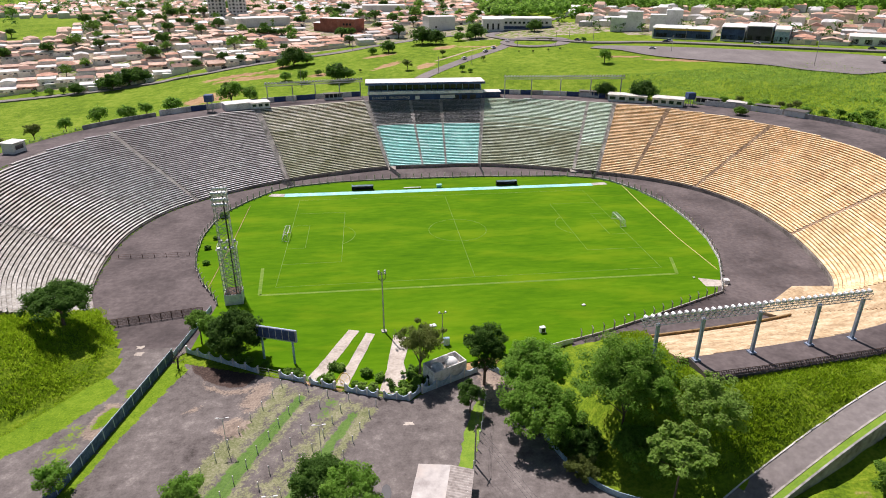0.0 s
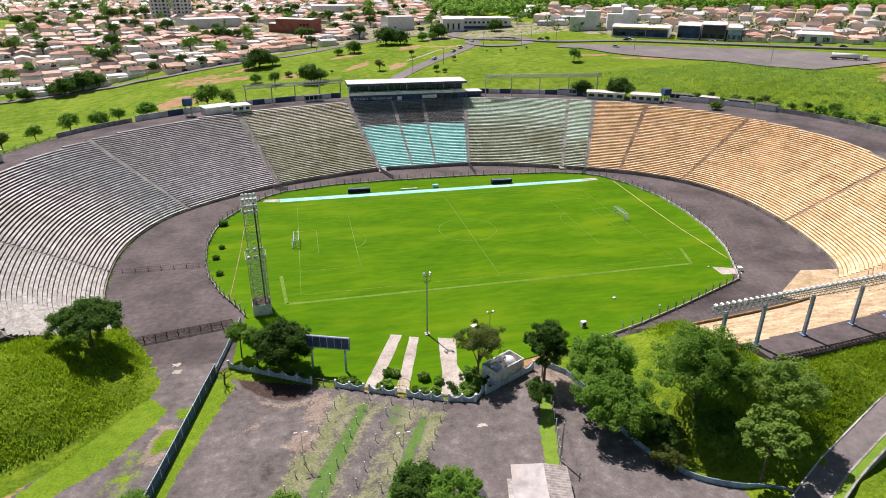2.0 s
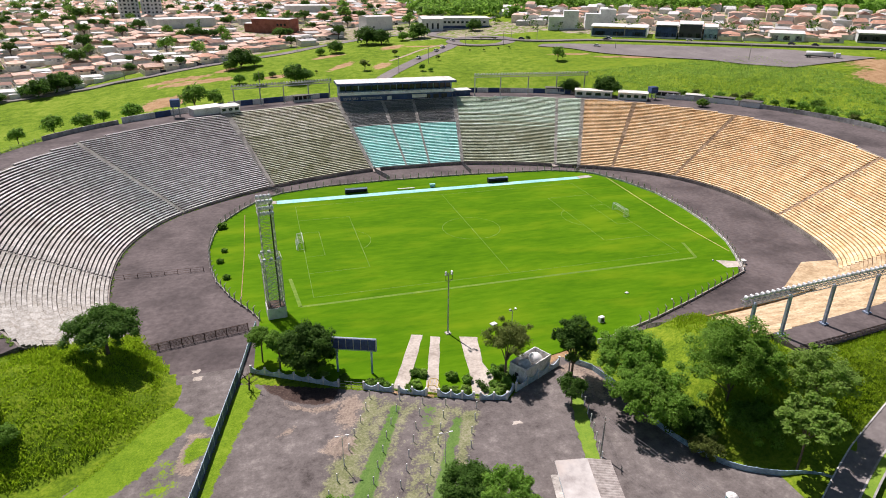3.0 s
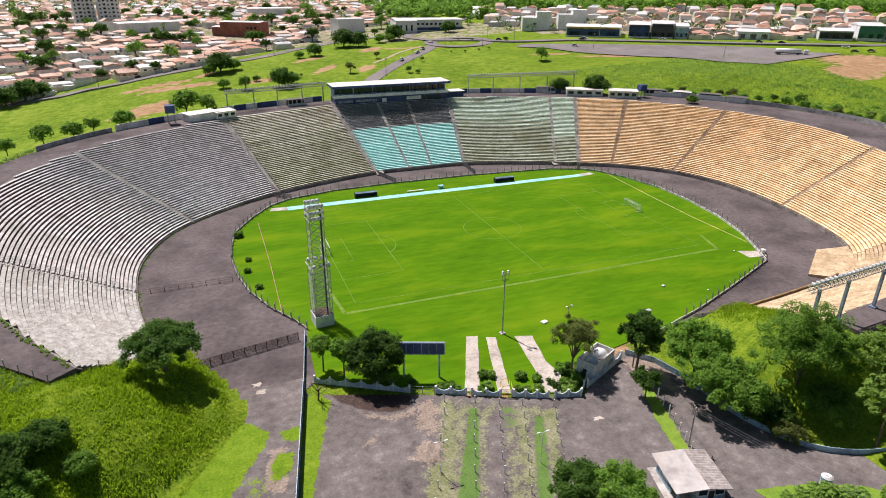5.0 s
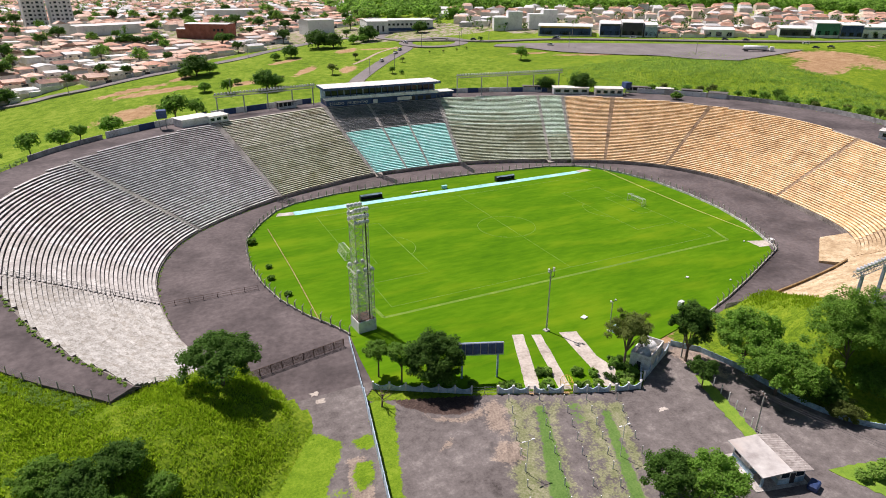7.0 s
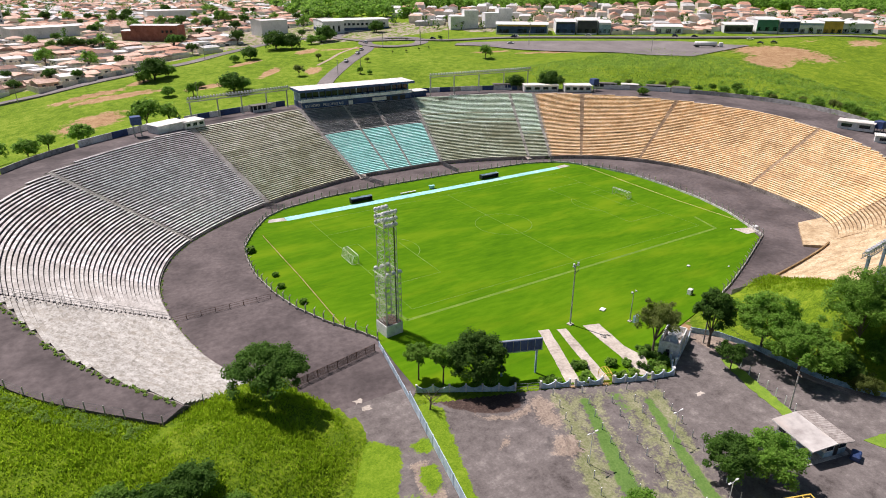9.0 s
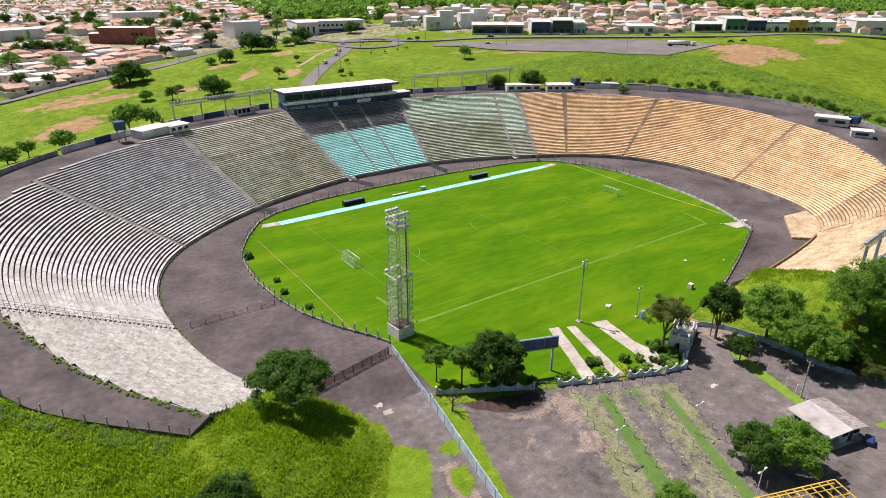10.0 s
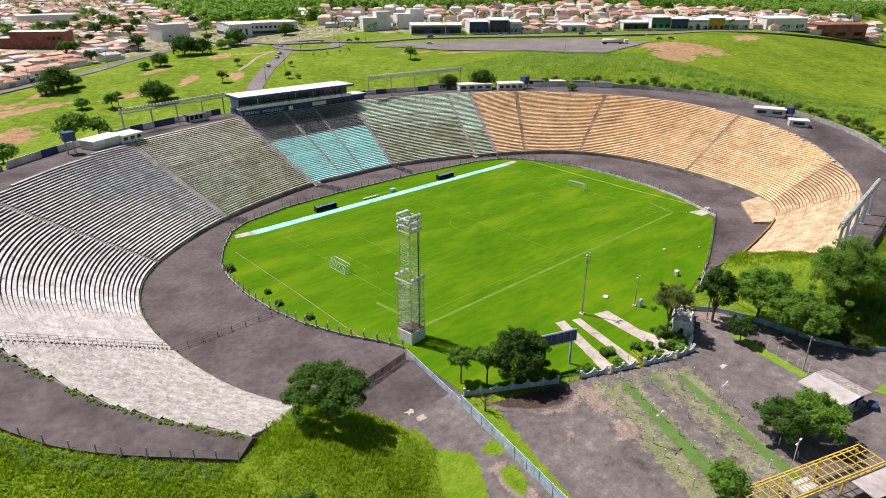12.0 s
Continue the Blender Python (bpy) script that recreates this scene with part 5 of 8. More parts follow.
def yard_material():
    """Asphalt with grass, straw and soil that grow over it in ragged patches."""
    m = bpy.data.materials.new("yard_cover")
    m.use_nodes = True
    nt = m.node_tree
    n, l = nt.nodes, nt.links
    b = n["Principled BSDF"]
    geo = n.new("ShaderNodeNewGeometry")

    def tex(scale, detail=6, rough=0.65):
        t = n.new("ShaderNodeTexNoise")
        t.inputs["Scale"].default_value, t.inputs["Detail"].default_value, t.inputs["Roughness"].default_value = scale, detail, rough
        l.new(geo.outputs["Position"], t.inputs["Vector"])
        return t.outputs["Fac"]

    def calc(op, a, c):
        x = n.new("ShaderNodeMath")
        x.operation = op
        for s, v in zip(x.inputs, (a, c)):
            if isinstance(v, (int, float)):
                s.default_value = v
            else:
                l.new(v, s)
        return x.outputs[0]

    def ramp(fac, *stops):
        r = n.new("ShaderNodeValToRGB")
        e = r.color_ramp.elements
        while len(e) < len(stops):
            e.new(0.5)
        for k, (p, c) in zip(e, stops):
            k.position, k.color = p, (*c, 1)
        l.new(fac, r.inputs[0])
        return r.outputs[0]

    fine, mid, wide = tex(2.4, 6), tex(0.5, 7), tex(0.1, 6)
    blend = calc("ADD", calc("MULTIPLY", fine, 0.45), calc("ADD", calc("MULTIPLY", mid, 0.3), calc("MULTIPLY", wide, 0.25)))
    calm = calc("ADD", calc("MULTIPLY", fine, 0.22), calc("ADD", calc("MULTIPLY", mid, 0.38), calc("MULTIPLY", wide, 0.4)))
    base = ramp(calm, (0.36, (0.06, 0.051, 0.047)), (0.46, (0.135, 0.118, 0.11)), (0.54, (0.18, 0.159, 0.148)), (0.64, (0.3, 0.27, 0.245)))
    soil = ramp(blend, (0.36, (0.16, 0.12, 0.095)), (0.5, (0.27, 0.215, 0.17)), (0.64, (0.42, 0.35, 0.28)))
    straw = ramp(blend, (0.36, (0.1, 0.13, 0.04)), (0.48, (0.185, 0.2, 0.095)), (0.56, (0.27, 0.265, 0.16)), (0.66, (0.4, 0.365, 0.27)))
    band = ramp(blend, (0.36, (0.065, 0.13, 0.025)), (0.5, (0.11, 0.195, 0.045)), (0.64, (0.16, 0.24, 0.065)))
    verge = ramp(blend, (0.36, (0.075, 0.15, 0.007)), (0.5, (0.145, 0.24, 0.012)), (0.64, (0.24, 0.33, 0.03)))
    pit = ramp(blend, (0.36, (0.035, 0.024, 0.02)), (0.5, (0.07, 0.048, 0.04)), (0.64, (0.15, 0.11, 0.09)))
    rag = calc("ADD", calc("MULTIPLY", calc("SUBTRACT", fine, 0.5), 1.1), calc("MULTIPLY", calc("SUBTRACT", mid, 0.5), 1.7))
    c = base
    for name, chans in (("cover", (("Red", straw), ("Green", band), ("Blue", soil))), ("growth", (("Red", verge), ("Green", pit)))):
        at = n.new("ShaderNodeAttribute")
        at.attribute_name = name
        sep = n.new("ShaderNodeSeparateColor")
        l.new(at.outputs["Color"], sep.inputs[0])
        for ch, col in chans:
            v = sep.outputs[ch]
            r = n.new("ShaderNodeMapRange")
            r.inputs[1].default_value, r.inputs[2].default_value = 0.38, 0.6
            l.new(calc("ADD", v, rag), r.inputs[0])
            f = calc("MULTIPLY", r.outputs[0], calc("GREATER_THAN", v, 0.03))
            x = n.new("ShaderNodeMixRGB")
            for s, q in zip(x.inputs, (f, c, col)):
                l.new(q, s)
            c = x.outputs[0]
    l.new(c, b.inputs["Base Color"])
    b.inputs["Roughness"].default_value = 0.95
    b.inputs["Specular IOR Level"].default_value = 0.15
    bp = n.new("ShaderNodeBump")
    bp.inputs["Strength"].default_value, bp.inputs["Distance"].default_value = 0.25, 0.12
    l.new(fine, bp.inputs["Height"])
    l.new(bp.outputs[0], b.inputs["Normal"])
    return m


def yard_cover():
    step = 0.4
    xs, ys = np.arange(-104, 31, step), np.arange(-150, -60, step)
    X, Y = np.meshgrid(xs, ys)

    def soft(polys, width, value=1.0):
        m = np.zeros(X.shape)
        for p in polys:
            m = np.maximum(m, inside(np.array(p, float), X, Y).astype(float))
        k = max(1, int(width / step))
        for _ in range(2):
            for ax in (0, 1):
                m = sum(np.roll(m, s, ax) for s in range(-k, k + 1)) / (2 * k + 1)
        return m * value

    bed = soft([[(-47, -75.6), (-26.5, -84.8), (-35.3, -101), (-45, -124), (-67, -118), (-57.6, -97), (-52, -86)]], 1.6, 0.52)
    dry = soft([[(-47, -76), (-43.2, -78), (-52, -97), (-58, -112), (-63, -111), (-55.5, -94), (-50, -86)], [(-39.6, -80.4), (-38.4, -81.2), (-48.4, -103), (-50.4, -102)], [(-34.6, -83), (-32.4, -84.2), (-40.2, -102.5), (-42.6, -102)], [(-30.2, -85.2), (-26.8, -85.6), (-35.2, -101.6), (-37.6, -102.4)]], 0.8, 0.82)
    red = np.maximum(bed, dry)
    lane_way = soft([[(-38.9, -82.9), (-36.4, -83.5), (-46.3, -103.4), (-48.7, -101.9)]], 0.8, 1.0)
    red = red * (1 - 0.8 * lane_way)
    green = soft([[(-42.5, -80.7), (-41.0, -81.4), (-49.4, -100.6), (-56, -118), (-60, -116.5), (-52.0, -99.5)], [(-32.2, -86.4), (-30.9, -87.2), (-39.6, -105.9), (-43.5, -116), (-45.6, -115), (-41.2, -104.6)]], 0.35, 1.1)
    green = np.maximum(green, soft([[(-36.6, -81), (-33.6, -82.4), (-36.5, -88), (-39, -90), (-38.6, -86)]], 1.0, 0.55))
    blue = soft([[(-54.4, -86), (-50, -86.8), (-50.6, -91), (-53.5, -92.6), (-56.8, -89.8)], [(-50.5, -75), (-47, -75.8), (-48, -81.5), (-51, -86), (-53.5, -82)], [(-8, -76.5), (-1, -76.5), (0.5, -84), (-3, -90), (-7, -86)]], 1.0, 0.75)
    blue = np.maximum(blue, soft([[(-64.5, -71), (-60.5, -75.2), (-56.6, -77.4), (-53.0, -77.6), (-50.2, -75.2), (-50.6, -76.6), (-53, -79), (-57, -78.8), (-61, -76.4)], [(-64.1, -83.5), (-59.3, -81.1), (-60.2, -83.0), (-63.5, -84.5)], [(-78, -78.8), (-74.6, -79.2), (-76.5, -90), (-80, -88)]], 0.5, 0.75))
    verge = soft([[(-70, -66.5), (-67.4, -66), (-65.8, -70), (-68.0, -76), (-72.8, -91.2), (-79.2, -118), (-81.4, -118), (-75.2, -93)], [(-76.2, -75.2), (-72.3, -74.4), (-72.5, -77.2), (-74.4, -78.6)], [(-76.9, -80.2), (-74.1, -80.9), (-75.2, -85.2), (-78.0, -86.9), (-78.3, -83.8)], [(-84.5, -69), (-81.4, -69.8), (-77.3, -74.7), (-79.1, -78.5), (-81.5, -82.3), (-85, -88), (-94, -95), (-101, -99), (-92, -84)], [(-88, -106), (-82, -104), (-84, -112), (-92, -116)]], 0.7, 1.0)
    verge = np.maximum(verge, soft([[(-82, -84), (-78, -84), (-79, -94), (-86, -98)]], 1.2, 0.45))
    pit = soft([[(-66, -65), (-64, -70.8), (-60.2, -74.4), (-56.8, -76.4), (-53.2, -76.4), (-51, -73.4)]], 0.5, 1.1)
    both = inside(np.array(LOT, float), X, Y) | inside(np.array(LANE[1:], float), X, Y)
    ny, nx = X.shape
    idx = np.arange(nx * ny).reshape(ny, nx)
    full = both[:-1, :-1] | both[:-1, 1:] | both[1:, 1:] | both[1:, :-1]
    quads = np.stack([idx[:-1, :-1], idx[:-1, 1:], idx[1:, 1:], idx[1:, :-1]], -1)[full]
    used = np.unique(quads)
    remap = np.full(nx * ny, -1)
    remap[used] = np.arange(len(used))
    heap = 0.7 * np.maximum(np.clip(1 - np.hypot((X + 53.2) / 2.8, (Y + 89.0) / 3.2), 0, 1), np.clip(1 - np.hypot((X + 55.6) / 2.4, (Y + 86.4) / 2.2), 0, 1)) * (1 + 0.5 * np.sin(3 * X) * np.cos(2.6 * Y))
    Z = 0.035 + 0.02 * np.maximum(verge, green) + heap
    verts = np.stack([X, Y, Z], -1).reshape(-1, 3)[used]
    ob = raw("yard_surface", verts, remap[quads].tolist(), M["yard"], smooth=True)
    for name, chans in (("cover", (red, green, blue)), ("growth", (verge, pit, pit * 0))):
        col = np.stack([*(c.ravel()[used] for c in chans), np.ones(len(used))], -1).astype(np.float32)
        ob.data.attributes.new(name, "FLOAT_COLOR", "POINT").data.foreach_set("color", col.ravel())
    return tagged(ob, "worn asphalt yard with straw, grass bands and bare soil", "yard", kind="structure")


M["yard"] = yard_material()
yard_cover()
sheet("road_island", ragged([(-8.4, -86), (-6.8, -86.5), (-9.3, -95), (-12.2, -104), (-14.6, -103.5), (-12.2, -95)], 0.25, seed=10), 0.0, 0.11, M["verge"], "narrow grass island between yard and road", "grass island")
sheet("road_island", ragged([(-9, -114.4), (-3, -115.6), (4, -118.2), (10, -121.5), (14, -127), (4, -130), (-6, -123)], 0.25, seed=11), 0.0, 0.11, M["verge"], "grass island at the road fork", "grass island")

for pts in ([(-33.2, -57.4), (-30.8, -58.2), (-38.6, -76.8), (-41.2, -75.6)], [(-29.3, -59.2), (-27.3, -60), (-33.2, -79.3), (-35.4, -78.3)], [(-23.2, -61), (-19.4, -62.2), (-21.6, -72), (-21.0, -77), (-24.2, -82.5), (-26.8, -81.2), (-25.2, -74)]):
    sheet("entrance_path", ragged(pts, 0.08, 1.5, 3), 0.0, 0.1, M["pale_concrete"], "pale worn concrete path across the lawn", "path")

# Blue of the wall's inner side, with its shade put into the colour.
M["wall_shade_blue"] = material("wall_shade_blue", (0.06, 0.11, 0.22), (0.03, 0.06, 0.13), (0.12, 0.19, 0.32), 0.35, 1.4, 0.75, 0.15)
M["gate_wall"] = material("gate_wall", (0.46, 0.57, 0.65), (0.26, 0.36, 0.44), (0.66, 0.74, 0.79), 0.35, 1.6, 0.8, 0.15)


def scallop_wall(a, b, n, label, h=1.5):
    """A low wall whose top sags between its posts."""
    thing = empty("scalloped_wall")
    tagged(thing, label, "wall", group="scalloped walls of the entrance")
    a, b = Vector((*a, 0)), Vector((*b, 0))
    d = (b - a) / n
    ang = math.atan2(d.y, d.x)
    m0 = Matrix.Rotation(ang, 4, "Z")
    for k in range(n):
        bm = bmesh.new()
        L = d.length
        xs = np.linspace(0.12, L - 0.12, 9)
        cols = []
        for x in xs:
            z = h * (1 - 0.42 * math.sin(math.pi * (x - 0.12) / (L - 0.24)))
            cols.append([bm.verts.new((x, y, zz)) for y, zz in ((-0.1, 0), (-0.1, z), (0.1, z), (0.1, 0))])
        for p, q in zip(cols, cols[1:]):
            for i in range(3):
                bm.faces.new((p[i], q[i], q[i + 1], p[i + 1]))
        bm.faces.new(cols[0]), bm.faces.new(cols[-1][::-1])
        bmesh.ops.recalc_face_normals(bm, faces=bm.faces)
        bm.transform(Matrix.Translation(a + d * k) @ m0)
        part("panel", bm, M["gate_wall"], thing)
    for k in range(n + 1):
        p = a + d * k
        bm = box(bmesh.new(), (p.x, p.y, h * 0.56), (0.26, 0.32, h * 1.12), math.degrees(ang), bevel=0.03)
        box(bm, (p.x, p.y, h * 1.15), (0.36, 0.42, 0.1), math.degrees(ang))
        part("post", bm, M["white_paint"], thing)
    return thing


scallop_wall((-67.5, -62.8), (-51.2, -72.2), 6, "low pale blue scalloped wall before the trees")
scallop_wall((-46.6, -74.2), (-41.4, -76.6), 2, "low pale blue scalloped wall with white posts")
scallop_wall((-40.4, -77.1), (-35.6, -79.3), 2, "low pale blue scalloped wall with white posts")
scallop_wall((-33.2, -80.3), (-27.2, -82.9), 3, "low pale blue scalloped wall with white posts")
scallop_wall((-26.0, -83.3), (-21.2, -84.6), 2, "low pale blue scalloped wall with white posts")
scallop_wall((-21.0, -84.4), (-17.4, -80.6), 2, "low pale blue scalloped wall with white posts")
scallop_wall((-18.6, -82.8), (-6.8, -77.0), 4, "pale blue scalloped wall beside the tank house", 1.9)


def gate(x, y, rz, w, mat, label, arch=False, h=1.5):
    thing = empty("entrance_gate", pose(x, y, 0.06, 0, 0, rz))
    tagged(thing, label, "gate", group="gates of the entrance")
    bm = bmesh.new()
    for k in range(int(w / 0.22) + 1):
        beam(bm, (-w / 2 + 0.22 * k, 0, 0.1), (-w / 2 + 0.22 * k, 0, h), 0.03, 4)
    for z in (0.12, h):
        beam(bm, (-w / 2, 0, z), (w / 2, 0, z), 0.045, 4)
    part("leaf", bm, mat, thing)
    for s in (-1, 1):
        part("gate_post", box(bmesh.new(), (s * (w / 2 + 0.2), 0, h * 0.6), (0.35, 0.35, h * 1.2), bevel=0.03), M["white_paint"], thing)
    if arch:
        for yy in (0, 2.2):
            bm = bmesh.new()
            pts = [(-1.1 * math.cos(t), yy, 1.3 + 1.1 * math.sin(t)) for t in np.linspace(0, math.pi, 9)]
            for p, q in zip(pts, pts[1:]):
                beam(bm, p, q, 0.06, 5)
            for s in (-1.1, 1.1):
                beam(bm, (s, yy, 0), (s, yy, 1.3), 0.06, 5)
            part("arch", bm, mat, thing)
        bm = bmesh.new()
        for t in np.linspace(0, math.pi, 7):
            beam(bm, (-1.1 * math.cos(t), 0, 1.3 + 1.1 * math.sin(t)), (-1.1 * math.cos(t), 2.2, 1.3 + 1.1 * math.sin(t)), 0.04, 4)
        part("arch_bars", bm, mat, thing)
    return thing


M["yellow_steel"] = material("yellow_steel", (0.62, 0.43, 0.06), (0.4, 0.27, 0.05), (0.75, 0.55, 0.12), 0.5, 2.5, 0.6, 0.1)
gate(-34.4, -79.7, -24, 1.8, M["yellow_steel"], "small yellow steel gate with an arched frame", True)
gate(-26.6, -83.1, -20, 0.9, M["white_paint"], "small white bar gate between wall posts")
gate(-40.9, -76.9, -24, 0.8, M["white_paint"], "small white bar gate between wall posts")
track_rail((-51.0, -72.2), (-46.8, -74.1), 1.5, 2.0, M["steel"], "wall_gap_fence", "thin grey bar fence closing the wall gap")


def long_wall(pts, h, mat, label, name="yard_wall", pitch=3.2, z=0.0, face=None):
    thing = empty(name)
    tagged(thing, label, "wall", kind="structure")
    for a, b in zip(pts, pts[1:]):
        a, b = Vector((*a, z)), Vector((*b, z))
        n = max(1, round((b - a).length / pitch))
        ang = math.degrees(math.atan2((b - a).y, (b - a).x))
        for k in range(n):
            p, q = a.lerp(b, k / n), a.lerp(b, (k + 1) / n)
            c = (p + q) / 2
            bm = bmesh.new()
            for j in range(4):
                box(bm, (c.x, c.y, z + h * (j + 0.5) / 4 - 0.02), ((q - p).length - 0.16, 0.1, h / 4 - 0.015), ang)
            panel = part("panel", bm, mat, thing)
            # Thin skin that carries the dark tone of the side turned from the sun.
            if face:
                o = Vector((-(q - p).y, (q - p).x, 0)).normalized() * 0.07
                part("painted_face", box(bmesh.new(), (c.x + o.x, c.y + o.y, z + h / 2 - 0.06), ((q - p).length - 0.2, 0.03, h - 0.12), ang), face, panel, "blue side with its shade in the colour")
            bm = box(bmesh.new(), (p.x, p.y, z + h / 2), (0.2, 0.24, h + 0.1), ang, bevel=0.02)
            part("post", bm, mat, thing)
    return thing


long_wall([(-69.9, -64.6), (-75.4, -92.5), (-84.5, -135), (-94, -170)], 2.3, M["gate_wall"], "pale precast panel wall beside the lane, inner side coloured dark blue for its shade", face=M["wall_shade_blue"])
long_wall([(-66.4, -44.5), (-69.9, -64.6)], 1.3, M["gate_wall"], "low white panel fence below the tower")
road_curve = spline([(1.8, -97.2), (2.4, -100.5), (4.4, -106), (8.0, -111.2), (13.5, -114.4), (19, -116.2), (22.5, -119.5), (24, -123)], 4)
long_wall([tuple(p) for p in road_curve], 1.1, M["light_blue_paint"], "low pale blue curved retaining wall beside the road", "retaining_wall", 1.6)
long_wall([(-4.6, -75.6), (-1.0, -80), (1.2, -88), (1.8, -97.2)], 1.3, M["light_blue_paint"], "low pale blue wall along the shaded road", "retaining_wall", 2.4)
long_wall([(16.0, -68.6), (8, -71.2), (5, -71.6)], 1.2, M["white_paint"], "low white wall at the pitch corner", "retaining_wall", 2.0)

# wire fence posts on the island and short posts in the bed
SHORT = bmesh.new()
box(SHORT, (0, 0, 0.55), (0.13, 0.13, 1.2))
box(SHORT, (0, 0, 1.12), (0.15, 0.15, 0.12))
short_me = bpy.data.meshes.new("post")
SHORT.to_mesh(short_me)
SHORT.free()
short_me.materials.append(M["white_paint"])
for sx, sy, n in ((-46.0, -77.2, 12), (-40.8, -79.4, 11), (-36.6, -81.4, 11), (-32.8, -83.2, 11), (-27.6, -85.4, 11)):
    thing = empty("post_row")
    tagged(thing, "row of short white posts in the planting bed", "post row", group="post rows in the bed")
    for k in range(n):
        ob = new("post", short_me)
        ob.parent = thing
        ob.matrix_basis = pose(sx - 1.42 * k + random.uniform(-0.2, 0.2), sy - 3.25 * k + random.uniform(-0.2, 0.2), 0.03, random.uniform(-4, 4), random.uniform(-4, 4), 24) @ Matrix.Diagonal((1.1, 1.1, 1.3, 1))
    bm = bmesh.new()
    beam(bm, (sx, sy, 0.9), (sx - 1.42 * (n - 1), sy - 3.25 * (n - 1), 0.9), 0.012, 3)
    part("wire", bm, M["wire"], thing)
thing = empty("island_fence")
tagged(thing, "row of thin grey posts on the grass island", "fence")
for p, d in along([(-6.6, -85.5), (-9.0, -94.5), (-12.2, -104.5)], 2.4):
    ob = new("post", short_me)
    ob.parent = thing
    ob.matrix_basis = pose(p[0], p[1], 0.05) @ Matrix.Diagonal((1, 1, 1.7, 1))

for x, y, h, lab in ((-53.1, -94.1, 6.4, "slim white lamp post in the planting bed"), (-37.0, -97.5, 6.2, "slim white lamp post in the planting bed"), (-60.5, -113, 6, "slim white lamp post in the planting bed"), (-43, -112, 6, "slim white lamp post in the planting bed")):
    thing = empty("yard_lamp", pose(x, y, 0.02))
    tagged(thing, lab, "lamp post", group="lamp posts in the yard")
    part("shaft", beam(bmesh.new(), (0, 0, 0), (0, 0, h), 0.06, 6), M["white_paint"], thing)
    for s in (-1, 1):
        bm = beam(bmesh.new(), (0, 0, h), (s * 0.6, 0, h + 0.12), 0.04, 5)
        part("arm", bm, M["white_paint"], thing)
        bm = box(bmesh.new(), (s * 0.85, 0, h + 0.14), (0.6, 0.26, 0.14), bevel=0.04)
        part("lamp_head", bm, M["white_paint"], thing)


# ---- utility pole with wires ----
def utility_pole(x, y, z, h, rz, label="grey concrete utility pole with a cross arm"):
    thing = empty("utility_pole", pose(x, y, z, 0, 0, rz))
    tagged(thing, label, "utility pole", group="utility poles")
    part("shaft", beam(bmesh.new(), (0, 0, 0), (0, 0, h), 0.17, 7, 0.11), M["concrete"], thing)
    part("cross_arm", box(bmesh.new(), (0, 0, h - 0.5), (2.0, 0.12, 0.14)), M["bark"], thing)
    for x0 in (-0.8, 0, 0.8):
        part("insulator", beam(bmesh.new(), (x0, 0, h - 0.43), (x0, 0, h - 0.2), 0.05, 5), M["white_paint"], thing)
    return thing


utility_pole(-11.6, -102.8, 0.05, 8.0, 60)
utility_pole(-6.0, -80.0, 0.05, 8.0, 60)


def cable(a, b, sag, r=0.02):
    bm = bmesh.new()
    a, b = Vector(a), Vector(b)
    pts = [a.lerp(b, t) - Vector((0, 0, sag * 4 * t * (1 - t))) for t in np.linspace(0, 1, 13)]
    tube(bm, pts, r, 3)
    return tagged(finish("overhead_cable", bm, M["dark"]), "thin dark overhead power cable", "cable")


for o in (-0.8, 0, 0.8):
    cable((-11.6 + o * 0.5, -102.8 + o * 0.86, 7.7), (-6.0 + o * 0.5, -80 + o * 0.86, 7.7), 0.5)
    cable((-11.6 + o * 0.5, -102.8 + o * 0.86, 7.7), (2 + o, -140, 8.5), 0.8)


# ---- tank house and guard house ----
thing = empty("tank_house", pose(-13.6, -77.8, 0.0, 0, 0, 28) @ Matrix.Diagonal((0.8, 0.85, 0.9, 1)))
tagged(thing, "white roofless tank house with two round white tanks", "tank house")
part("floor_slab", box(bmesh.new(), (0, 0, 2.3), (9.6, 4.6, 0.2)), M["concrete"], thing)
for c, s in (((0, -2.3, 2.0), (9.8, 0.25, 4.0)), ((0, 2.3, 2.0), (9.8, 0.25, 4.0)), ((-4.8, 0, 2.0), (0.25, 4.4, 4.0)), ((4.8, 0, 2.0), (0.25, 4.4, 4.0))):
    part("wall", box(bmesh.new(), c, s), M["white_paint"], thing)
part("door", box(bmesh.new(), (-4.95, 0.2, 1.05), (0.08, 0.9, 2.1)), M["dark"], thing)
for x in (-2.3, 2.0):
    bm = bmesh.new()
    bmesh.ops.create_uvsphere(bm, u_segments=14, v_segments=8, radius=1.7, matrix=Matrix.Translation((x, 0, 3.2)) @ Matrix.Diagonal((1, 1, 0.75, 1)))
    part("round_tank", bm, M["white_paint"], thing, "white domed tank", True)


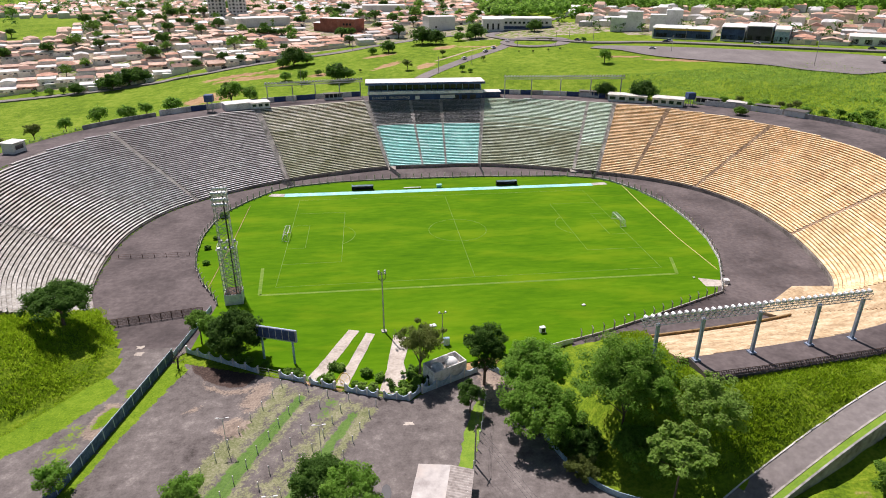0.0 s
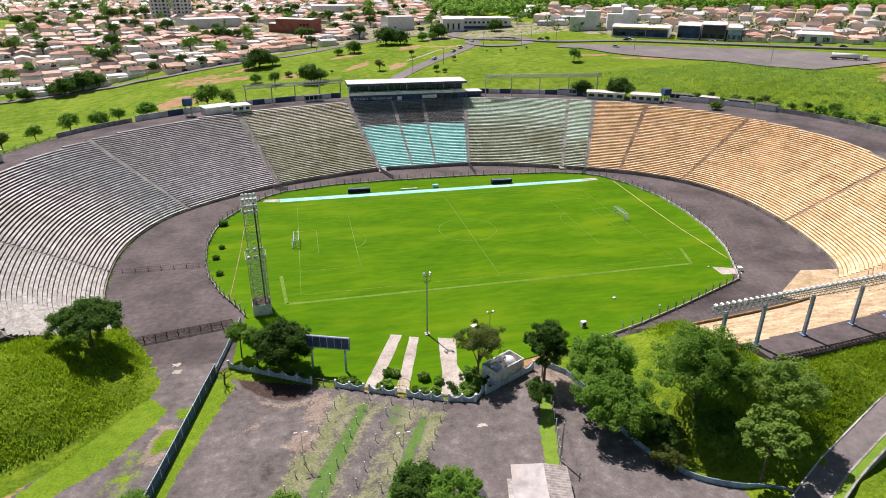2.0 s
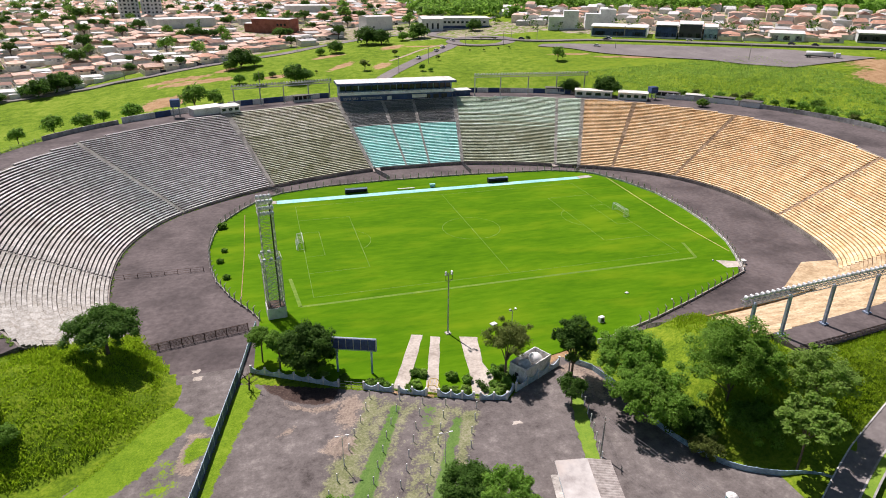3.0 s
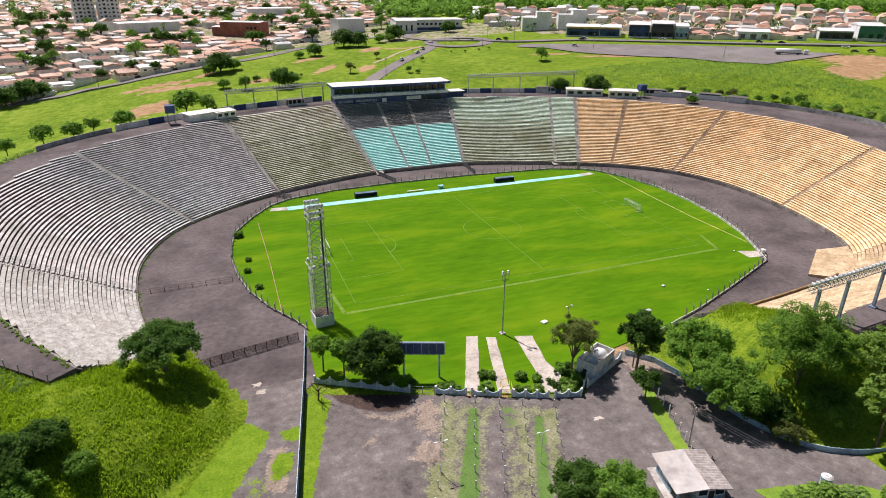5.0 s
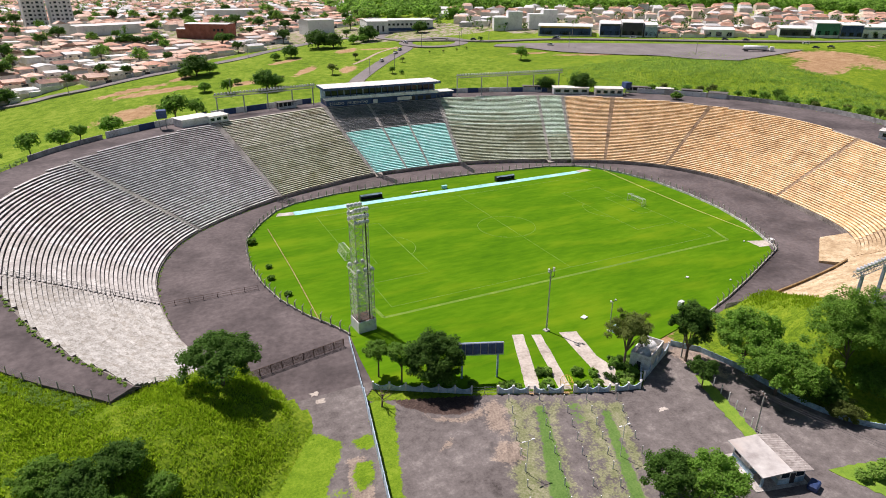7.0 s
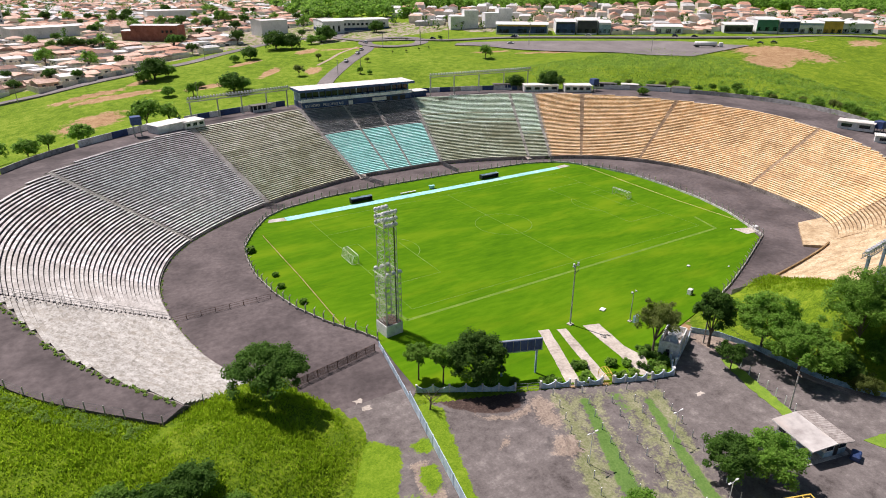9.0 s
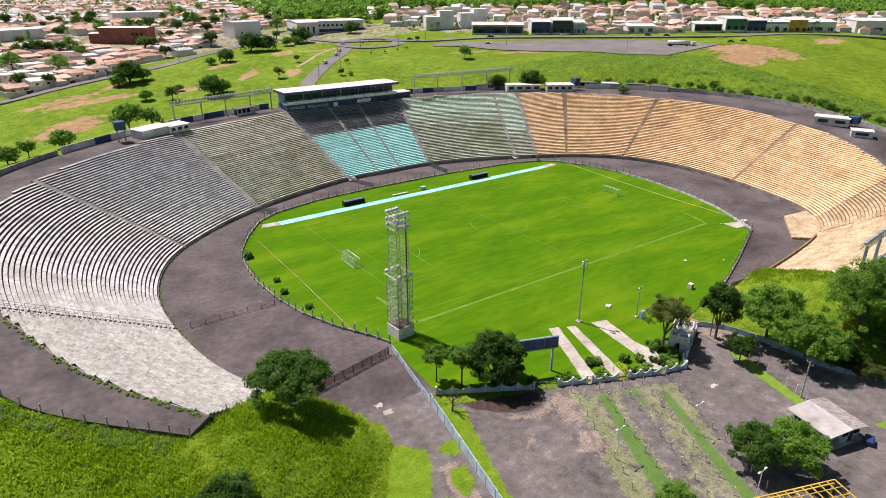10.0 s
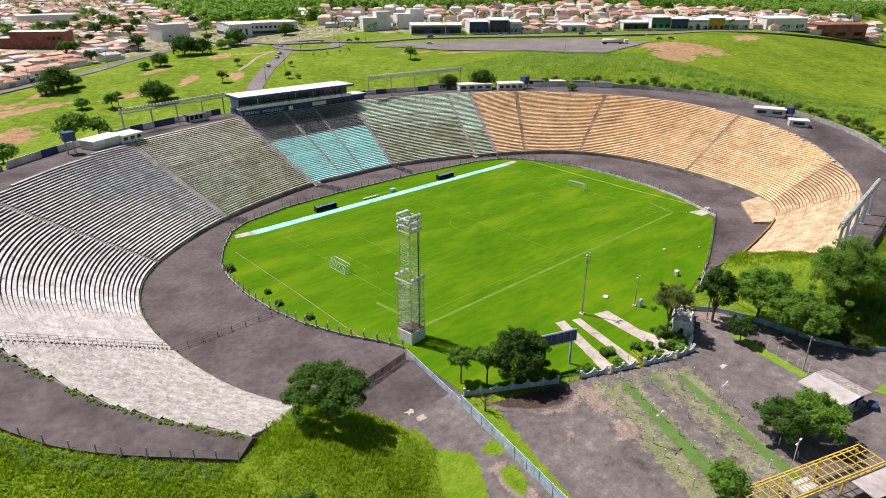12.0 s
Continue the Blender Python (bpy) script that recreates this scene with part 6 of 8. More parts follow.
def guard_house():
    thing = empty("guard_house", pose(-17.8, -109.9, 0.02, 0, 0, -14))
    tagged(thing, "white and blue guard house with a shallow weathered roof", "guard house")
    for c, w, d in (((1.55, 0), 4.5, 7.0), ((-2.2, 1.5), 3.0, 4.0)):
        part("wall", box(bmesh.new(), (c[0], c[1], 2.0), (w, d, 1.9)), M["white_paint"], thing)
        part("plinth", box(bmesh.new(), (c[0], c[1], 0.55), (w + 0.06, d + 0.06, 1.1)), M["light_blue_paint"], thing, "pale blue lower wall")
    part("column", box(bmesh.new(), (-3.55, -3.35, 1.45), (0.3, 0.3, 2.9)), M["light_blue_paint"], thing)
    part("porch_wall", box(bmesh.new(), (-3.6, -1.0, 0.5), (0.15, 1.0, 1.0)), M["light_blue_paint"], thing)
    for x0, x1, z0, z1, mat, lab in ((-4.45, 0.7, 2.95, 3.35, M["guard_roof"], "smooth pale roof slope"), (0.7, 4.45, 3.35, 2.85, M["tile_roof"], "grey tiled roof slope")):
        bm = bmesh.new()
        n = 1 if x0 < 0 else 32
        rows = []
        for k in range(n + 1):
            yy, dz = -4.3 + 8.6 * k / n, 0.07 * (k % 2) if n > 1 else 0.0
            rows.append([bm.verts.new(q) for q in ((x0, yy, z0 - 0.14), (x0, yy, z0 + dz), (x1, yy, z1 + dz), (x1, yy, z1 - 0.14))])
        for u, v in zip(rows, rows[1:]):
            for i in range(4):
                bm.faces.new((u[i], u[(i + 1) % 4], v[(i + 1) % 4], v[i]))
        bm.faces.new(rows[0][::-1]), bm.faces.new(rows[-1])
        bmesh.ops.recalc_face_normals(bm, faces=bm.faces)
        part("roof", bm, mat, thing, lab)
    part("fascia", box(bmesh.new(), (-4.4, 0, 2.85), (0.12, 8.5, 0.2)), M["white_paint"], thing)
    for x in (0.3, 2.9):
        part("window", box(bmesh.new(), (x, -3.52, 1.85), (1.3, 0.1, 0.9)), M["glass"], thing)
    part("door", box(bmesh.new(), (1.65, -3.54, 1.05), (0.85, 0.1, 2.1)), M["dark"], thing)
    part("window", box(bmesh.new(), (-3.72, 2.4, 1.9), (0.1, 1.4, 0.9)), M["glass"], thing)
    part("porch_slab", box(bmesh.new(), (-0.3, 0, 0.06), (9.2, 8.4, 0.14)), M["concrete"], thing)


M["tile_roof"] = material("tile_roof", (0.36, 0.32, 0.29), (0.2, 0.17, 0.15), (0.5, 0.46, 0.42), 0.4, 1.5, 0.85, 0.3)
M["guard_roof"] = material("guard_roof", (0.46, 0.43, 0.4), (0.3, 0.27, 0.25), (0.58, 0.56, 0.52), 0.3, 1.0, 0.7, 0.1, stretch=(0.7, 0.6, 1), stain=(0.4, 0.31, 0.25), stain_scale=0.25, stain_amount=0.5)
guard_house()
bm = box(bmesh.new(), (-14.8, -115.9, 0.6), (2.2, 1.5, 1.1), 20, bevel=0.2)
tagged(finish("covered_stack", bm, M["blue_paint"]), "low stack under a blue tarpaulin by the guard house", "stack")
thing = empty("water_barrel", pose(2.0, -117.6, 0.05))
tagged(thing, "blue round water tank with a white lid beside the road", "water tank")
part("body", beam(bmesh.new(), (0, 0, 0), (0, 0, 1.9), 0.85, 16), M["light_blue_paint"], thing)
part("lid", beam(bmesh.new(), (0, 0, 1.9), (0, 0, 2.15), 0.9, 16, 0.6), M["white_paint"], thing, "white domed lid")


# ---- yellow entrance canopy ----
def canopy():
    thing = empty("entrance_canopy", pose(-45.5, -115.6, 0, 0, 0, -20))
    tagged(thing, "yellow steel frame canopy over the outer gate", "canopy")
    L, D, z = 25.5, 4.2, 3.5
    for y in (-D / 2, D / 2):
        for zz in (z, z - 0.7):
            part("main_beam", box(bmesh.new(), (0, y, zz), (L, 0.18, 0.18)), M["yellow_steel"], thing)
    for k in range(18):
        x = -L / 2 + L * k / 17
        part("cross_bar", box(bmesh.new(), (x, 0, z), (0.14, D, 0.14)), M["yellow_steel"], thing)
    for y in (-0.7, 0.7):
        part("purlin", box(bmesh.new(), (0, y, z + 0.02), (L, 0.1, 0.1)), M["yellow_steel"], thing)
    for x in (-L / 2, -4, 4, L / 2):
        for y in (-D / 2, D / 2):
            part("leg", box(bmesh.new(), (x, y, (z - 0.7) / 2), (0.25, 0.25, z - 0.7)), M["yellow_steel"], thing)
    part("white_box", box(bmesh.new(), (-1.5, -0.2, 1.2), (3.0, 2.4, 2.4)), M["white_paint"], thing, "small white booth")
    part("low_roof", box(bmesh.new(), (9.5, -4.2, 2.7), (9, 4.4, 0.2)), M["guard_roof"], thing)
    for x, y in ((5.3, -6.1), (13.6, -6.1)):
        part("leg", box(bmesh.new(), (x, y, 1.3), (0.25, 0.25, 2.6)), M["white_paint"], thing)


canopy()

# manhole and stains in the yard
bm = bmesh.new()
bmesh.ops.create_cone(bm, cap_ends=True, segments=16, radius1=0.8, radius2=0.8, depth=0.05, matrix=Matrix.Translation((-26.4, -107.2, 0.045)) @ Matrix.Diagonal((1, 2.2, 1, 1)))
tagged(finish("manhole_cover", bm, M["dark"]), "dark oval pit cover in the asphalt", "manhole cover")
for x, y in ((-21.8, -91.2), (-77.6, -62.3), (-78.2, -59.5)):
    pts = ragged([(x - 0.9, y - 0.5), (x + 0.8, y - 0.6), (x + 1.0, y + 0.5), (x - 0.7, y + 0.6)], 0.35, 0.5, int(abs(x)))
    sheet("pale_patch", pts, 0.0, 0.05, M["pale_concrete"], "small pale worn patch on the asphalt", "patch")


# ---- side road on the south-east ----
def road_band(name, pts, width, mat, lift, label, category, thick=0.6, n=6, shift=0.0, bed=None):
    p = spline(pts, n)
    t = np.gradient(p, axis=0)
    s = np.stack([-t[:, 1], t[:, 0]], 1)
    s /= np.linalg.norm(s, axis=1)[:, None]
    a, b = p[:, :2] + s * (shift + width / 2), p[:, :2] + s * (shift - width / 2)
    c = (a + b) / 2
    z = np.maximum(np.maximum(land(a[:, 0], a[:, 1]), land(b[:, 0], b[:, 1])), land(c[:, 0], c[:, 1])) + lift
    if bed:
        a0, b0 = p[:, :2] + s * bed / 2, p[:, :2] - s * bed / 2
        z = np.maximum(land(a0[:, 0], a0[:, 1]), land(b0[:, 0], b0[:, 1])) + lift
    verts, faces = [], []
    for k in range(len(p)):
        verts += [(*a[k], z[k] - thick), (*a[k], z[k]), (*b[k], z[k]), (*b[k], z[k] - thick)]
        if k:
            i, j = 4 * k - 4, 4 * k
            faces += [(i, i + 1, j + 1, j), (i + 1, i + 2, j + 2, j + 1), (i + 2, i + 3, j + 3, j + 2)]
    return tagged(raw(name, verts, faces, mat), label, category, kind="structure")


side = [(8, -128), (18, -122), (26, -117.6), (32, -114.9), (48.5, -109.1), (61, -104.8), (90, -95), (140, -76)]
road_band("side_road", side, 3.9, M["road_asphalt"], 0.3, "grey asphalt side road climbing along the bank", "road", 1.2)
road_band("road_kerb", side, 0.22, M["kerb"], 0.44, "pale kerb of the side road", "kerb", 1.2, shift=2.05, bed=3.9)
road_band("road_kerb", side, 0.3, M["dirty_kerb"], 0.42, "weathered kerb of the side road", "kerb", 1.2, shift=-2.05, bed=3.9)
road_band("road_verge", side, 1.3, M["verge"], 0.34, "strip of grass beside the side road", "grass verge", 3.5, shift=-2.8, bed=3.9)
road_band("outer_road_wall", side, 0.3, M["block_wall"], 0.9, "grey block wall below the side road", "wall", 5.0, shift=-3.6, bed=3.9)


# ---- trees ----
def leaf_cloud(rng, clumps, per, size, spread, up=1.05):
    """Small folded leaves round clump centres; clumps: rows of x, y, z, radius."""
    c = np.repeat(clumps, per, axis=0)
    n = len(c)
    d = rng.normal(size=(n, 3))
    d /= np.linalg.norm(d, axis=1)[:, None]
    r = rng.random(n) ** 0.45
    pos = c[:, :3] + d * (c[:, 3] * r)[:, None] * np.array(spread)
    nrm = d * 0.8 + rng.normal(size=(n, 3)) * 0.55 + np.array((0, 0, up))
    nrm /= np.linalg.norm(nrm, axis=1)[:, None]
    t = np.cross(nrm, rng.normal(size=(n, 3)))
    t /= np.linalg.norm(t, axis=1)[:, None]
    b = np.cross(nrm, t)
    s = size * (0.6 + 0.8 * rng.random(n))[:, None]
    v = np.stack([pos - t * s, pos - b * s * 0.55 + nrm * s * 0.18, pos + t * s, pos + b * s * 0.55 + nrm * s * 0.18], 1).reshape(-1, 3)
    f = np.arange(n * 4).reshape(-1, 4)
    return v, f


def crown_clumps(rng, n, rx, ry, rz, z, radius, hollow=0.55, flat=0.0, droop=0.0, low=-0.35):
    d = rng.normal(size=(n, 3))
    d /= np.linalg.norm(d, axis=1)[:, None]
    d[:, 2] = np.where(d[:, 2] < low, -d[:, 2] * 0.6, d[:, 2])
    r = hollow + (1 - hollow) * rng.random(n)
    p = d * r[:, None] * np.array((rx, ry, rz)) * (0.85 + 0.3 * rng.random(n))[:, None]
    p[:, 2] = p[:, 2] * (1 - flat) + z - droop * (p[:, 0] ** 2 + p[:, 1] ** 2) / (rx * rx)
    return np.c_[p, radius * (0.65 + 0.7 * rng.random(n))]


def make_tree(name, seed, leaf, height, rx, rz, trunk_h, label, n=60, per=45, size=0.34, radius=1.3, ry=None, flat=0.0, trunk_r=0.3, droop=0.0, hollow=0.5, spread=(1, 1, 0.8), low=-0.35):
    rng = np.random.default_rng(seed)
    thing = empty(name)
    tagged(thing, label, "tree")
    zc = height - rz
    clumps = crown_clumps(rng, n, rx, ry or rx, rz, zc, radius, hollow, flat, droop, low)
    v, f = leaf_cloud(rng, clumps, per, size, spread)
    bm = bmesh.new()
    beam(bm, (0, 0, -0.6), (0.15, 0.1, trunk_h), trunk_r, 8, trunk_r * 0.7)
    for k in rng.choice(len(clumps), min(len(clumps), 11), replace=False):
        c = clumps[k, :3]
        m = Vector((c[0] * 0.4, c[1] * 0.4, trunk_h + (c[2] - trunk_h) * 0.5))
        beam(bm, (0.15, 0.1, trunk_h - 0.3), m, trunk_r * 0.5, 6, trunk_r * 0.3)
        beam(bm, m, Vector(c), trunk_r * 0.3, 5, trunk_r * 0.1)
    part("trunk", bm, M["bark"], thing, "rough brown trunk with limbs")
    raw("crown", v, f.tolist(), M[leaf], thing)
    return thing


def place(ob, x, y, s=1.0, rz=0.0, z=None, sz=None, label=None, group=None):
    m = pose(x, y, land_at(x, y) if z is None else z, 0, 0, rz) @ Matrix.Diagonal((s, s, sz or s, 1))
    c = copy_thing(ob, m)
    if label:
        c["label"] = label
    if group:
        c["group"] = group
    return c


def put(ob, x, y, rz=0.0, z=None):
    ob.matrix_basis = pose(x, y, land_at(x, y) if z is None else z, 0, 0, rz)
    return ob


# the trees round the yard, each of its own shape
put(make_tree("tree", 11, "leaf_dark", 10.2, 6.6, 3.0, 3.4, "broad flat-topped dark green tree on the grass bank", 129, 153, 0.24, 1.19, flat=0.15, trunk_r=0.38, droop=1.4), -93.6, -57.2)
put(make_tree("tree", 12, "leaf_dark", 10.6, 5.0, 5.0, 2.0, "dense round dark green tree beside the scoreboard", 165, 153, 0.24, 1.08, trunk_r=0.4, hollow=0.75), -56.2, -66.3, z=0.05)
put(make_tree("tree", 13, "leaf", 8.6, 2.7, 2.4, 3.6, "slim dark green tree with a bare trunk", 61, 102, 0.20, 0.76, trunk_r=0.2), -61.8, -63.2, z=0.05)
put(make_tree("tree", 14, "leaf", 8.0, 2.4, 2.2, 3.8, "slim dark green tree with a bare trunk", 51, 102, 0.20, 0.71, trunk_r=0.18), -65.2, -59.5, z=0.05)
put(make_tree("tree", 15, "leaf_olive", 12.4, 5.0, 4.6, 3.2, "olive green tree with thin foliage beside the paths", 84, 106, 0.20, 0.92, trunk_r=0.3, hollow=0.35), -18.6, -77.0, z=0.05)
put(make_tree("tree", 16, "leaf_dark", 13.4, 4.0, 5.0, 3.2, "tall dark green tree beside the road", 106, 121, 0.23, 1.00, trunk_r=0.33, hollow=0.4), -6.2, -81.4, z=0.05)
put(make_tree("tree", 17, "leaf", 12.4, 6.4, 4.6, 3.0, "broad green tree over the shaded road", 137, 140, 0.24, 1.19, trunk_r=0.36), 2.2, -88.0)
put(make_tree("tree", 18, "leaf", 11.2, 6.8, 4.8, 2.4, "broad bright green tree over the retaining wall", 137, 140, 0.24, 1.16, trunk_r=0.36), 0.4, -97.2)
put(make_tree("bamboo_clump", 19, "leaf", 17.4, 9.4, 8.4, 2.0, "tall feathery green bamboo clump on the bank", 205, 191, 0.20, 1.19, ry=8.0, trunk_r=0.22, droop=3.5, hollow=0.3, spread=(1.2, 1.2, 0.8)), 14.2, -100.6)
put(make_tree("tree", 20, "leaf_bright", 13.6, 4.8, 3.8, 6.0, "pale green tree with large leaf clusters by the road", 68, 66, 0.35, 0.80, trunk_r=0.2, hollow=0.6), 17.2, -114.6)
put(make_tree("tree", 21, "leaf_bright", 11.6, 5.2, 4.6, 3.4, "green tree at the foot of the bank", 95, 106, 0.24, 1.08, trunk_r=0.28), 25.0, -108.2)
put(make_tree("tree", 22, "leaf_dark", 7.6, 4.2, 3.4, 1.8, "dense dark green tree in the yard", 102, 129, 0.20, 1.00, trunk_r=0.25, hollow=0.6), -36.6, -107.6, z=0.05)
put(make_tree("tree", 23, "leaf", 8.6, 4.4, 3.8, 1.8, "dense green tree in the yard", 102, 129, 0.20, 1.00, trunk_r=0.25, hollow=0.6), -32.0, -111.4, z=0.05)
put(make_tree("tree", 24, "leaf", 6.4, 2.9, 2.7, 1.4, "small round green tree in the planting bed", 68, 106, 0.19, 0.76, trunk_r=0.18), -56.4, -107.4, z=0.05)
put(make_tree("tree", 25, "leaf_dark", 6.2, 2.7, 2.2, 2.0, "small dark green tree on the grass island", 49, 91, 0.19, 0.68, trunk_r=0.15), -10.4, -89.6, z=0.1)
put(make_tree("tree", 26, "leaf", 5.6, 2.6, 2.2, 1.8, "small green tree beside the lane wall", 49, 91, 0.19, 0.71, trunk_r=0.15), -77.6, -101.5, z=0.0)
for seed, leaf, x, y, h, r in ((27, "leaf_dark", -114.5, -77.5, 5.2, 4.6), (71, "leaf_dark", -109.2, -75.0, 4.0, 3.4), (72, "leaf", -119.6, -74.0, 3.6, 3.6), (73, "leaf", -112.0, -81.5, 3.8, 3.2), (74, "leaf", -105.0, -79.5, 2.4, 2.2), (75, "leaf_bright", -122.5, -80.0, 3.0, 2.8)):
    put(make_tree("shrub", seed, leaf, h, r, h * 0.55, 0.4, "loose dark green shrubs on the lower bank", int(26 * r), 90, 0.2, 0.85, trunk_r=0.14, hollow=0.3), x, y)
put(make_tree("shrub", 31, "leaf", 5.0, 4.6, 2.8, 0.5, "dense dark shrubs under the bamboo", 123, 129, 0.24, 1.12, trunk_r=0.2), 15.5, -106.8)
put(make_tree("shrub", 32, "leaf_dark", 5.0, 4.2, 2.8, 0.5, "dense dark shrubs behind the retaining wall", 82, 129, 0.22, 0.96, trunk_r=0.15), 6.5, -102.0)
put(make_tree("shrub", 33, "leaf_olive", 4.0, 2.6, 2.2, 0.4, "dry pale shrub on the earth bank", 49, 112, 0.17, 0.71, trunk_r=0.1), 5.2, -107.5)
put(make_tree("tree", 28, "leaf", 5.6, 4.0, 2.8, 1.8, "small tree beyond the side road wall", 62, 102, 0.22, 0.80, trunk_r=0.15), 48, -122)
put(make_tree("shrub", 29, "leaf_bright", 2.6, 2.0, 1.5, 0.2, "bright yellow-green shrub beyond the road wall", 40, 102, 0.17, 0.55, trunk_r=0.1), 36.5, -122.5)


def dead_tree(x, y):
    rng = np.random.default_rng(5)
    thing = empty("dead_tree", pose(x, y, 0.02))
    tagged(thing, "bare leafless grey-brown tree beside the wall", "tree")
    part("trunk", beam(bmesh.new(), (0, 0, -0.3), (0.3, 0.2, 2.6), 0.2, 7, 0.13), M["bark"], thing)
    for k in range(9):
        a = rng.uniform(0, 6.28)
        p = Vector((0.3 * k / 9, 0.2 * k / 9, 1.2 + 1.4 * k / 9))
        q = p + Vector((math.cos(a) * rng.uniform(0.9, 1.9), math.sin(a) * rng.uniform(0.9, 1.9), rng.uniform(0.5, 1.8)))
        bm = beam(bmesh.new(), p, q, 0.08, 5, 0.04)
        for j in range(3):
            e = q + Vector((rng.uniform(-0.8, 0.8), rng.uniform(-0.8, 0.8), rng.uniform(0, 0.8)))
            beam(bm, p.lerp(q, 0.5 + 0.25 * j), e, 0.035, 4, 0.015)
        part("branch", bm, M["bark"], thing)


dead_tree(-67.9, -68.6)


def bush(seed, rx, rz, leaf, n=26, per=40):
    rng = np.random.default_rng(seed)
    clumps = crown_clumps(rng, n, rx, rx, rz, rz * 0.75, rx * 0.42, 0.5)
    clumps[:, 2] = np.maximum(clumps[:, 2], 0.15)
    v, f = leaf_cloud(rng, clumps, per, 0.2, (1, 1, 0.8))
    ob = raw("bush", v, f.tolist(), M[leaf])
    return tagged(ob, "small rounded clipped green bush by the entrance", "bush", group="bushes round the entrance")


b1, b2 = bush(41, 0.75, 0.65, "leaf_bright"), bush(42, 0.85, 0.7, "leaf")
bush_spots = [(-50, -70.2), (-53.5, -68.2), (-56.2, -67), (-45.2, -73), (-43.6, -73.8), (-42.2, -74.4), (-38, -77), (-36.6, -76.2), (-35.8, -72.2), (-34.6, -73), (-31.6, -78.8), (-30.2, -79.8), (-29.2, -75.6), (-28, -80.4), (-26.6, -77.2), (-22.8, -82.8), (-22.2, -80), (-21.4, -81.6), (-20.4, -76), (-18.8, -78.2), (-19.6, -80.4), (-17.4, -77)]
for k, (x, y) in enumerate(bush_spots):
    src = b1 if k % 2 else b2
    if k < 2:
        src.matrix_basis = pose(x, y, 0.05)
    else:
        place(src, x, y, random.uniform(0.75, 1.25), random.uniform(0, 360), 0.05)
for x, y, s in ((-76, 19.6, 1.5), (-74.7, 0.6, 0.9), (-75.6, -6.8, 1.0), (-73.6, -17.6, 1.0), (74.5, 28, 0.5)):
    place(b2, x, y, s, 40 * s, 0.05, label="small dark round bush in the grass behind the goal", group="bushes behind the goals")
for x, y, s in ((9, -123, 1.4), (4, -121.4, 1.8), (-0.5, -119.2, 2.0), (-3.4, -118.6, 1.6), (1.8, -120.4, 1.7), (-6, -118, 1.3)):
    place(b1, x, y, s, 70 * s, 0.05, label="low green bush on the road island", group="bushes on the island")


def hedge(a, b, w, h, seed):
    rng = np.random.default_rng(seed)
    a, b = np.array(a, float), np.array(b, float)
    n = int(np.linalg.norm(b - a) / 0.35)
    t = rng.random(n * 2)
    p = a + (b - a) * t[:, None] + rng.normal(size=(n * 2, 2)) * w * 0.25
    clumps = np.c_[p, rng.uniform(0.3, h - 0.25, n * 2), np.full(n * 2, 0.45)]
    v, f = leaf_cloud(rng, clumps, 46, 0.17, (1, 1, 0.9))
    return tagged(raw("hedge", v, f.tolist(), M["leaf_dark"]), "clipped dark green hedge beside the path", "hedge", group="hedges at the entrance")


hedge((-37.0, -72.4), (-34.2, -73.4), 1.0, 1.3, 1)
hedge((-25.0, -78.8), (-23.6, -82.0), 1.0, 1.4, 2)
hedge((-21.6, -76.6), (-17.6, -79.6), 1.1, 1.5, 3)
hedge((-20.6, -74.2), (-16.4, -76.8), 1.1, 1.5, 4)

# trees of the park and along the outer walls
GROVE = [
    make_tree("park_tree", 51, "leaf_dark", 7.8, 5.2, 3.5, 1.4, "round dark green park tree on the grass", 75, 34, 0.5, 1.7, trunk_r=0.35, low=-0.75),
    make_tree("park_tree", 52, "leaf", 7.6, 4.6, 3.4, 1.5, "round green park tree on the grass", 70, 34, 0.5, 1.55, trunk_r=0.32, low=-0.75),
    make_tree("park_tree", 53, "leaf", 7.4, 3.9, 3.1, 2.0, "open green park tree with a bare trunk", 48, 30, 0.45, 1.35, trunk_r=0.25, hollow=0.35, low=-0.6),
    make_tree("park_tree", 54, "leaf_olive", 7.0, 3.2, 2.8, 2.0, "thin olive green park tree", 36, 24, 0.45, 1.2, trunk_r=0.22, hollow=0.3, low=-0.5),
]
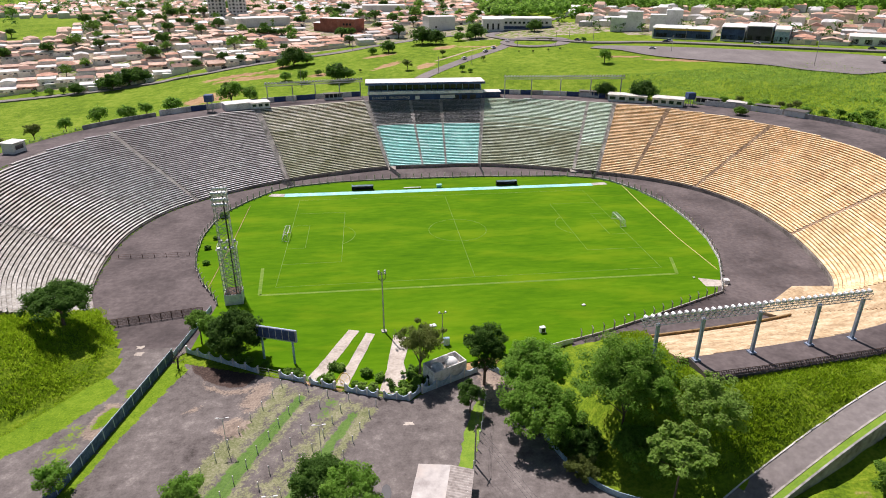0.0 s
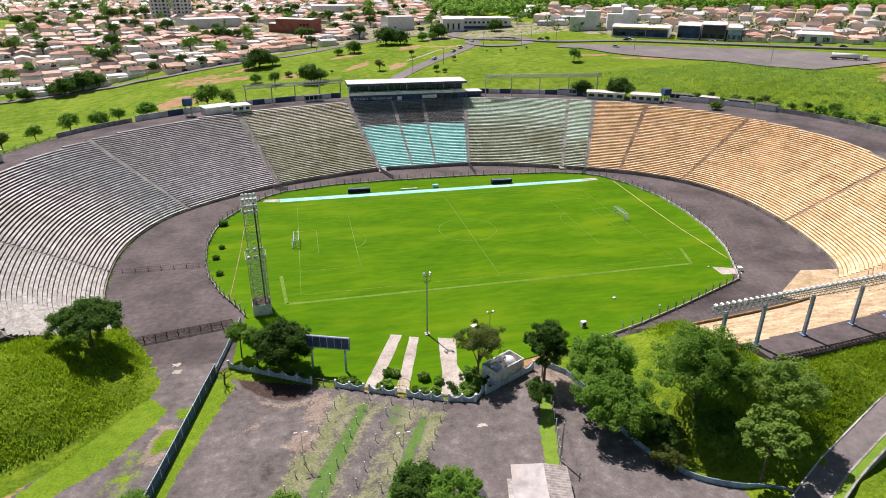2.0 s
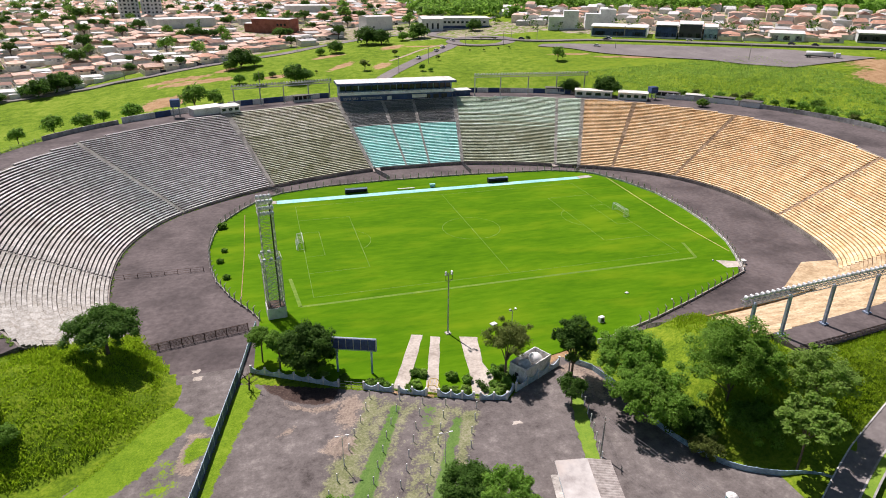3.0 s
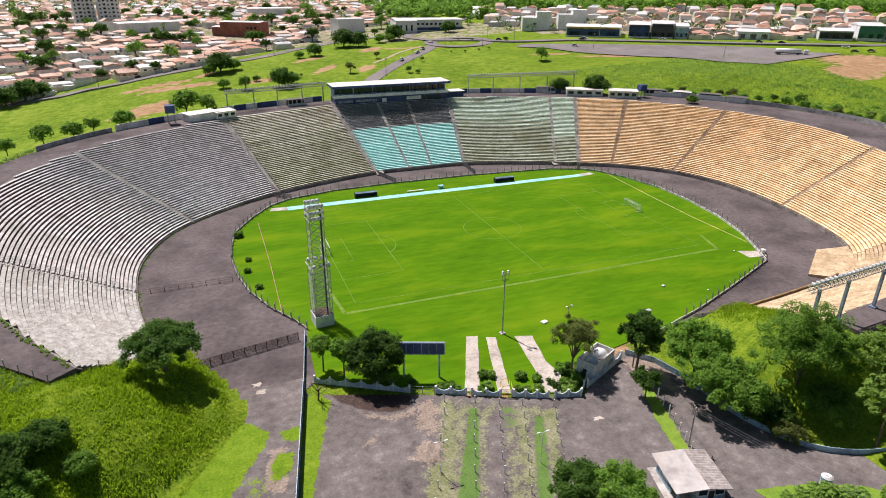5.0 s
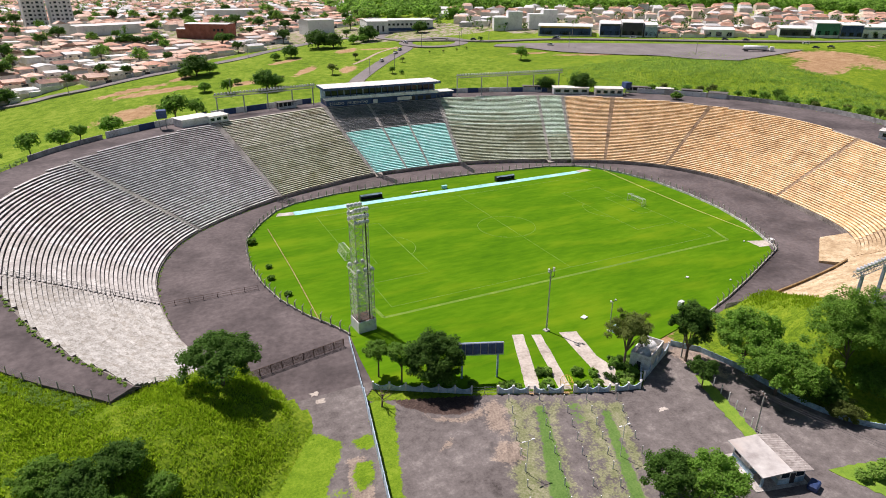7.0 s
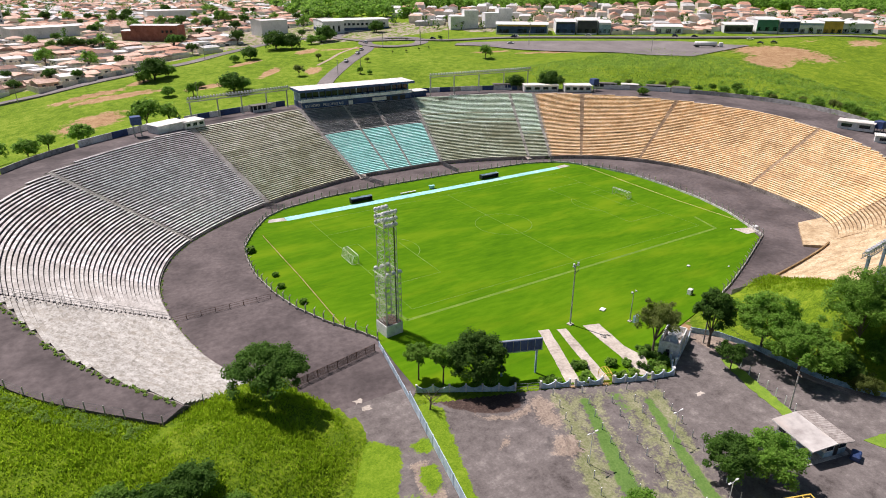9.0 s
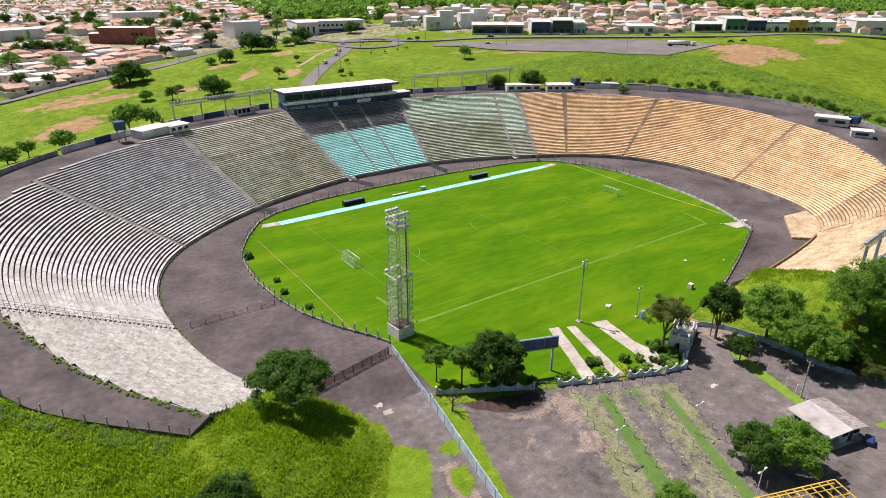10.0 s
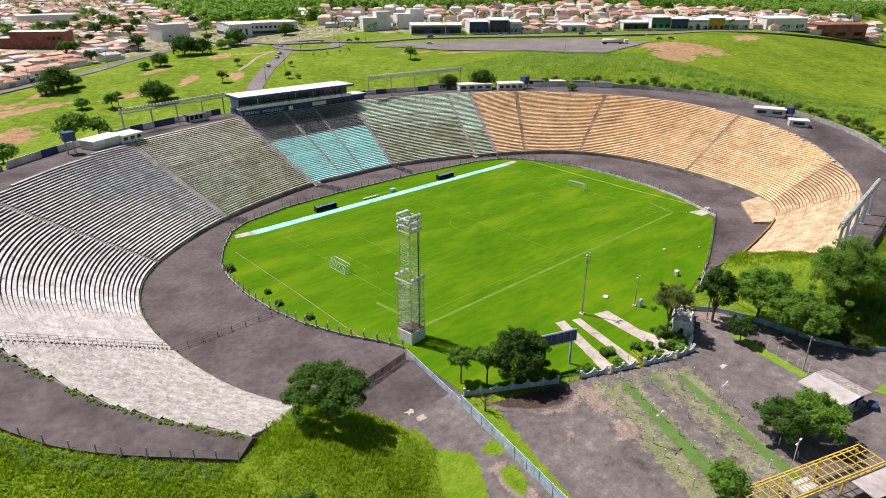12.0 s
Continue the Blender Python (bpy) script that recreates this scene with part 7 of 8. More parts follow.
spots = [(-42, 158, 0, 1.75), (-37, 161, 1, 1.2), (-70, 167, 1, 1.3), (-60, 160, 2, 1.35), (-69, 207, 0, 1.9), (-62, 211, 1, 1.6), (-75, 203, 1, 1.4), (-87, 108, 2, 1.5), (-79, 109, 2, 1.15), (103.5, 158, 2, 1.3), (99, 95, 0, 0.95), (85, 105, 0, 0.8),
         (12, 260, 0, 1.8), (21, 256, 0, 1.6), (38, 266, 1, 1.6), (51, 273, 0, 1.7), (46, 268, 1, 1.4), (-22, 230, 1, 1.1), (-12, 234, 0, 1.2), (-4, 174, 3, 1.3), (20, 207, 3, 1.0), (25, 161, 2, 0.8), (29, 158, 1, 0.5), (41, 186, 3, 0.7), (98, 290, 0, 1.0), (-53, 176, 1, 0.8), (-30, 176, 3, 0.5),
         (-150, 62, 3, 1.1), (-143, 72, 2, 0.95), (-134, 82, 2, 1.05), (-126, 90, 1, 0.95), (-120, 95, 2, 0.9), (-158, 52, 3, 1.0), (-160, 40, 2, 1.0), (-166, 22, 1, 1.2), (-176, 30, 0, 1.3), (-110, 98, 1, 1.15),
         (126, 59, 1, 0.7), (150, 62, 3, 0.6), (168, 5, 3, 0.7), (158, -30, 2, 0.6), (74, 200, 3, 0.45), (84, 202, 3, 0.4), (66, 203, 3, 0.4), (92, 204, 3, 0.4), (88, 246, 3, 0.5), (80, 240, 3, 0.4), (96, 240, 3, 0.4), (114, 226, 2, 0.6),
         (-172, 202, 0, 1.5), (-165, 210, 0, 1.5), (-179, 206, 1, 1.4), (-158, 214, 0, 1.1), (-190, 197, 0, 1.0), (-198, 199, 2, 0.9), (-206, 200, 1, 0.9), (-213, 198, 2, 0.8), (-147, 238, 2, 0.9), (-140, 234, 1, 0.9), (-131, 231, 0, 0.9)]
for u in np.arange(13.1, 18.6, 0.13):
    p = ring_at(EDGE, u) + ring_at(OUT, u) * random.uniform(2.5, 10)
    spots.append((float(p[0]), float(p[1]), random.choice((1, 2, 3)), random.uniform(0.45, 0.85)))
used = set()
for k, (x, y, v, s) in enumerate(spots):
    s *= 1.5 if y < 115 else 1.25 if x > 95 else 1.0
    if v in used:
        place(GROVE[v], x, y, 0.66 * s * random.uniform(0.92, 1.08), random.uniform(0, 360))
    else:
        used.add(v)
        GROVE[v].matrix_basis = pose(x, y, land_at(x, y)) @ Matrix.Scale(0.66 * s, 4)


# tufts and vines on the banks
def tufts(name, spots_xy, size, leaf, per, label, flat=0.6, blade=0.24):
    rng = np.random.default_rng(len(spots_xy))
    xy = np.array(spots_xy)
    z = land(xy[:, 0], xy[:, 1])
    clumps = np.c_[xy, z + size * (0.35 if flat > 0.5 else 0.9), size * (0.5 + 0.8 * rng.random(len(xy)))]
    v, f = leaf_cloud(rng, clumps, per, min(blade, size * (0.6 if flat > 0.5 else 0.45)), (1.3, 1.3, flat), 1.8)
    return tagged(raw(name, v, f.tolist(), M[leaf]), label, "undergrowth", kind="stuff")


def blades(name, spots_xy, height, width, leaf, per, label, scatter=0.45):
    """Rough grass: leaning narrow blades in loose tussocks."""
    g = np.random.default_rng(len(spots_xy) + 1)
    xy = np.repeat(np.array(spots_xy), per, axis=0)
    lump = np.repeat(0.5 + g.random(len(spots_xy)), per)
    n = len(xy)
    xy = xy + g.normal(size=(n, 2)) * scatter
    z = np.repeat(land(np.array(spots_xy)[:, 0], np.array(spots_xy)[:, 1]), per)
    a = g.uniform(0, 2 * math.pi, n)
    t = np.stack([np.cos(a), np.sin(a), np.zeros(n)], 1)
    h = (height * lump * g.uniform(0.6, 1.2, n))[:, None]
    lean = g.normal(size=(n, 3)) * 0.45
    lean[:, 2] = 1.0
    foot = np.c_[xy, z - 0.1]
    w = (width * g.uniform(0.6, 1.3, n))[:, None]
    v = np.stack([foot - t * w, foot + t * w, foot + t * w * 0.35 + lean * h, foot - t * w * 0.35 + lean * h], 1).reshape(-1, 3)
    return tagged(raw(name, v, np.arange(n * 4).reshape(-1, 4).tolist(), M[leaf]), label, "undergrowth", kind="stuff")


rng = np.random.default_rng(77)
vine = []
for u in np.arange(0.1, 4.6, 0.025):
    p, _ = edge_line(u)
    o = edge_out(u)
    for k in range(2):
        vine.append(tuple(p + o * rng.uniform(0.5, 3.4) + rng.normal(size=2) * 0.4))
tufts("bank_vines", vine, 0.62, "leaf_bright", 60, "leafy green vines along the bank edge", 0.75, 0.13)
BOWL_EDGE = np.vstack([EDGE, FRONT[::-1]])


def meadow(n, x0, x1, y0, y1, low):
    x, y = rng.uniform(x0, x1, n), rng.uniform(y0, y1, n)
    keep = (land(x, y) > low) & ~inside(BOWL_EDGE, x, y)
    return np.c_[x, y][keep]


bank = meadow(42000, -165, -84, -125, -42, 0.5)
blades("bank_grass", bank, 0.42, 0.11, "grass_tuft", 7, "dense rough grass on the bank")
VERGES = [np.array(v, float) for v in ([(-84.5, -69), (-81.4, -69.8), (-77.3, -74.7), (-79.1, -78.5), (-81.5, -82.3), (-85, -88), (-94, -95), (-101, -99), (-92, -84)], [(-70, -66.5), (-67.4, -66), (-65.8, -70), (-68.0, -76), (-72.8, -91.2), (-79.2, -118), (-81.4, -118), (-75.2, -93)],
                                       [(-76.2, -75.2), (-72.3, -74.4), (-72.5, -77.2), (-74.4, -78.6)], [(-76.9, -80.2), (-74.1, -80.9), (-75.2, -85.2), (-78.0, -86.9), (-78.3, -83.8)])]
vx, vy = rng.uniform(-104, -64, 16000), rng.uniform(-120, -64, 16000)
keep = np.any([inside(v, vx, vy) for v in VERGES], axis=0)
blades("verge_grass", np.c_[vx, vy][keep], 0.24, 0.08, "grass_tuft", 6, "short rough grass beside the lane", 0.35)
slope = meadow(26000, 22, 120, -112, -70, 1.0)
side_p = spline(side, 8)
slope = slope[np.min(np.hypot(side_p[:, :1] - slope[:, 0], side_p[:, 1:2] - slope[:, 1]), 0) > 3.0]
blades("slope_grass", slope, 0.38, 0.11, "grass_tuft", 7, "dense rough grass on the slope")
rim_weeds = []
for u in np.arange(0.05, 3.2, 0.012):
    if rng.random() < 0.5:
        p = ring_at(RIM, u) + ring_at(OUT, u) * rng.uniform(-0.1, 0.8)
        rim_weeds.append((p[0], p[1], float(ring_at(RIM_Z, u)) + 0.15, rng.uniform(0.15, 0.45)))
for u in np.arange(1.2, 12.0, 0.025):
    if rng.random() < (0.5 if u < 6.5 else 0.2):
        p = ring_at(FRONT, u) + inward(u) * rng.uniform(0.3, 0.9)
        rim_weeds.append((p[0], p[1], 0.08, rng.uniform(0.1, 0.3)))
v, f = leaf_cloud(rng, np.array(rim_weeds), 22, 0.18, (1, 1, 0.5))
tagged(raw("rim_weeds", v, f.tolist(), M["leaf_bright"]), "weeds growing along the crumbling rim edge", "weeds", kind="stuff")
scrub = [(x, y) for x, y in zip(rng.uniform(105, 215, 1500), rng.uniform(-60, 130, 1500)) if not inside(EDGE, np.array([x]), np.array([y]))[0] and x * 0.6 + y < 165]
tufts("scrub", scrub[:700:2], 1.5, "leaf", 46, "low scrub on the grass slope behind the stand", 0.8)
blades("scrub", meadow(16000, 105, 215, -60, 130, 1.0), 0.5, 0.22, "leaf_bright", 4, "low bright scrub on the grass slope behind the stand", 0.9)


# ---- roads, park and square behind the stands ----
road_band("park_road", [(-14, 112), (-8, 128), (1, 151), (30, 190), (56, 220), (66, 236)], 7.5, M["road_asphalt"], 0.18, "grey asphalt road across the park", "road", 1.0)
road_band("street", [(-300, 188), (-250, 189), (-216, 193), (-183, 200), (-163, 207), (-150, 208), (-138, 211), (-120, 211), (-97, 218), (-70, 231), (-44, 244), (-17, 266), (20, 290), (60, 296)], 7.0, M["road_asphalt"], 0.18, "grey street along the first row of houses", "road", 1.0)
road_band("shop_road", [(70, 258), (100, 240), (120, 222), (156, 208), (202, 176), (246, 146), (306, 111), (370, 72), (424, 40), (470, 2), (560, -80)], 9.0, M["road_asphalt"], 0.2, "grey road before the row of shops", "road", 1.0)
road_band("street", [(70, 258), (66, 290), (120, 330), (220, 350)], 7.0, M["road_asphalt"], 0.18, "grey street beyond the roundabout", "road", 1.0)
circle = [(86 + 19 * math.cos(t), 240 + 19 * math.sin(t)) for t in np.linspace(0, 2 * math.pi, 17)]
road_band("roundabout", circle, 9.0, M["road_asphalt"], 0.12, "grey asphalt roundabout round a grass island", "road", 0.5)


def drape(name, a, b, mat, lift, label, category, n=10):
    a, b = spline(a, 5), spline(b, 5)
    verts, faces = [], []
    for k in range(len(a)):
        for j in range(n + 1):
            p = a[k] + (b[k] - a[k]) * j / n
            verts.append((p[0], p[1], land_at(p[0], p[1]) + lift))
    for k in range(len(a) - 1):
        for j in range(n):
            o = k * (n + 1) + j
            faces.append((o, o + 1, o + n + 2, o + n + 1))
    return tagged(raw(name, verts, faces, mat), label, category, kind="structure")


drape("square", [(110, 202), (124, 189), (136, 166), (160, 143), (183, 125), (203, 92)], [(116, 208), (130, 203), (157, 188), (194, 164), (242, 132), (262, 96)], M["road_asphalt"], 0.45, "wide grey asphalt square before the shops", "square")
road_band("park_path", [(14, 194), (26, 206), (40, 222), (58, 236)], 2.0, M["bare_soil"], 0.1, "pale earth footpath beside the road", "path", 0.4)


# ---- houses ----
WALLS = [material("plaster_white", (0.78, 0.75, 0.7), (0.6, 0.56, 0.5), (0.86, 0.84, 0.8), 0.3, 1.5, 0.9, 0.1, island=0.3), material("plaster_cream", (0.74, 0.64, 0.52), (0.56, 0.46, 0.36), (0.82, 0.74, 0.64), 0.3, 1.5, 0.9, 0.1, island=0.3),
         material("plaster_grey", (0.56, 0.55, 0.53), (0.4, 0.39, 0.38), (0.68, 0.67, 0.65), 0.3, 1.5, 0.9, 0.1, island=0.3), material("plaster_rose", (0.52, 0.34, 0.27), (0.36, 0.22, 0.17), (0.62, 0.44, 0.36), 0.3, 1.5, 0.9, 0.1, island=0.3)]
ROOFS = [material("clay_tiles", (0.5, 0.27, 0.18), (0.3, 0.15, 0.1), (0.66, 0.4, 0.29), 0.25, 0.9, 0.85, 0.3, island=0.4), material("pale_tiles", (0.66, 0.45, 0.34), (0.42, 0.26, 0.19), (0.78, 0.6, 0.48), 0.25, 0.9, 0.85, 0.3, island=0.35),
         material("sheet_roof", (0.66, 0.65, 0.62), (0.42, 0.41, 0.39), (0.82, 0.81, 0.78), 0.25, 0.9, 0.5, 0.1, island=0.4), material("brown_tiles", (0.25, 0.14, 0.1), (0.13, 0.08, 0.06), (0.36, 0.22, 0.16), 0.25, 0.9, 0.85, 0.3, island=0.4)]


def roof_mesh(kind, w, d, z, h, over=0.5):
    bm = bmesh.new()
    x, y = w / 2 + over, d / 2 + over
    if kind == "flat":
        box(bm, (0, 0, z + 0.15), (w + 0.2, d + 0.2, 0.3))
        return bm
    r = x - y * 0.95 if kind == "hip" else x
    r = max(r, 0.4)
    base = [bm.verts.new(p) for p in ((-x, -y, z), (x, -y, z), (x, y, z), (-x, y, z))]
    ridge = [bm.verts.new(p) for p in ((-r, 0, z + h), (r, 0, z + h))]
    bm.faces.new((base[0], base[1], ridge[1], ridge[0]))
    bm.faces.new((base[2], base[3], ridge[0], ridge[1]))
    bm.faces.new((base[1], base[2], ridge[1]))
    bm.faces.new((base[3], base[0], ridge[0]))
    bm.faces.new(base[::-1])
    return bm


def house(w, d, h, kind, rh, wall, roof, label, wing=None, yard=True):
    thing = empty("house")
    tagged(thing, label, "house", group="houses of the neighbourhood")
    part("wall", box(bmesh.new(), (0, 0, h / 2 - 1), (w, d, h + 2)), WALLS[wall], thing)
    part("roof", roof_mesh(kind, w, d, h, rh), ROOFS[roof], thing)
    if wing:
        ww, wd, wx, wy, wh = wing
        part("wing_wall", box(bmesh.new(), (wx, wy, wh / 2 - 1), (ww, wd, wh + 2)), WALLS[wall], thing)
        bm = roof_mesh("hip" if kind != "flat" else "flat", ww, wd, wh, rh * 0.7)
        bm.transform(Matrix.Translation((wx, wy, 0)))
        part("wing_roof", bm, ROOFS[roof], thing)
    for k in range(2):
        x = -w / 4 + k * w / 2
        part("window", box(bmesh.new(), (x, -d / 2 - 0.03, h * 0.55), (1.5, 0.1, 1.2)), M["glass"], thing)
    part("door", box(bmesh.new(), (0, -d / 2 - 0.03, 1.05), (1.0, 0.1, 2.1)), M["bark"], thing)
    if h > 5:
        for k in range(2):
            part("window", box(bmesh.new(), (-w / 4 + k * w / 2, -d / 2 - 0.03, 1.6), (1.4, 0.1, 1.2)), M["glass"], thing)
    if yard:
        bm = bmesh.new()
        X, Y = w / 2 + 1.2, d / 2 + 3.2
        for c, s in (((-X, -1, 0.2), (0.2, 2 * Y - 1, 4)), ((0, -Y - 0.5, 0.2), (2 * X, 0.2, 4)), ((0, Y - 1.6, 0.2), (2 * X, 0.2, 4))):
            box(bm, c, s)
        yard_wall = part("yard_wall", bm, WALLS[(wall + 1) % 3], thing)
        part("garage_gate", box(bmesh.new(), (w / 4, -Y - 0.62, 1.1), (2.8, 0.08, 2.0)), M["dark"] if wall % 2 else M["steel"], yard_wall)
    return thing


TYPES = [
    house(9.4, 11, 3.9, "hip", 1.9, 0, 0, "white single-storey house with a clay tile hip roof", (5, 4, 2.4, -7, 2.9)),
    house(10, 10, 3.9, "gable", 2.0, 1, 1, "cream house with a pale clay tile gable roof", (4, 5, -3, -7, 2.8)),
    house(9.4, 12, 4.2, "flat", 0.3, 0, 2, "white flat-roofed house with a walled yard", (5, 5, -2, 7, 2.8)),
    house(9, 10, 6.8, "hip", 1.8, 2, 0, "grey two-storey house with a clay tile roof", (5, 4, 2, -6.5, 3.2)),
    house(10, 9, 3.8, "gable", 1.8, 3, 1, "rose-coloured house with a pale tile gable roof"),
    house(9.4, 10, 6.8, "flat", 0.3, 0, 2, "white two-storey house with a flat roof", (6, 4, 1, -6.8, 3.0)),
    house(9.5, 11, 3.8, "gable", 1.7, 2, 3, "grey house with a brown tile roof"),
    house(9.4, 11, 3.8, "hip", 1.8, 1, 1, "cream house with a pale clay hip roof", (4.5, 5, 2.5, 7, 2.8)),
    house(10, 12, 4.2, "gable", 1.2, 0, 2, "white house with a pale sheet metal roof"),
]
STREET = spline([(-360, 188), (-250, 189), (-216, 193), (-183, 200), (-163, 207), (-150, 208), (-138, 211), (-120, 211), (-97, 218), (-70, 231), (-44, 244), (-17, 266), (20, 290)], 4)


def behind_street(x, y):
    """How far a point lies beyond the first street."""
    d = np.hypot(STREET[:, 0] - x, STREET[:, 1] - y)
    k = int(d.argmin())
    t = STREET[min(k + 1, len(STREET) - 1)] - STREET[max(k - 1, 0)]
    s = STREET[k]
    return math.copysign(float(d[k]), t[0] * (y - s[1]) - t[1] * (x - s[0]))


BIG = [(-46, 345, 22), (32, 336, 16), (95, 318, 38), (158, 262, 16), (181, 252, 16), (-156, 462, 26), (-115, 392, 24), (-6, 516, 26)]


def free(x, y, r=6):
    return all(math.hypot(x - a, y - b) > c + r for a, b, c in BIG)


rnd = random.Random(9)
placed, far_boxes, town_trees = 0, [], []
first_use = [True] * len(TYPES)
e1, e2 = np.array((math.cos(radians(22)), math.sin(radians(22)))), np.array((-math.sin(radians(22)), math.cos(radians(22))))
for j in range(0, 46):
    for i in range(-40, 42):
        q = np.array((-60.0, 246.0)) + e1 * (i * 10.2) + e2 * (j * 13.6 + 6.5 * (j // 2))
        x, y = q + np.array((rnd.uniform(-1, 1), rnd.uniform(-1, 1)))
        if behind_street(x, y) < 11 or x > 60 + 0.1 * y or (x > 0 and y < 360) or x < -420 or (x < -262 and 335 < y < 470) or (-78 < x < -16 and 362 < y < 400) or not free(x, y):
            continue
        if rnd.random() < 0.05:
            town_trees.append((x, y))
            continue
        if rnd.random() < 0.13:
            town_trees.append((x + rnd.uniform(-6, 6), y + rnd.uniform(-8, 8)))
        rz = 22 + (180 if j % 2 else 0) + rnd.choice((0, 0, 0, 90)) + rnd.uniform(-3, 3)
        if y < 560 and x > -330 and placed < 270:
            v = rnd.choices(range(len(TYPES)), (6, 5, 4, 1, 4, 1, 3, 5, 5))[0]
            m = pose(x, y, land_at(x, y), 0, 0, rz) @ Matrix.Diagonal((rnd.uniform(0.9, 1.15), rnd.uniform(0.8, 1.05), rnd.uniform(0.62, 0.95), 1))
            if first_use[v]:
                first_use[v] = False
                TYPES[v].matrix_basis = m
            else:
                copy_thing(TYPES[v], m)
            placed += 1
        else:
            far_boxes.append((x, y, rz))
# houses behind the shops and on the far slopes
for k in range(0, 46):
    for i in range(8):
        x, y = 140 + 9.0 * k + rnd.uniform(-2, 2), 0.0
        y = 364 + 14.5 * i - 0.72 * x + rnd.uniform(-2, 2)
        if free(x, y) and rnd.random() < 0.8 and y > 20:
            far_boxes.append((x, y, rnd.choice((-37, 53)) + rnd.uniform(-3, 3)))
for k in range(900):
    x, y = rnd.uniform(-250, 1100), rnd.uniform(250, 1500)
    edge = x * 0.85 + y
    if 830 < edge < 1500:
        far_boxes.append((x, y, rnd.choice((-30, 60))))


def far_houses(spots_xy):
    """Simple small houses far off, joined in one mesh."""
    V, F, S = [], [], []
    for x, y, rz in spots_xy:
        w, d, h, rh = rnd.uniform(7, 10), rnd.uniform(7, 11), rnd.choice((2.4, 2.6, 2.8, 3, 4.6)), rnd.uniform(0.8, 2.2)
        c, s, z = math.cos(radians(rz)), math.sin(radians(rz)), land_at(x, y)
        tile = rnd.choices((0, 1, 2, 3), (4, 5, 3, 1))[0]
        o = len(V)
        for px, py, pz in ((-w, -d, -2), (w, -d, -2), (w, d, -2), (-w, d, -2), (-w, -d, 2 * h), (w, -d, 2 * h), (w, d, 2 * h), (-w, d, 2 * h), (-w * 0.75, 0, 2 * (h + rh)), (w * 0.75, 0, 2 * (h + rh))):
            px, py, pz = px / 2, py / 2, pz / 2
            V.append((x + px * c - py * s, y + px * s + py * c, z + pz))
        wall = 4 + rnd.choices((0, 1, 2), (6, 3, 2))[0]
        for q, m in (((0, 1, 5, 4), wall), ((1, 2, 6, 5), wall), ((2, 3, 7, 6), wall), ((3, 0, 4, 7), wall), ((4, 5, 9, 8), tile), ((6, 7, 8, 9), tile), ((5, 6, 9), tile), ((7, 4, 8), tile)):
            F.append(tuple(o + i for i in q))
            S.append(m)
    return tagged(raw("distant_houses", V, F, ROOFS + WALLS[:3], slots=S), "distant small houses with clay and sheet roofs", "houses", kind="stuff")


far_houses(far_boxes)


# ---- larger buildings ----
def hall(name, x, y, rz, w, d, h, wall, roof, label, category="building", openings=(), roof_h=0.6, trim=None, sink=2.0):
    thing = empty(name, pose(x, y, land_at(x, y), 0, 0, rz))
    tagged(thing, label, category)
    part("wall", box(bmesh.new(), (0, 0, h / 2 - sink / 2), (w, d, h + sink)), wall, thing)
    bm = bmesh.new()
    x0, y0 = w / 2 + 0.3, d / 2 + 0.3
    vs = [bm.verts.new(p) for p in ((-x0, -y0, h), (x0, -y0, h), (x0, y0, h), (-x0, y0, h), (-x0, 0, h + roof_h), (x0, 0, h + roof_h))]
    for q in ((0, 1, 5, 4), (2, 3, 4, 5), (1, 2, 5), (3, 0, 4), (3, 2, 1, 0)):
        bm.faces.new([vs[i] for i in q])
    part("roof", bm, roof, thing)
    for kind, ox, oz, ow, oh, mat in openings:
        part(kind, box(bmesh.new(), (ox, -d / 2 - 0.05, oz), (ow, 0.16, oh)), mat, thing)
    if trim:
        z, th, mat = trim
        part("trim_band", box(bmesh.new(), (0, 0, z), (w + 0.12, d + 0.12, th)), mat, thing)
    return thing


M["brick"] = material("red_brick", (0.3, 0.11, 0.075), (0.18, 0.06, 0.04), (0.4, 0.17, 0.12), 0.3, 2.0, 0.9, 0.2)
M["white_wall"] = material("white_wall", (0.74, 0.74, 0.73), (0.55, 0.55, 0.54), (0.82, 0.82, 0.81), 0.2, 1.0, 0.8, 0.1)
M["white_roof"] = material("white_roof", (0.74, 0.73, 0.7), (0.55, 0.54, 0.51), (0.82, 0.81, 0.79), 0.15, 1.0, 0.6, 0.1)
M["shop_dark"] = material("shop_dark", (0.05, 0.052, 0.06), None, None, 0.3, 1.5, 0.6, 0.05)
M["shop_green"] = material("shop_green", (0.05, 0.2, 0.13), None, None, 0.3, 1.5, 0.6, 0.05)
M["shop_yellow"] = material("shop_yellow", (0.6, 0.38, 0.05), None, None, 0.3, 1.5, 0.6, 0.05)
M["shop_orange"] = material("shop_orange", (0.52, 0.26, 0.15), None, None, 0.3, 1.5, 0.8, 0.05)
M["tower_wall"] = material("tower_wall", (0.74, 0.74, 0.73), (0.58, 0.58, 0.57), (0.8, 0.8, 0.79), 0.1, 1.0, 0.85, 0.1)

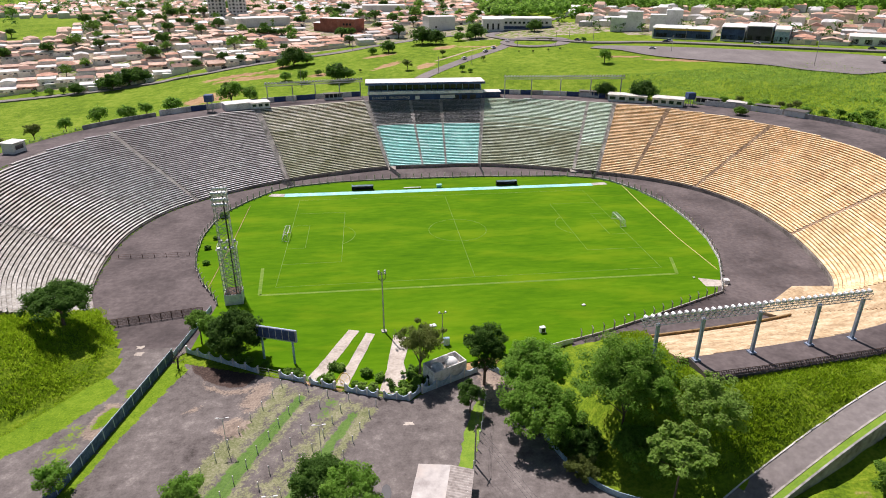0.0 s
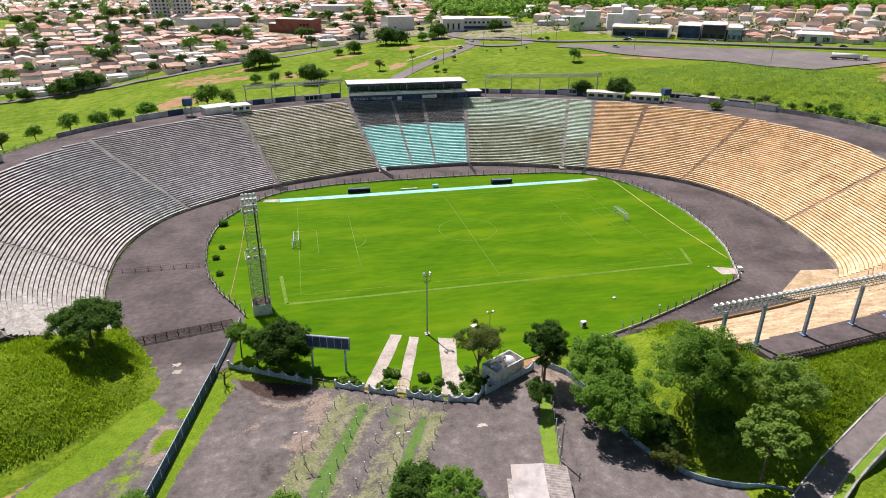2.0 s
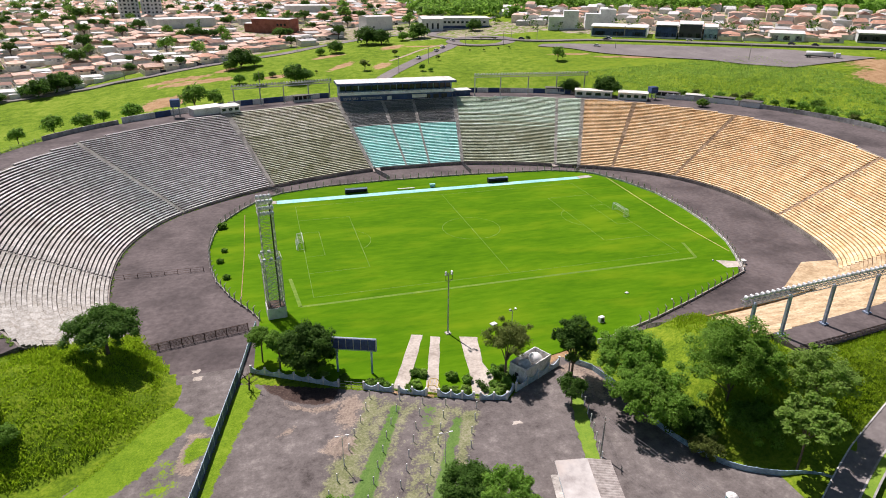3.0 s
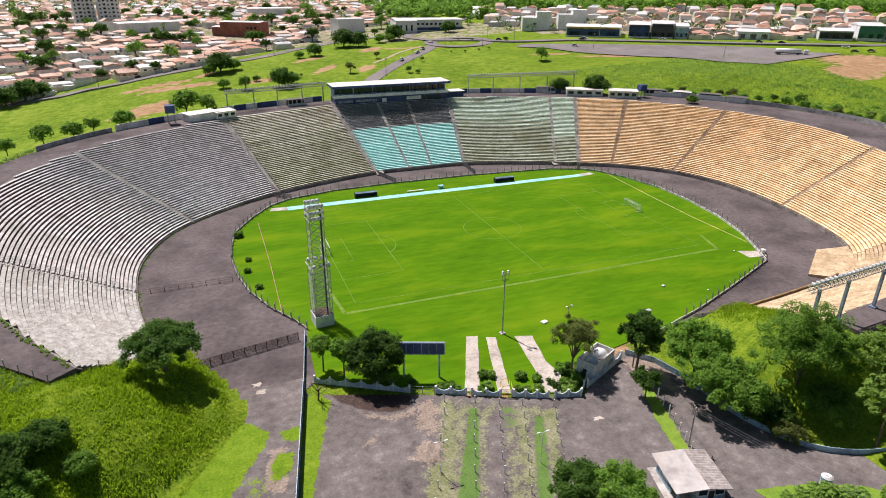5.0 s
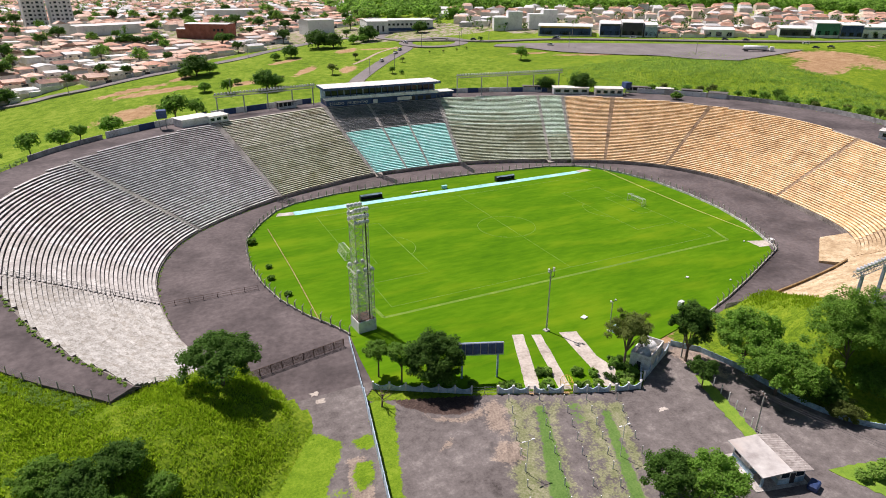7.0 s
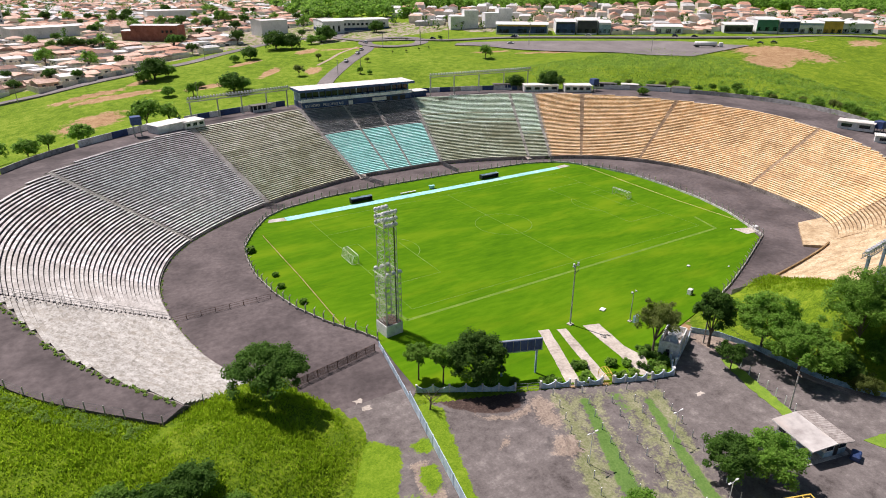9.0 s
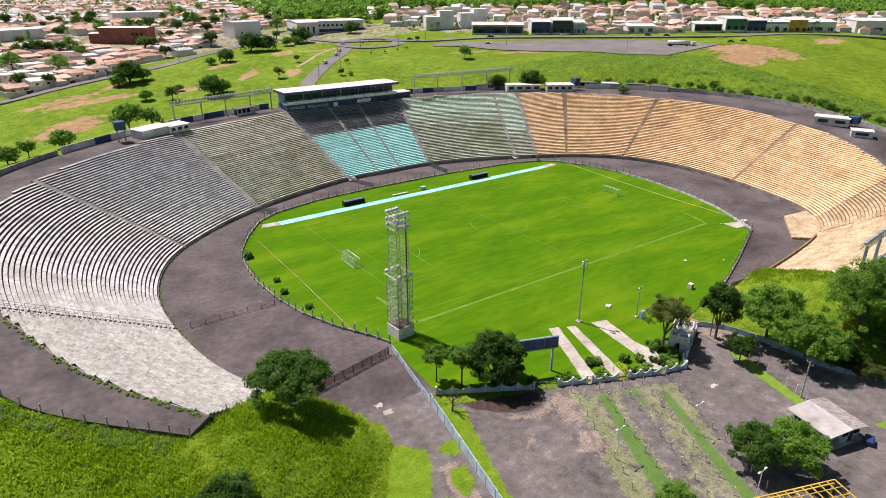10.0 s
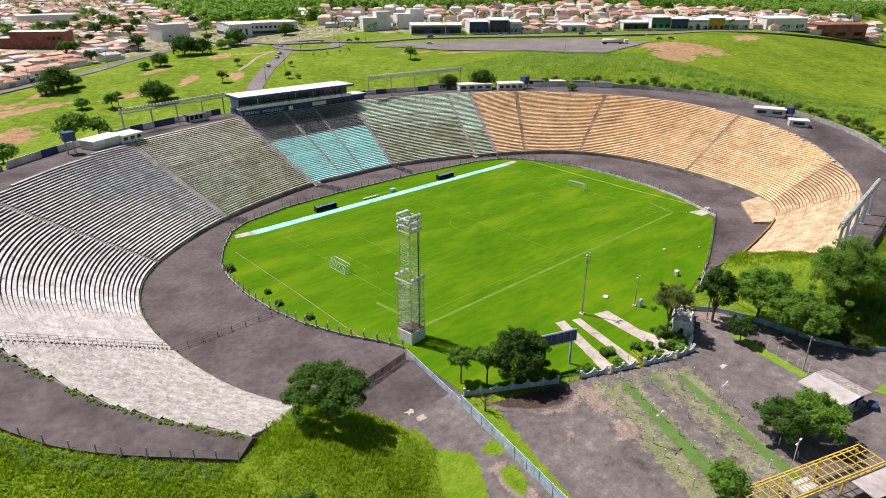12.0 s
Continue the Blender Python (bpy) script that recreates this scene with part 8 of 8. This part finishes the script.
hall("brick_hall", -44, 345, -32, 32, 14, 10, M["brick"], M["white_roof"], "red brick hall with a pale flat roof", openings=[("window", 6 + 3 * k, 6, 1.6, 1.6, M["glass"]) for k in range(3)])
hall("brick_wing", -60, 355, -32, 9, 12, 6, M["brick"], M["white_roof"], "low red brick wing beside the hall")
hall("grey_block", 32, 336, 14, 22, 15, 10, M["tower_wall"], ROOFS[2], "plain grey block with a sheet roof", openings=[("window", -5, 2.4, 1.4, 1.2, M["glass"])])
hall("clinic", 90, 318, -8, 52, 26, 7.5, M["white_wall"], M["white_roof"], "long white building with a deep blue base band", openings=[("window", -22 + 3.4 * k, 4.4, 1.8, 1.5, M["glass"]) for k in range(14)], trim=(0.9, 2.0, M["blue_paint"]))
hall("clinic_wing", 70, 308, -8, 16, 12, 8.8, M["white_wall"], M["white_roof"], "white front wing with tall windows", openings=[("window", -4 + 4 * k, 3.6, 1.4, 4.2, M["glass"]) for k in range(3)])
for x, y, hs in ((157, 263, (8, 12)), (181, 253, (9, 12))):
    thing = empty("cube_house", pose(x, y, land_at(x, y), 0, 0, -24))
    tagged(thing, "stepped white cubic building without windows", "building", group="white cubic buildings")
    for k, h in enumerate(hs):
        part("cube", box(bmesh.new(), (-5.2 + 10.4 * k, 1.5 * (k % 2), h / 2 - 1), (10.6, 13, h + 2)), M["white_wall"], thing)
        part("parapet", box(bmesh.new(), (-5.2 + 10.4 * k, 1.5 * (k % 2), h + 0.15), (10.8, 13.2, 0.3)), M["white_wall"], thing)


def apartment(x, y, rz):
    thing = empty("apartment_tower", pose(x, y, land_at(x, y), 0, 0, rz) @ Matrix.Diagonal((0.8, 1, 1, 1)))
    tagged(thing, "grey apartment tower with rows of balconies and windows", "apartment building", group="apartment towers")
    part("wall", box(bmesh.new(), (0, 0, 17), (20, 16, 38)), M["tower_wall"], thing)
    part("roof", box(bmesh.new(), (0, 0, 36.2), (20.4, 16.4, 0.6)), M["white_roof"], thing)
    for f in range(11):
        z = 2.0 + 3.1 * f
        for k in range(5):
            xx = -8 + 4 * k
            if k % 2:
                part("balcony", box(bmesh.new(), (xx, -8.5, z - 0.5), (3.0, 1.2, 1.0)), M["white_wall"], thing)
                part("window", box(bmesh.new(), (xx, -8.03, z + 0.8), (2.4, 0.1, 1.6)), M["glass"], thing)
            else:
                part("window", box(bmesh.new(), (xx, -8.03, z + 0.5), (1.5, 0.1, 1.3)), M["glass"], thing)


apartment(-165, 470, 12)
apartment(-146, 468, 12)
hall("warehouse", -115, 394, 25, 46, 22, 6.5, M["white_wall"], M["white_roof"], "long white warehouse with a pale roof")
hall("warehouse", -6, 518, 0, 44, 24, 7, M["white_wall"], M["white_roof"], "long white warehouse with a pale roof")

SHOPS = [(174, 214, 37, "blue_paint", "shop_yellow", 5.8, 18), (197.5, 195, 14, "blue_paint", "shop_dark", 7.5, 24), (209.5, 186.5, 14.5, "shop_dark", "shop_dark", 8.4, 22), (219.5, 179.5, 8.5, "light_blue_paint", "white_wall", 7, 20), (258, 157, 20, "white_wall", "white_wall", 4.2, 12),
         (301, 132.5, 20, "shop_dark", "steel", 4.8, 16), (318, 122, 15, "shop_green", "shop_green", 7.6, 24), (329.5, 113, 14, "blue_paint", "blue_paint", 7.2, 22), (341.5, 104.5, 17, "white_wall", "light_blue_paint", 6.8, 22), (354.5, 96.5, 13.5, "shop_yellow", "shop_yellow", 8.2, 20), (370.5, 88.5, 22, "white_wall", "white_wall", 6.4, 20),
         (410, 66.5, 34, "white_wall", "white_wall", 7.4, 26), (444, 37, 43, "rust", "rust", 8.6, 16)]
M["rust"] = material("rust_sheet", (0.3, 0.12, 0.07), (0.18, 0.07, 0.045), (0.4, 0.19, 0.12), 0.2, 0.9, 0.8, 0.2)
for x, y, w, front, sign, h, d in SHOPS:
    rz = -37
    thing = hall("shop", x + d * 0.3, y + d * 0.4, rz, w - 0.6, d, h, M["rust" if front == "rust" else "white_wall"], M["rust" if front == "rust" else "white_roof"], f"{'dark' if front == 'shop_dark' else 'rusty' if front == 'rust' else 'pale' if front == 'white_wall' else 'coloured'}-fronted shop with a shallow sheet roof", "shop", roof_h=1.4,
                 openings=[("shop_front", 0, h * 0.42, w * 0.94, h * 0.8, M[front]), ("sign_board", 0, h * 0.86, w * 0.9, h * 0.18, M[sign])] + [("entrance", -w / 3 + w / 3 * k, 1.4, w * 0.18, 2.6, M["glass"]) for k in range(3)])
    thing["group"] = "shops along the road"
for k, (x, y) in enumerate(((233, 178), (245, 170), (252, 182), (240, 190), (226, 194), (272, 158), (284, 150), (266, 172), (280, 166), (296, 156), (310, 146), (324, 138), (338, 130), (352, 122), (366, 112), (330, 150), (350, 138))):
    copy_thing(TYPES[(0, 1, 7, 8, 4)[k % 5]], pose(x, y, land_at(x, y), 0, 0, -37 + 90 * (k % 2)) @ Matrix.Diagonal((1.1, 1.05, 0.95, 1)))


# ---- vehicles ----
def car(paint, label):
    thing = empty("car")
    tagged(thing, label, "car", group="cars on the roads")
    bm = box(bmesh.new(), (0, 0, 0.62), (4.2, 1.75, 0.62), bevel=0.16)
    part("body", bm, paint, thing)
    bm = bmesh.new()
    vs = []
    for z, x0, x1, y in ((0.9, -1.5, 1.2, 0.8), (1.45, -1.1, 0.5, 0.66)):
        vs += [bm.verts.new(p) for p in ((x0, -y, z), (x1, -y, z), (x1, y, z), (x0, y, z))]
    for q in ((4, 5, 6, 7), (0, 1, 5, 4), (1, 2, 6, 5), (2, 3, 7, 6), (3, 0, 4, 7)):
        bm.faces.new([vs[i] for i in q])
    cabin = part("cabin", bm, M["glass"], thing)
    part("roof", box(bmesh.new(), (-0.3, 0, 1.47), (1.6, 1.3, 0.05)), paint, cabin)
    for sx in (-1.3, 1.3):
        for sy in (-0.85, 0.85):
            part("wheel", beam(bmesh.new(), (sx, sy - 0.1, 0.32), (sx, sy + 0.1, 0.32), 0.32, 10), M["dark"], thing)
    return thing


white_car, dark_car = car(M["white_wall"], "white car on the asphalt"), car(M["shop_dark"], "dark car on the asphalt")
cars = [(white_car, 31, 193, 52), (white_car, 47, 212, 47), (white_car, 54, 222, 45), (dark_car, -84, 231, 22), (white_car, 68, 246, 100), (dark_car, 112, 232, -40), (dark_car, 160, 205, -30), (white_car, 163, 207, -30), (white_car, 205, 180, -38), (dark_car, 252, 146, -40), (dark_car, 262, 138, -38), (white_car, 285, 112, -42), (dark_car, 272, 96, -60), (dark_car, 280, 92, -60), (white_car, 143, 186, -40)]
seen_cars = set()
for c, x, y, rz in cars:
    m = pose(x, y, land_at(x, y) + 0.32, 0, 0, rz)
    if c.name in seen_cars:
        copy_thing(c, m)
    else:
        seen_cars.add(c.name)
        c.matrix_basis = m
thing = empty("tanker_truck", pose(238, 110, land_at(238, 110) + 0.3, 0, 0, -45))
tagged(thing, "white tanker truck parked on the square", "truck")
bm = beam(bmesh.new(), (-7, 0, 2.3), (6, 0, 2.3), 1.2, 16)
part("tank", bm, M["white_wall"], thing, "white cylindrical tank", True)
part("chassis", box(bmesh.new(), (0, 0, 0.95), (15, 1.6, 0.4)), M["dark"], thing)
part("cab", box(bmesh.new(), (8.4, 0, 1.9), (2.4, 2.4, 2.4), bevel=0.2), M["white_wall"], thing)
for x in (-6, -4.8, 4.5, 8.4):
    for y in (-1.0, 1.0):
        part("wheel", beam(bmesh.new(), (x, y - 0.2, 0.5), (x, y + 0.2, 0.5), 0.5, 10), M["dark"], thing)

for x, y in ((-76, 230, ), (-100, 222), (-60, 150), (12, 160), (33, 178), (70, 224), (92, 214), (150, 176), (200, 120), (112, 250), (120, 225), (-35, 248), (-130, 205), (170, 200), (230, 160)):
    utility_pole(x, y, land_at(x, y), 9, 30, "slim utility pole beside the street")


# ---- town trees and the woods ----
small_town = make_tree("town_tree", 61, "leaf_dark", 6.0, 2.6, 2.3, 1.6, "dark green tree between the houses", 30, 34, 0.42, 1.1, trunk_r=0.25)
town2 = make_tree("town_tree", 62, "leaf", 6.5, 3.4, 2.6, 2.0, "green tree between the houses", 26, 34, 0.4, 1.1, trunk_r=0.22)
used_town = set()
near_town = [(x, y) for x, y in town_trees if y < 560]
for x, y in near_town + [(-104, 320), (-99, 317), (-94, 318), (-88, 315), (-82, 318), (-110, 322), (-82, 385), (-78, 392), (-196, 462), (-204, 468), (-188, 470), (-210, 462), (-180, 476), (-76, 500), (-70, 505), (-52, 465), (-44, 470), (44, 300), (-2, 299), (60, 340), (-30, 420), (20, 420)]:
    src = small_town if rnd.random() < 0.6 else town2
    m = pose(x, y, land_at(x, y), 0, 0, rnd.uniform(0, 360)) @ Matrix.Scale(rnd.uniform(0.7, 1.5), 4)
    if src.name in used_town:
        copy_thing(src, m)
    else:
        used_town.add(src.name)
        src.matrix_basis = m


def woods(name, spots_xy, per, size, leaf, label, radius=4.2):
    g = np.random.default_rng(len(spots_xy))
    xy = np.array(spots_xy)
    z = land(xy[:, 0], xy[:, 1])
    n = len(xy)
    rows = []
    for k in range(4):
        rows.append(np.c_[xy + g.normal(size=(n, 2)) * 1.8, z + g.uniform(2.0, 7.5, n), radius * g.uniform(0.6, 1.1, n)])
    v, f = leaf_cloud(g, np.vstack(rows), per, size, (1, 1, 0.75))
    return tagged(raw(name, v, f.tolist(), M[leaf]), label, "woods", kind="stuff")


g = np.random.default_rng(3)
pts = []
for x, y in zip(g.uniform(60, 900, 9000), g.uniform(60, 800, 9000)):
    e = x * 0.82 + y
    if (500 if x > 150 else 430) + 20 * math.sin(x * 0.02) < e < 720 + 60 * math.sin(x * 0.013) and x - 0.1 * y > 40:
        pts.append((x, y))
woods("woods", pts[0::2], 12, 1.5, "leaf", "dense green wood beyond the town")
woods("woods", pts[1::2], 12, 1.5, "leaf", "dense green wood beyond the town")
pts = [(x, y) for x, y in zip(g.uniform(-900, 1600, 2600), g.uniform(420, 1900, 2600)) if x * 0.8 + y > 900]
woods("distant_trees", pts, 7, 1.5, "leaf_dark", "scattered trees of the far town", 3.8)
pts = [(x, y) for x, y in town_trees if y >= 560] + [(x, y) for x, y in zip(g.uniform(-500, 60, 260), g.uniform(330, 900, 260)) if free(x, y)]
woods("distant_trees", pts, 9, 1.0, "leaf_dark", "scattered trees among far houses", 2.6)
pts = [(x, y) for x, y in zip(g.uniform(120, 600, 700), g.uniform(60, 330, 700)) if 350 < x * 0.72 + y < 410]
woods("distant_trees", pts[::2], 12, 0.9, "leaf_dark", "trees among the houses behind the shops", 2.7)
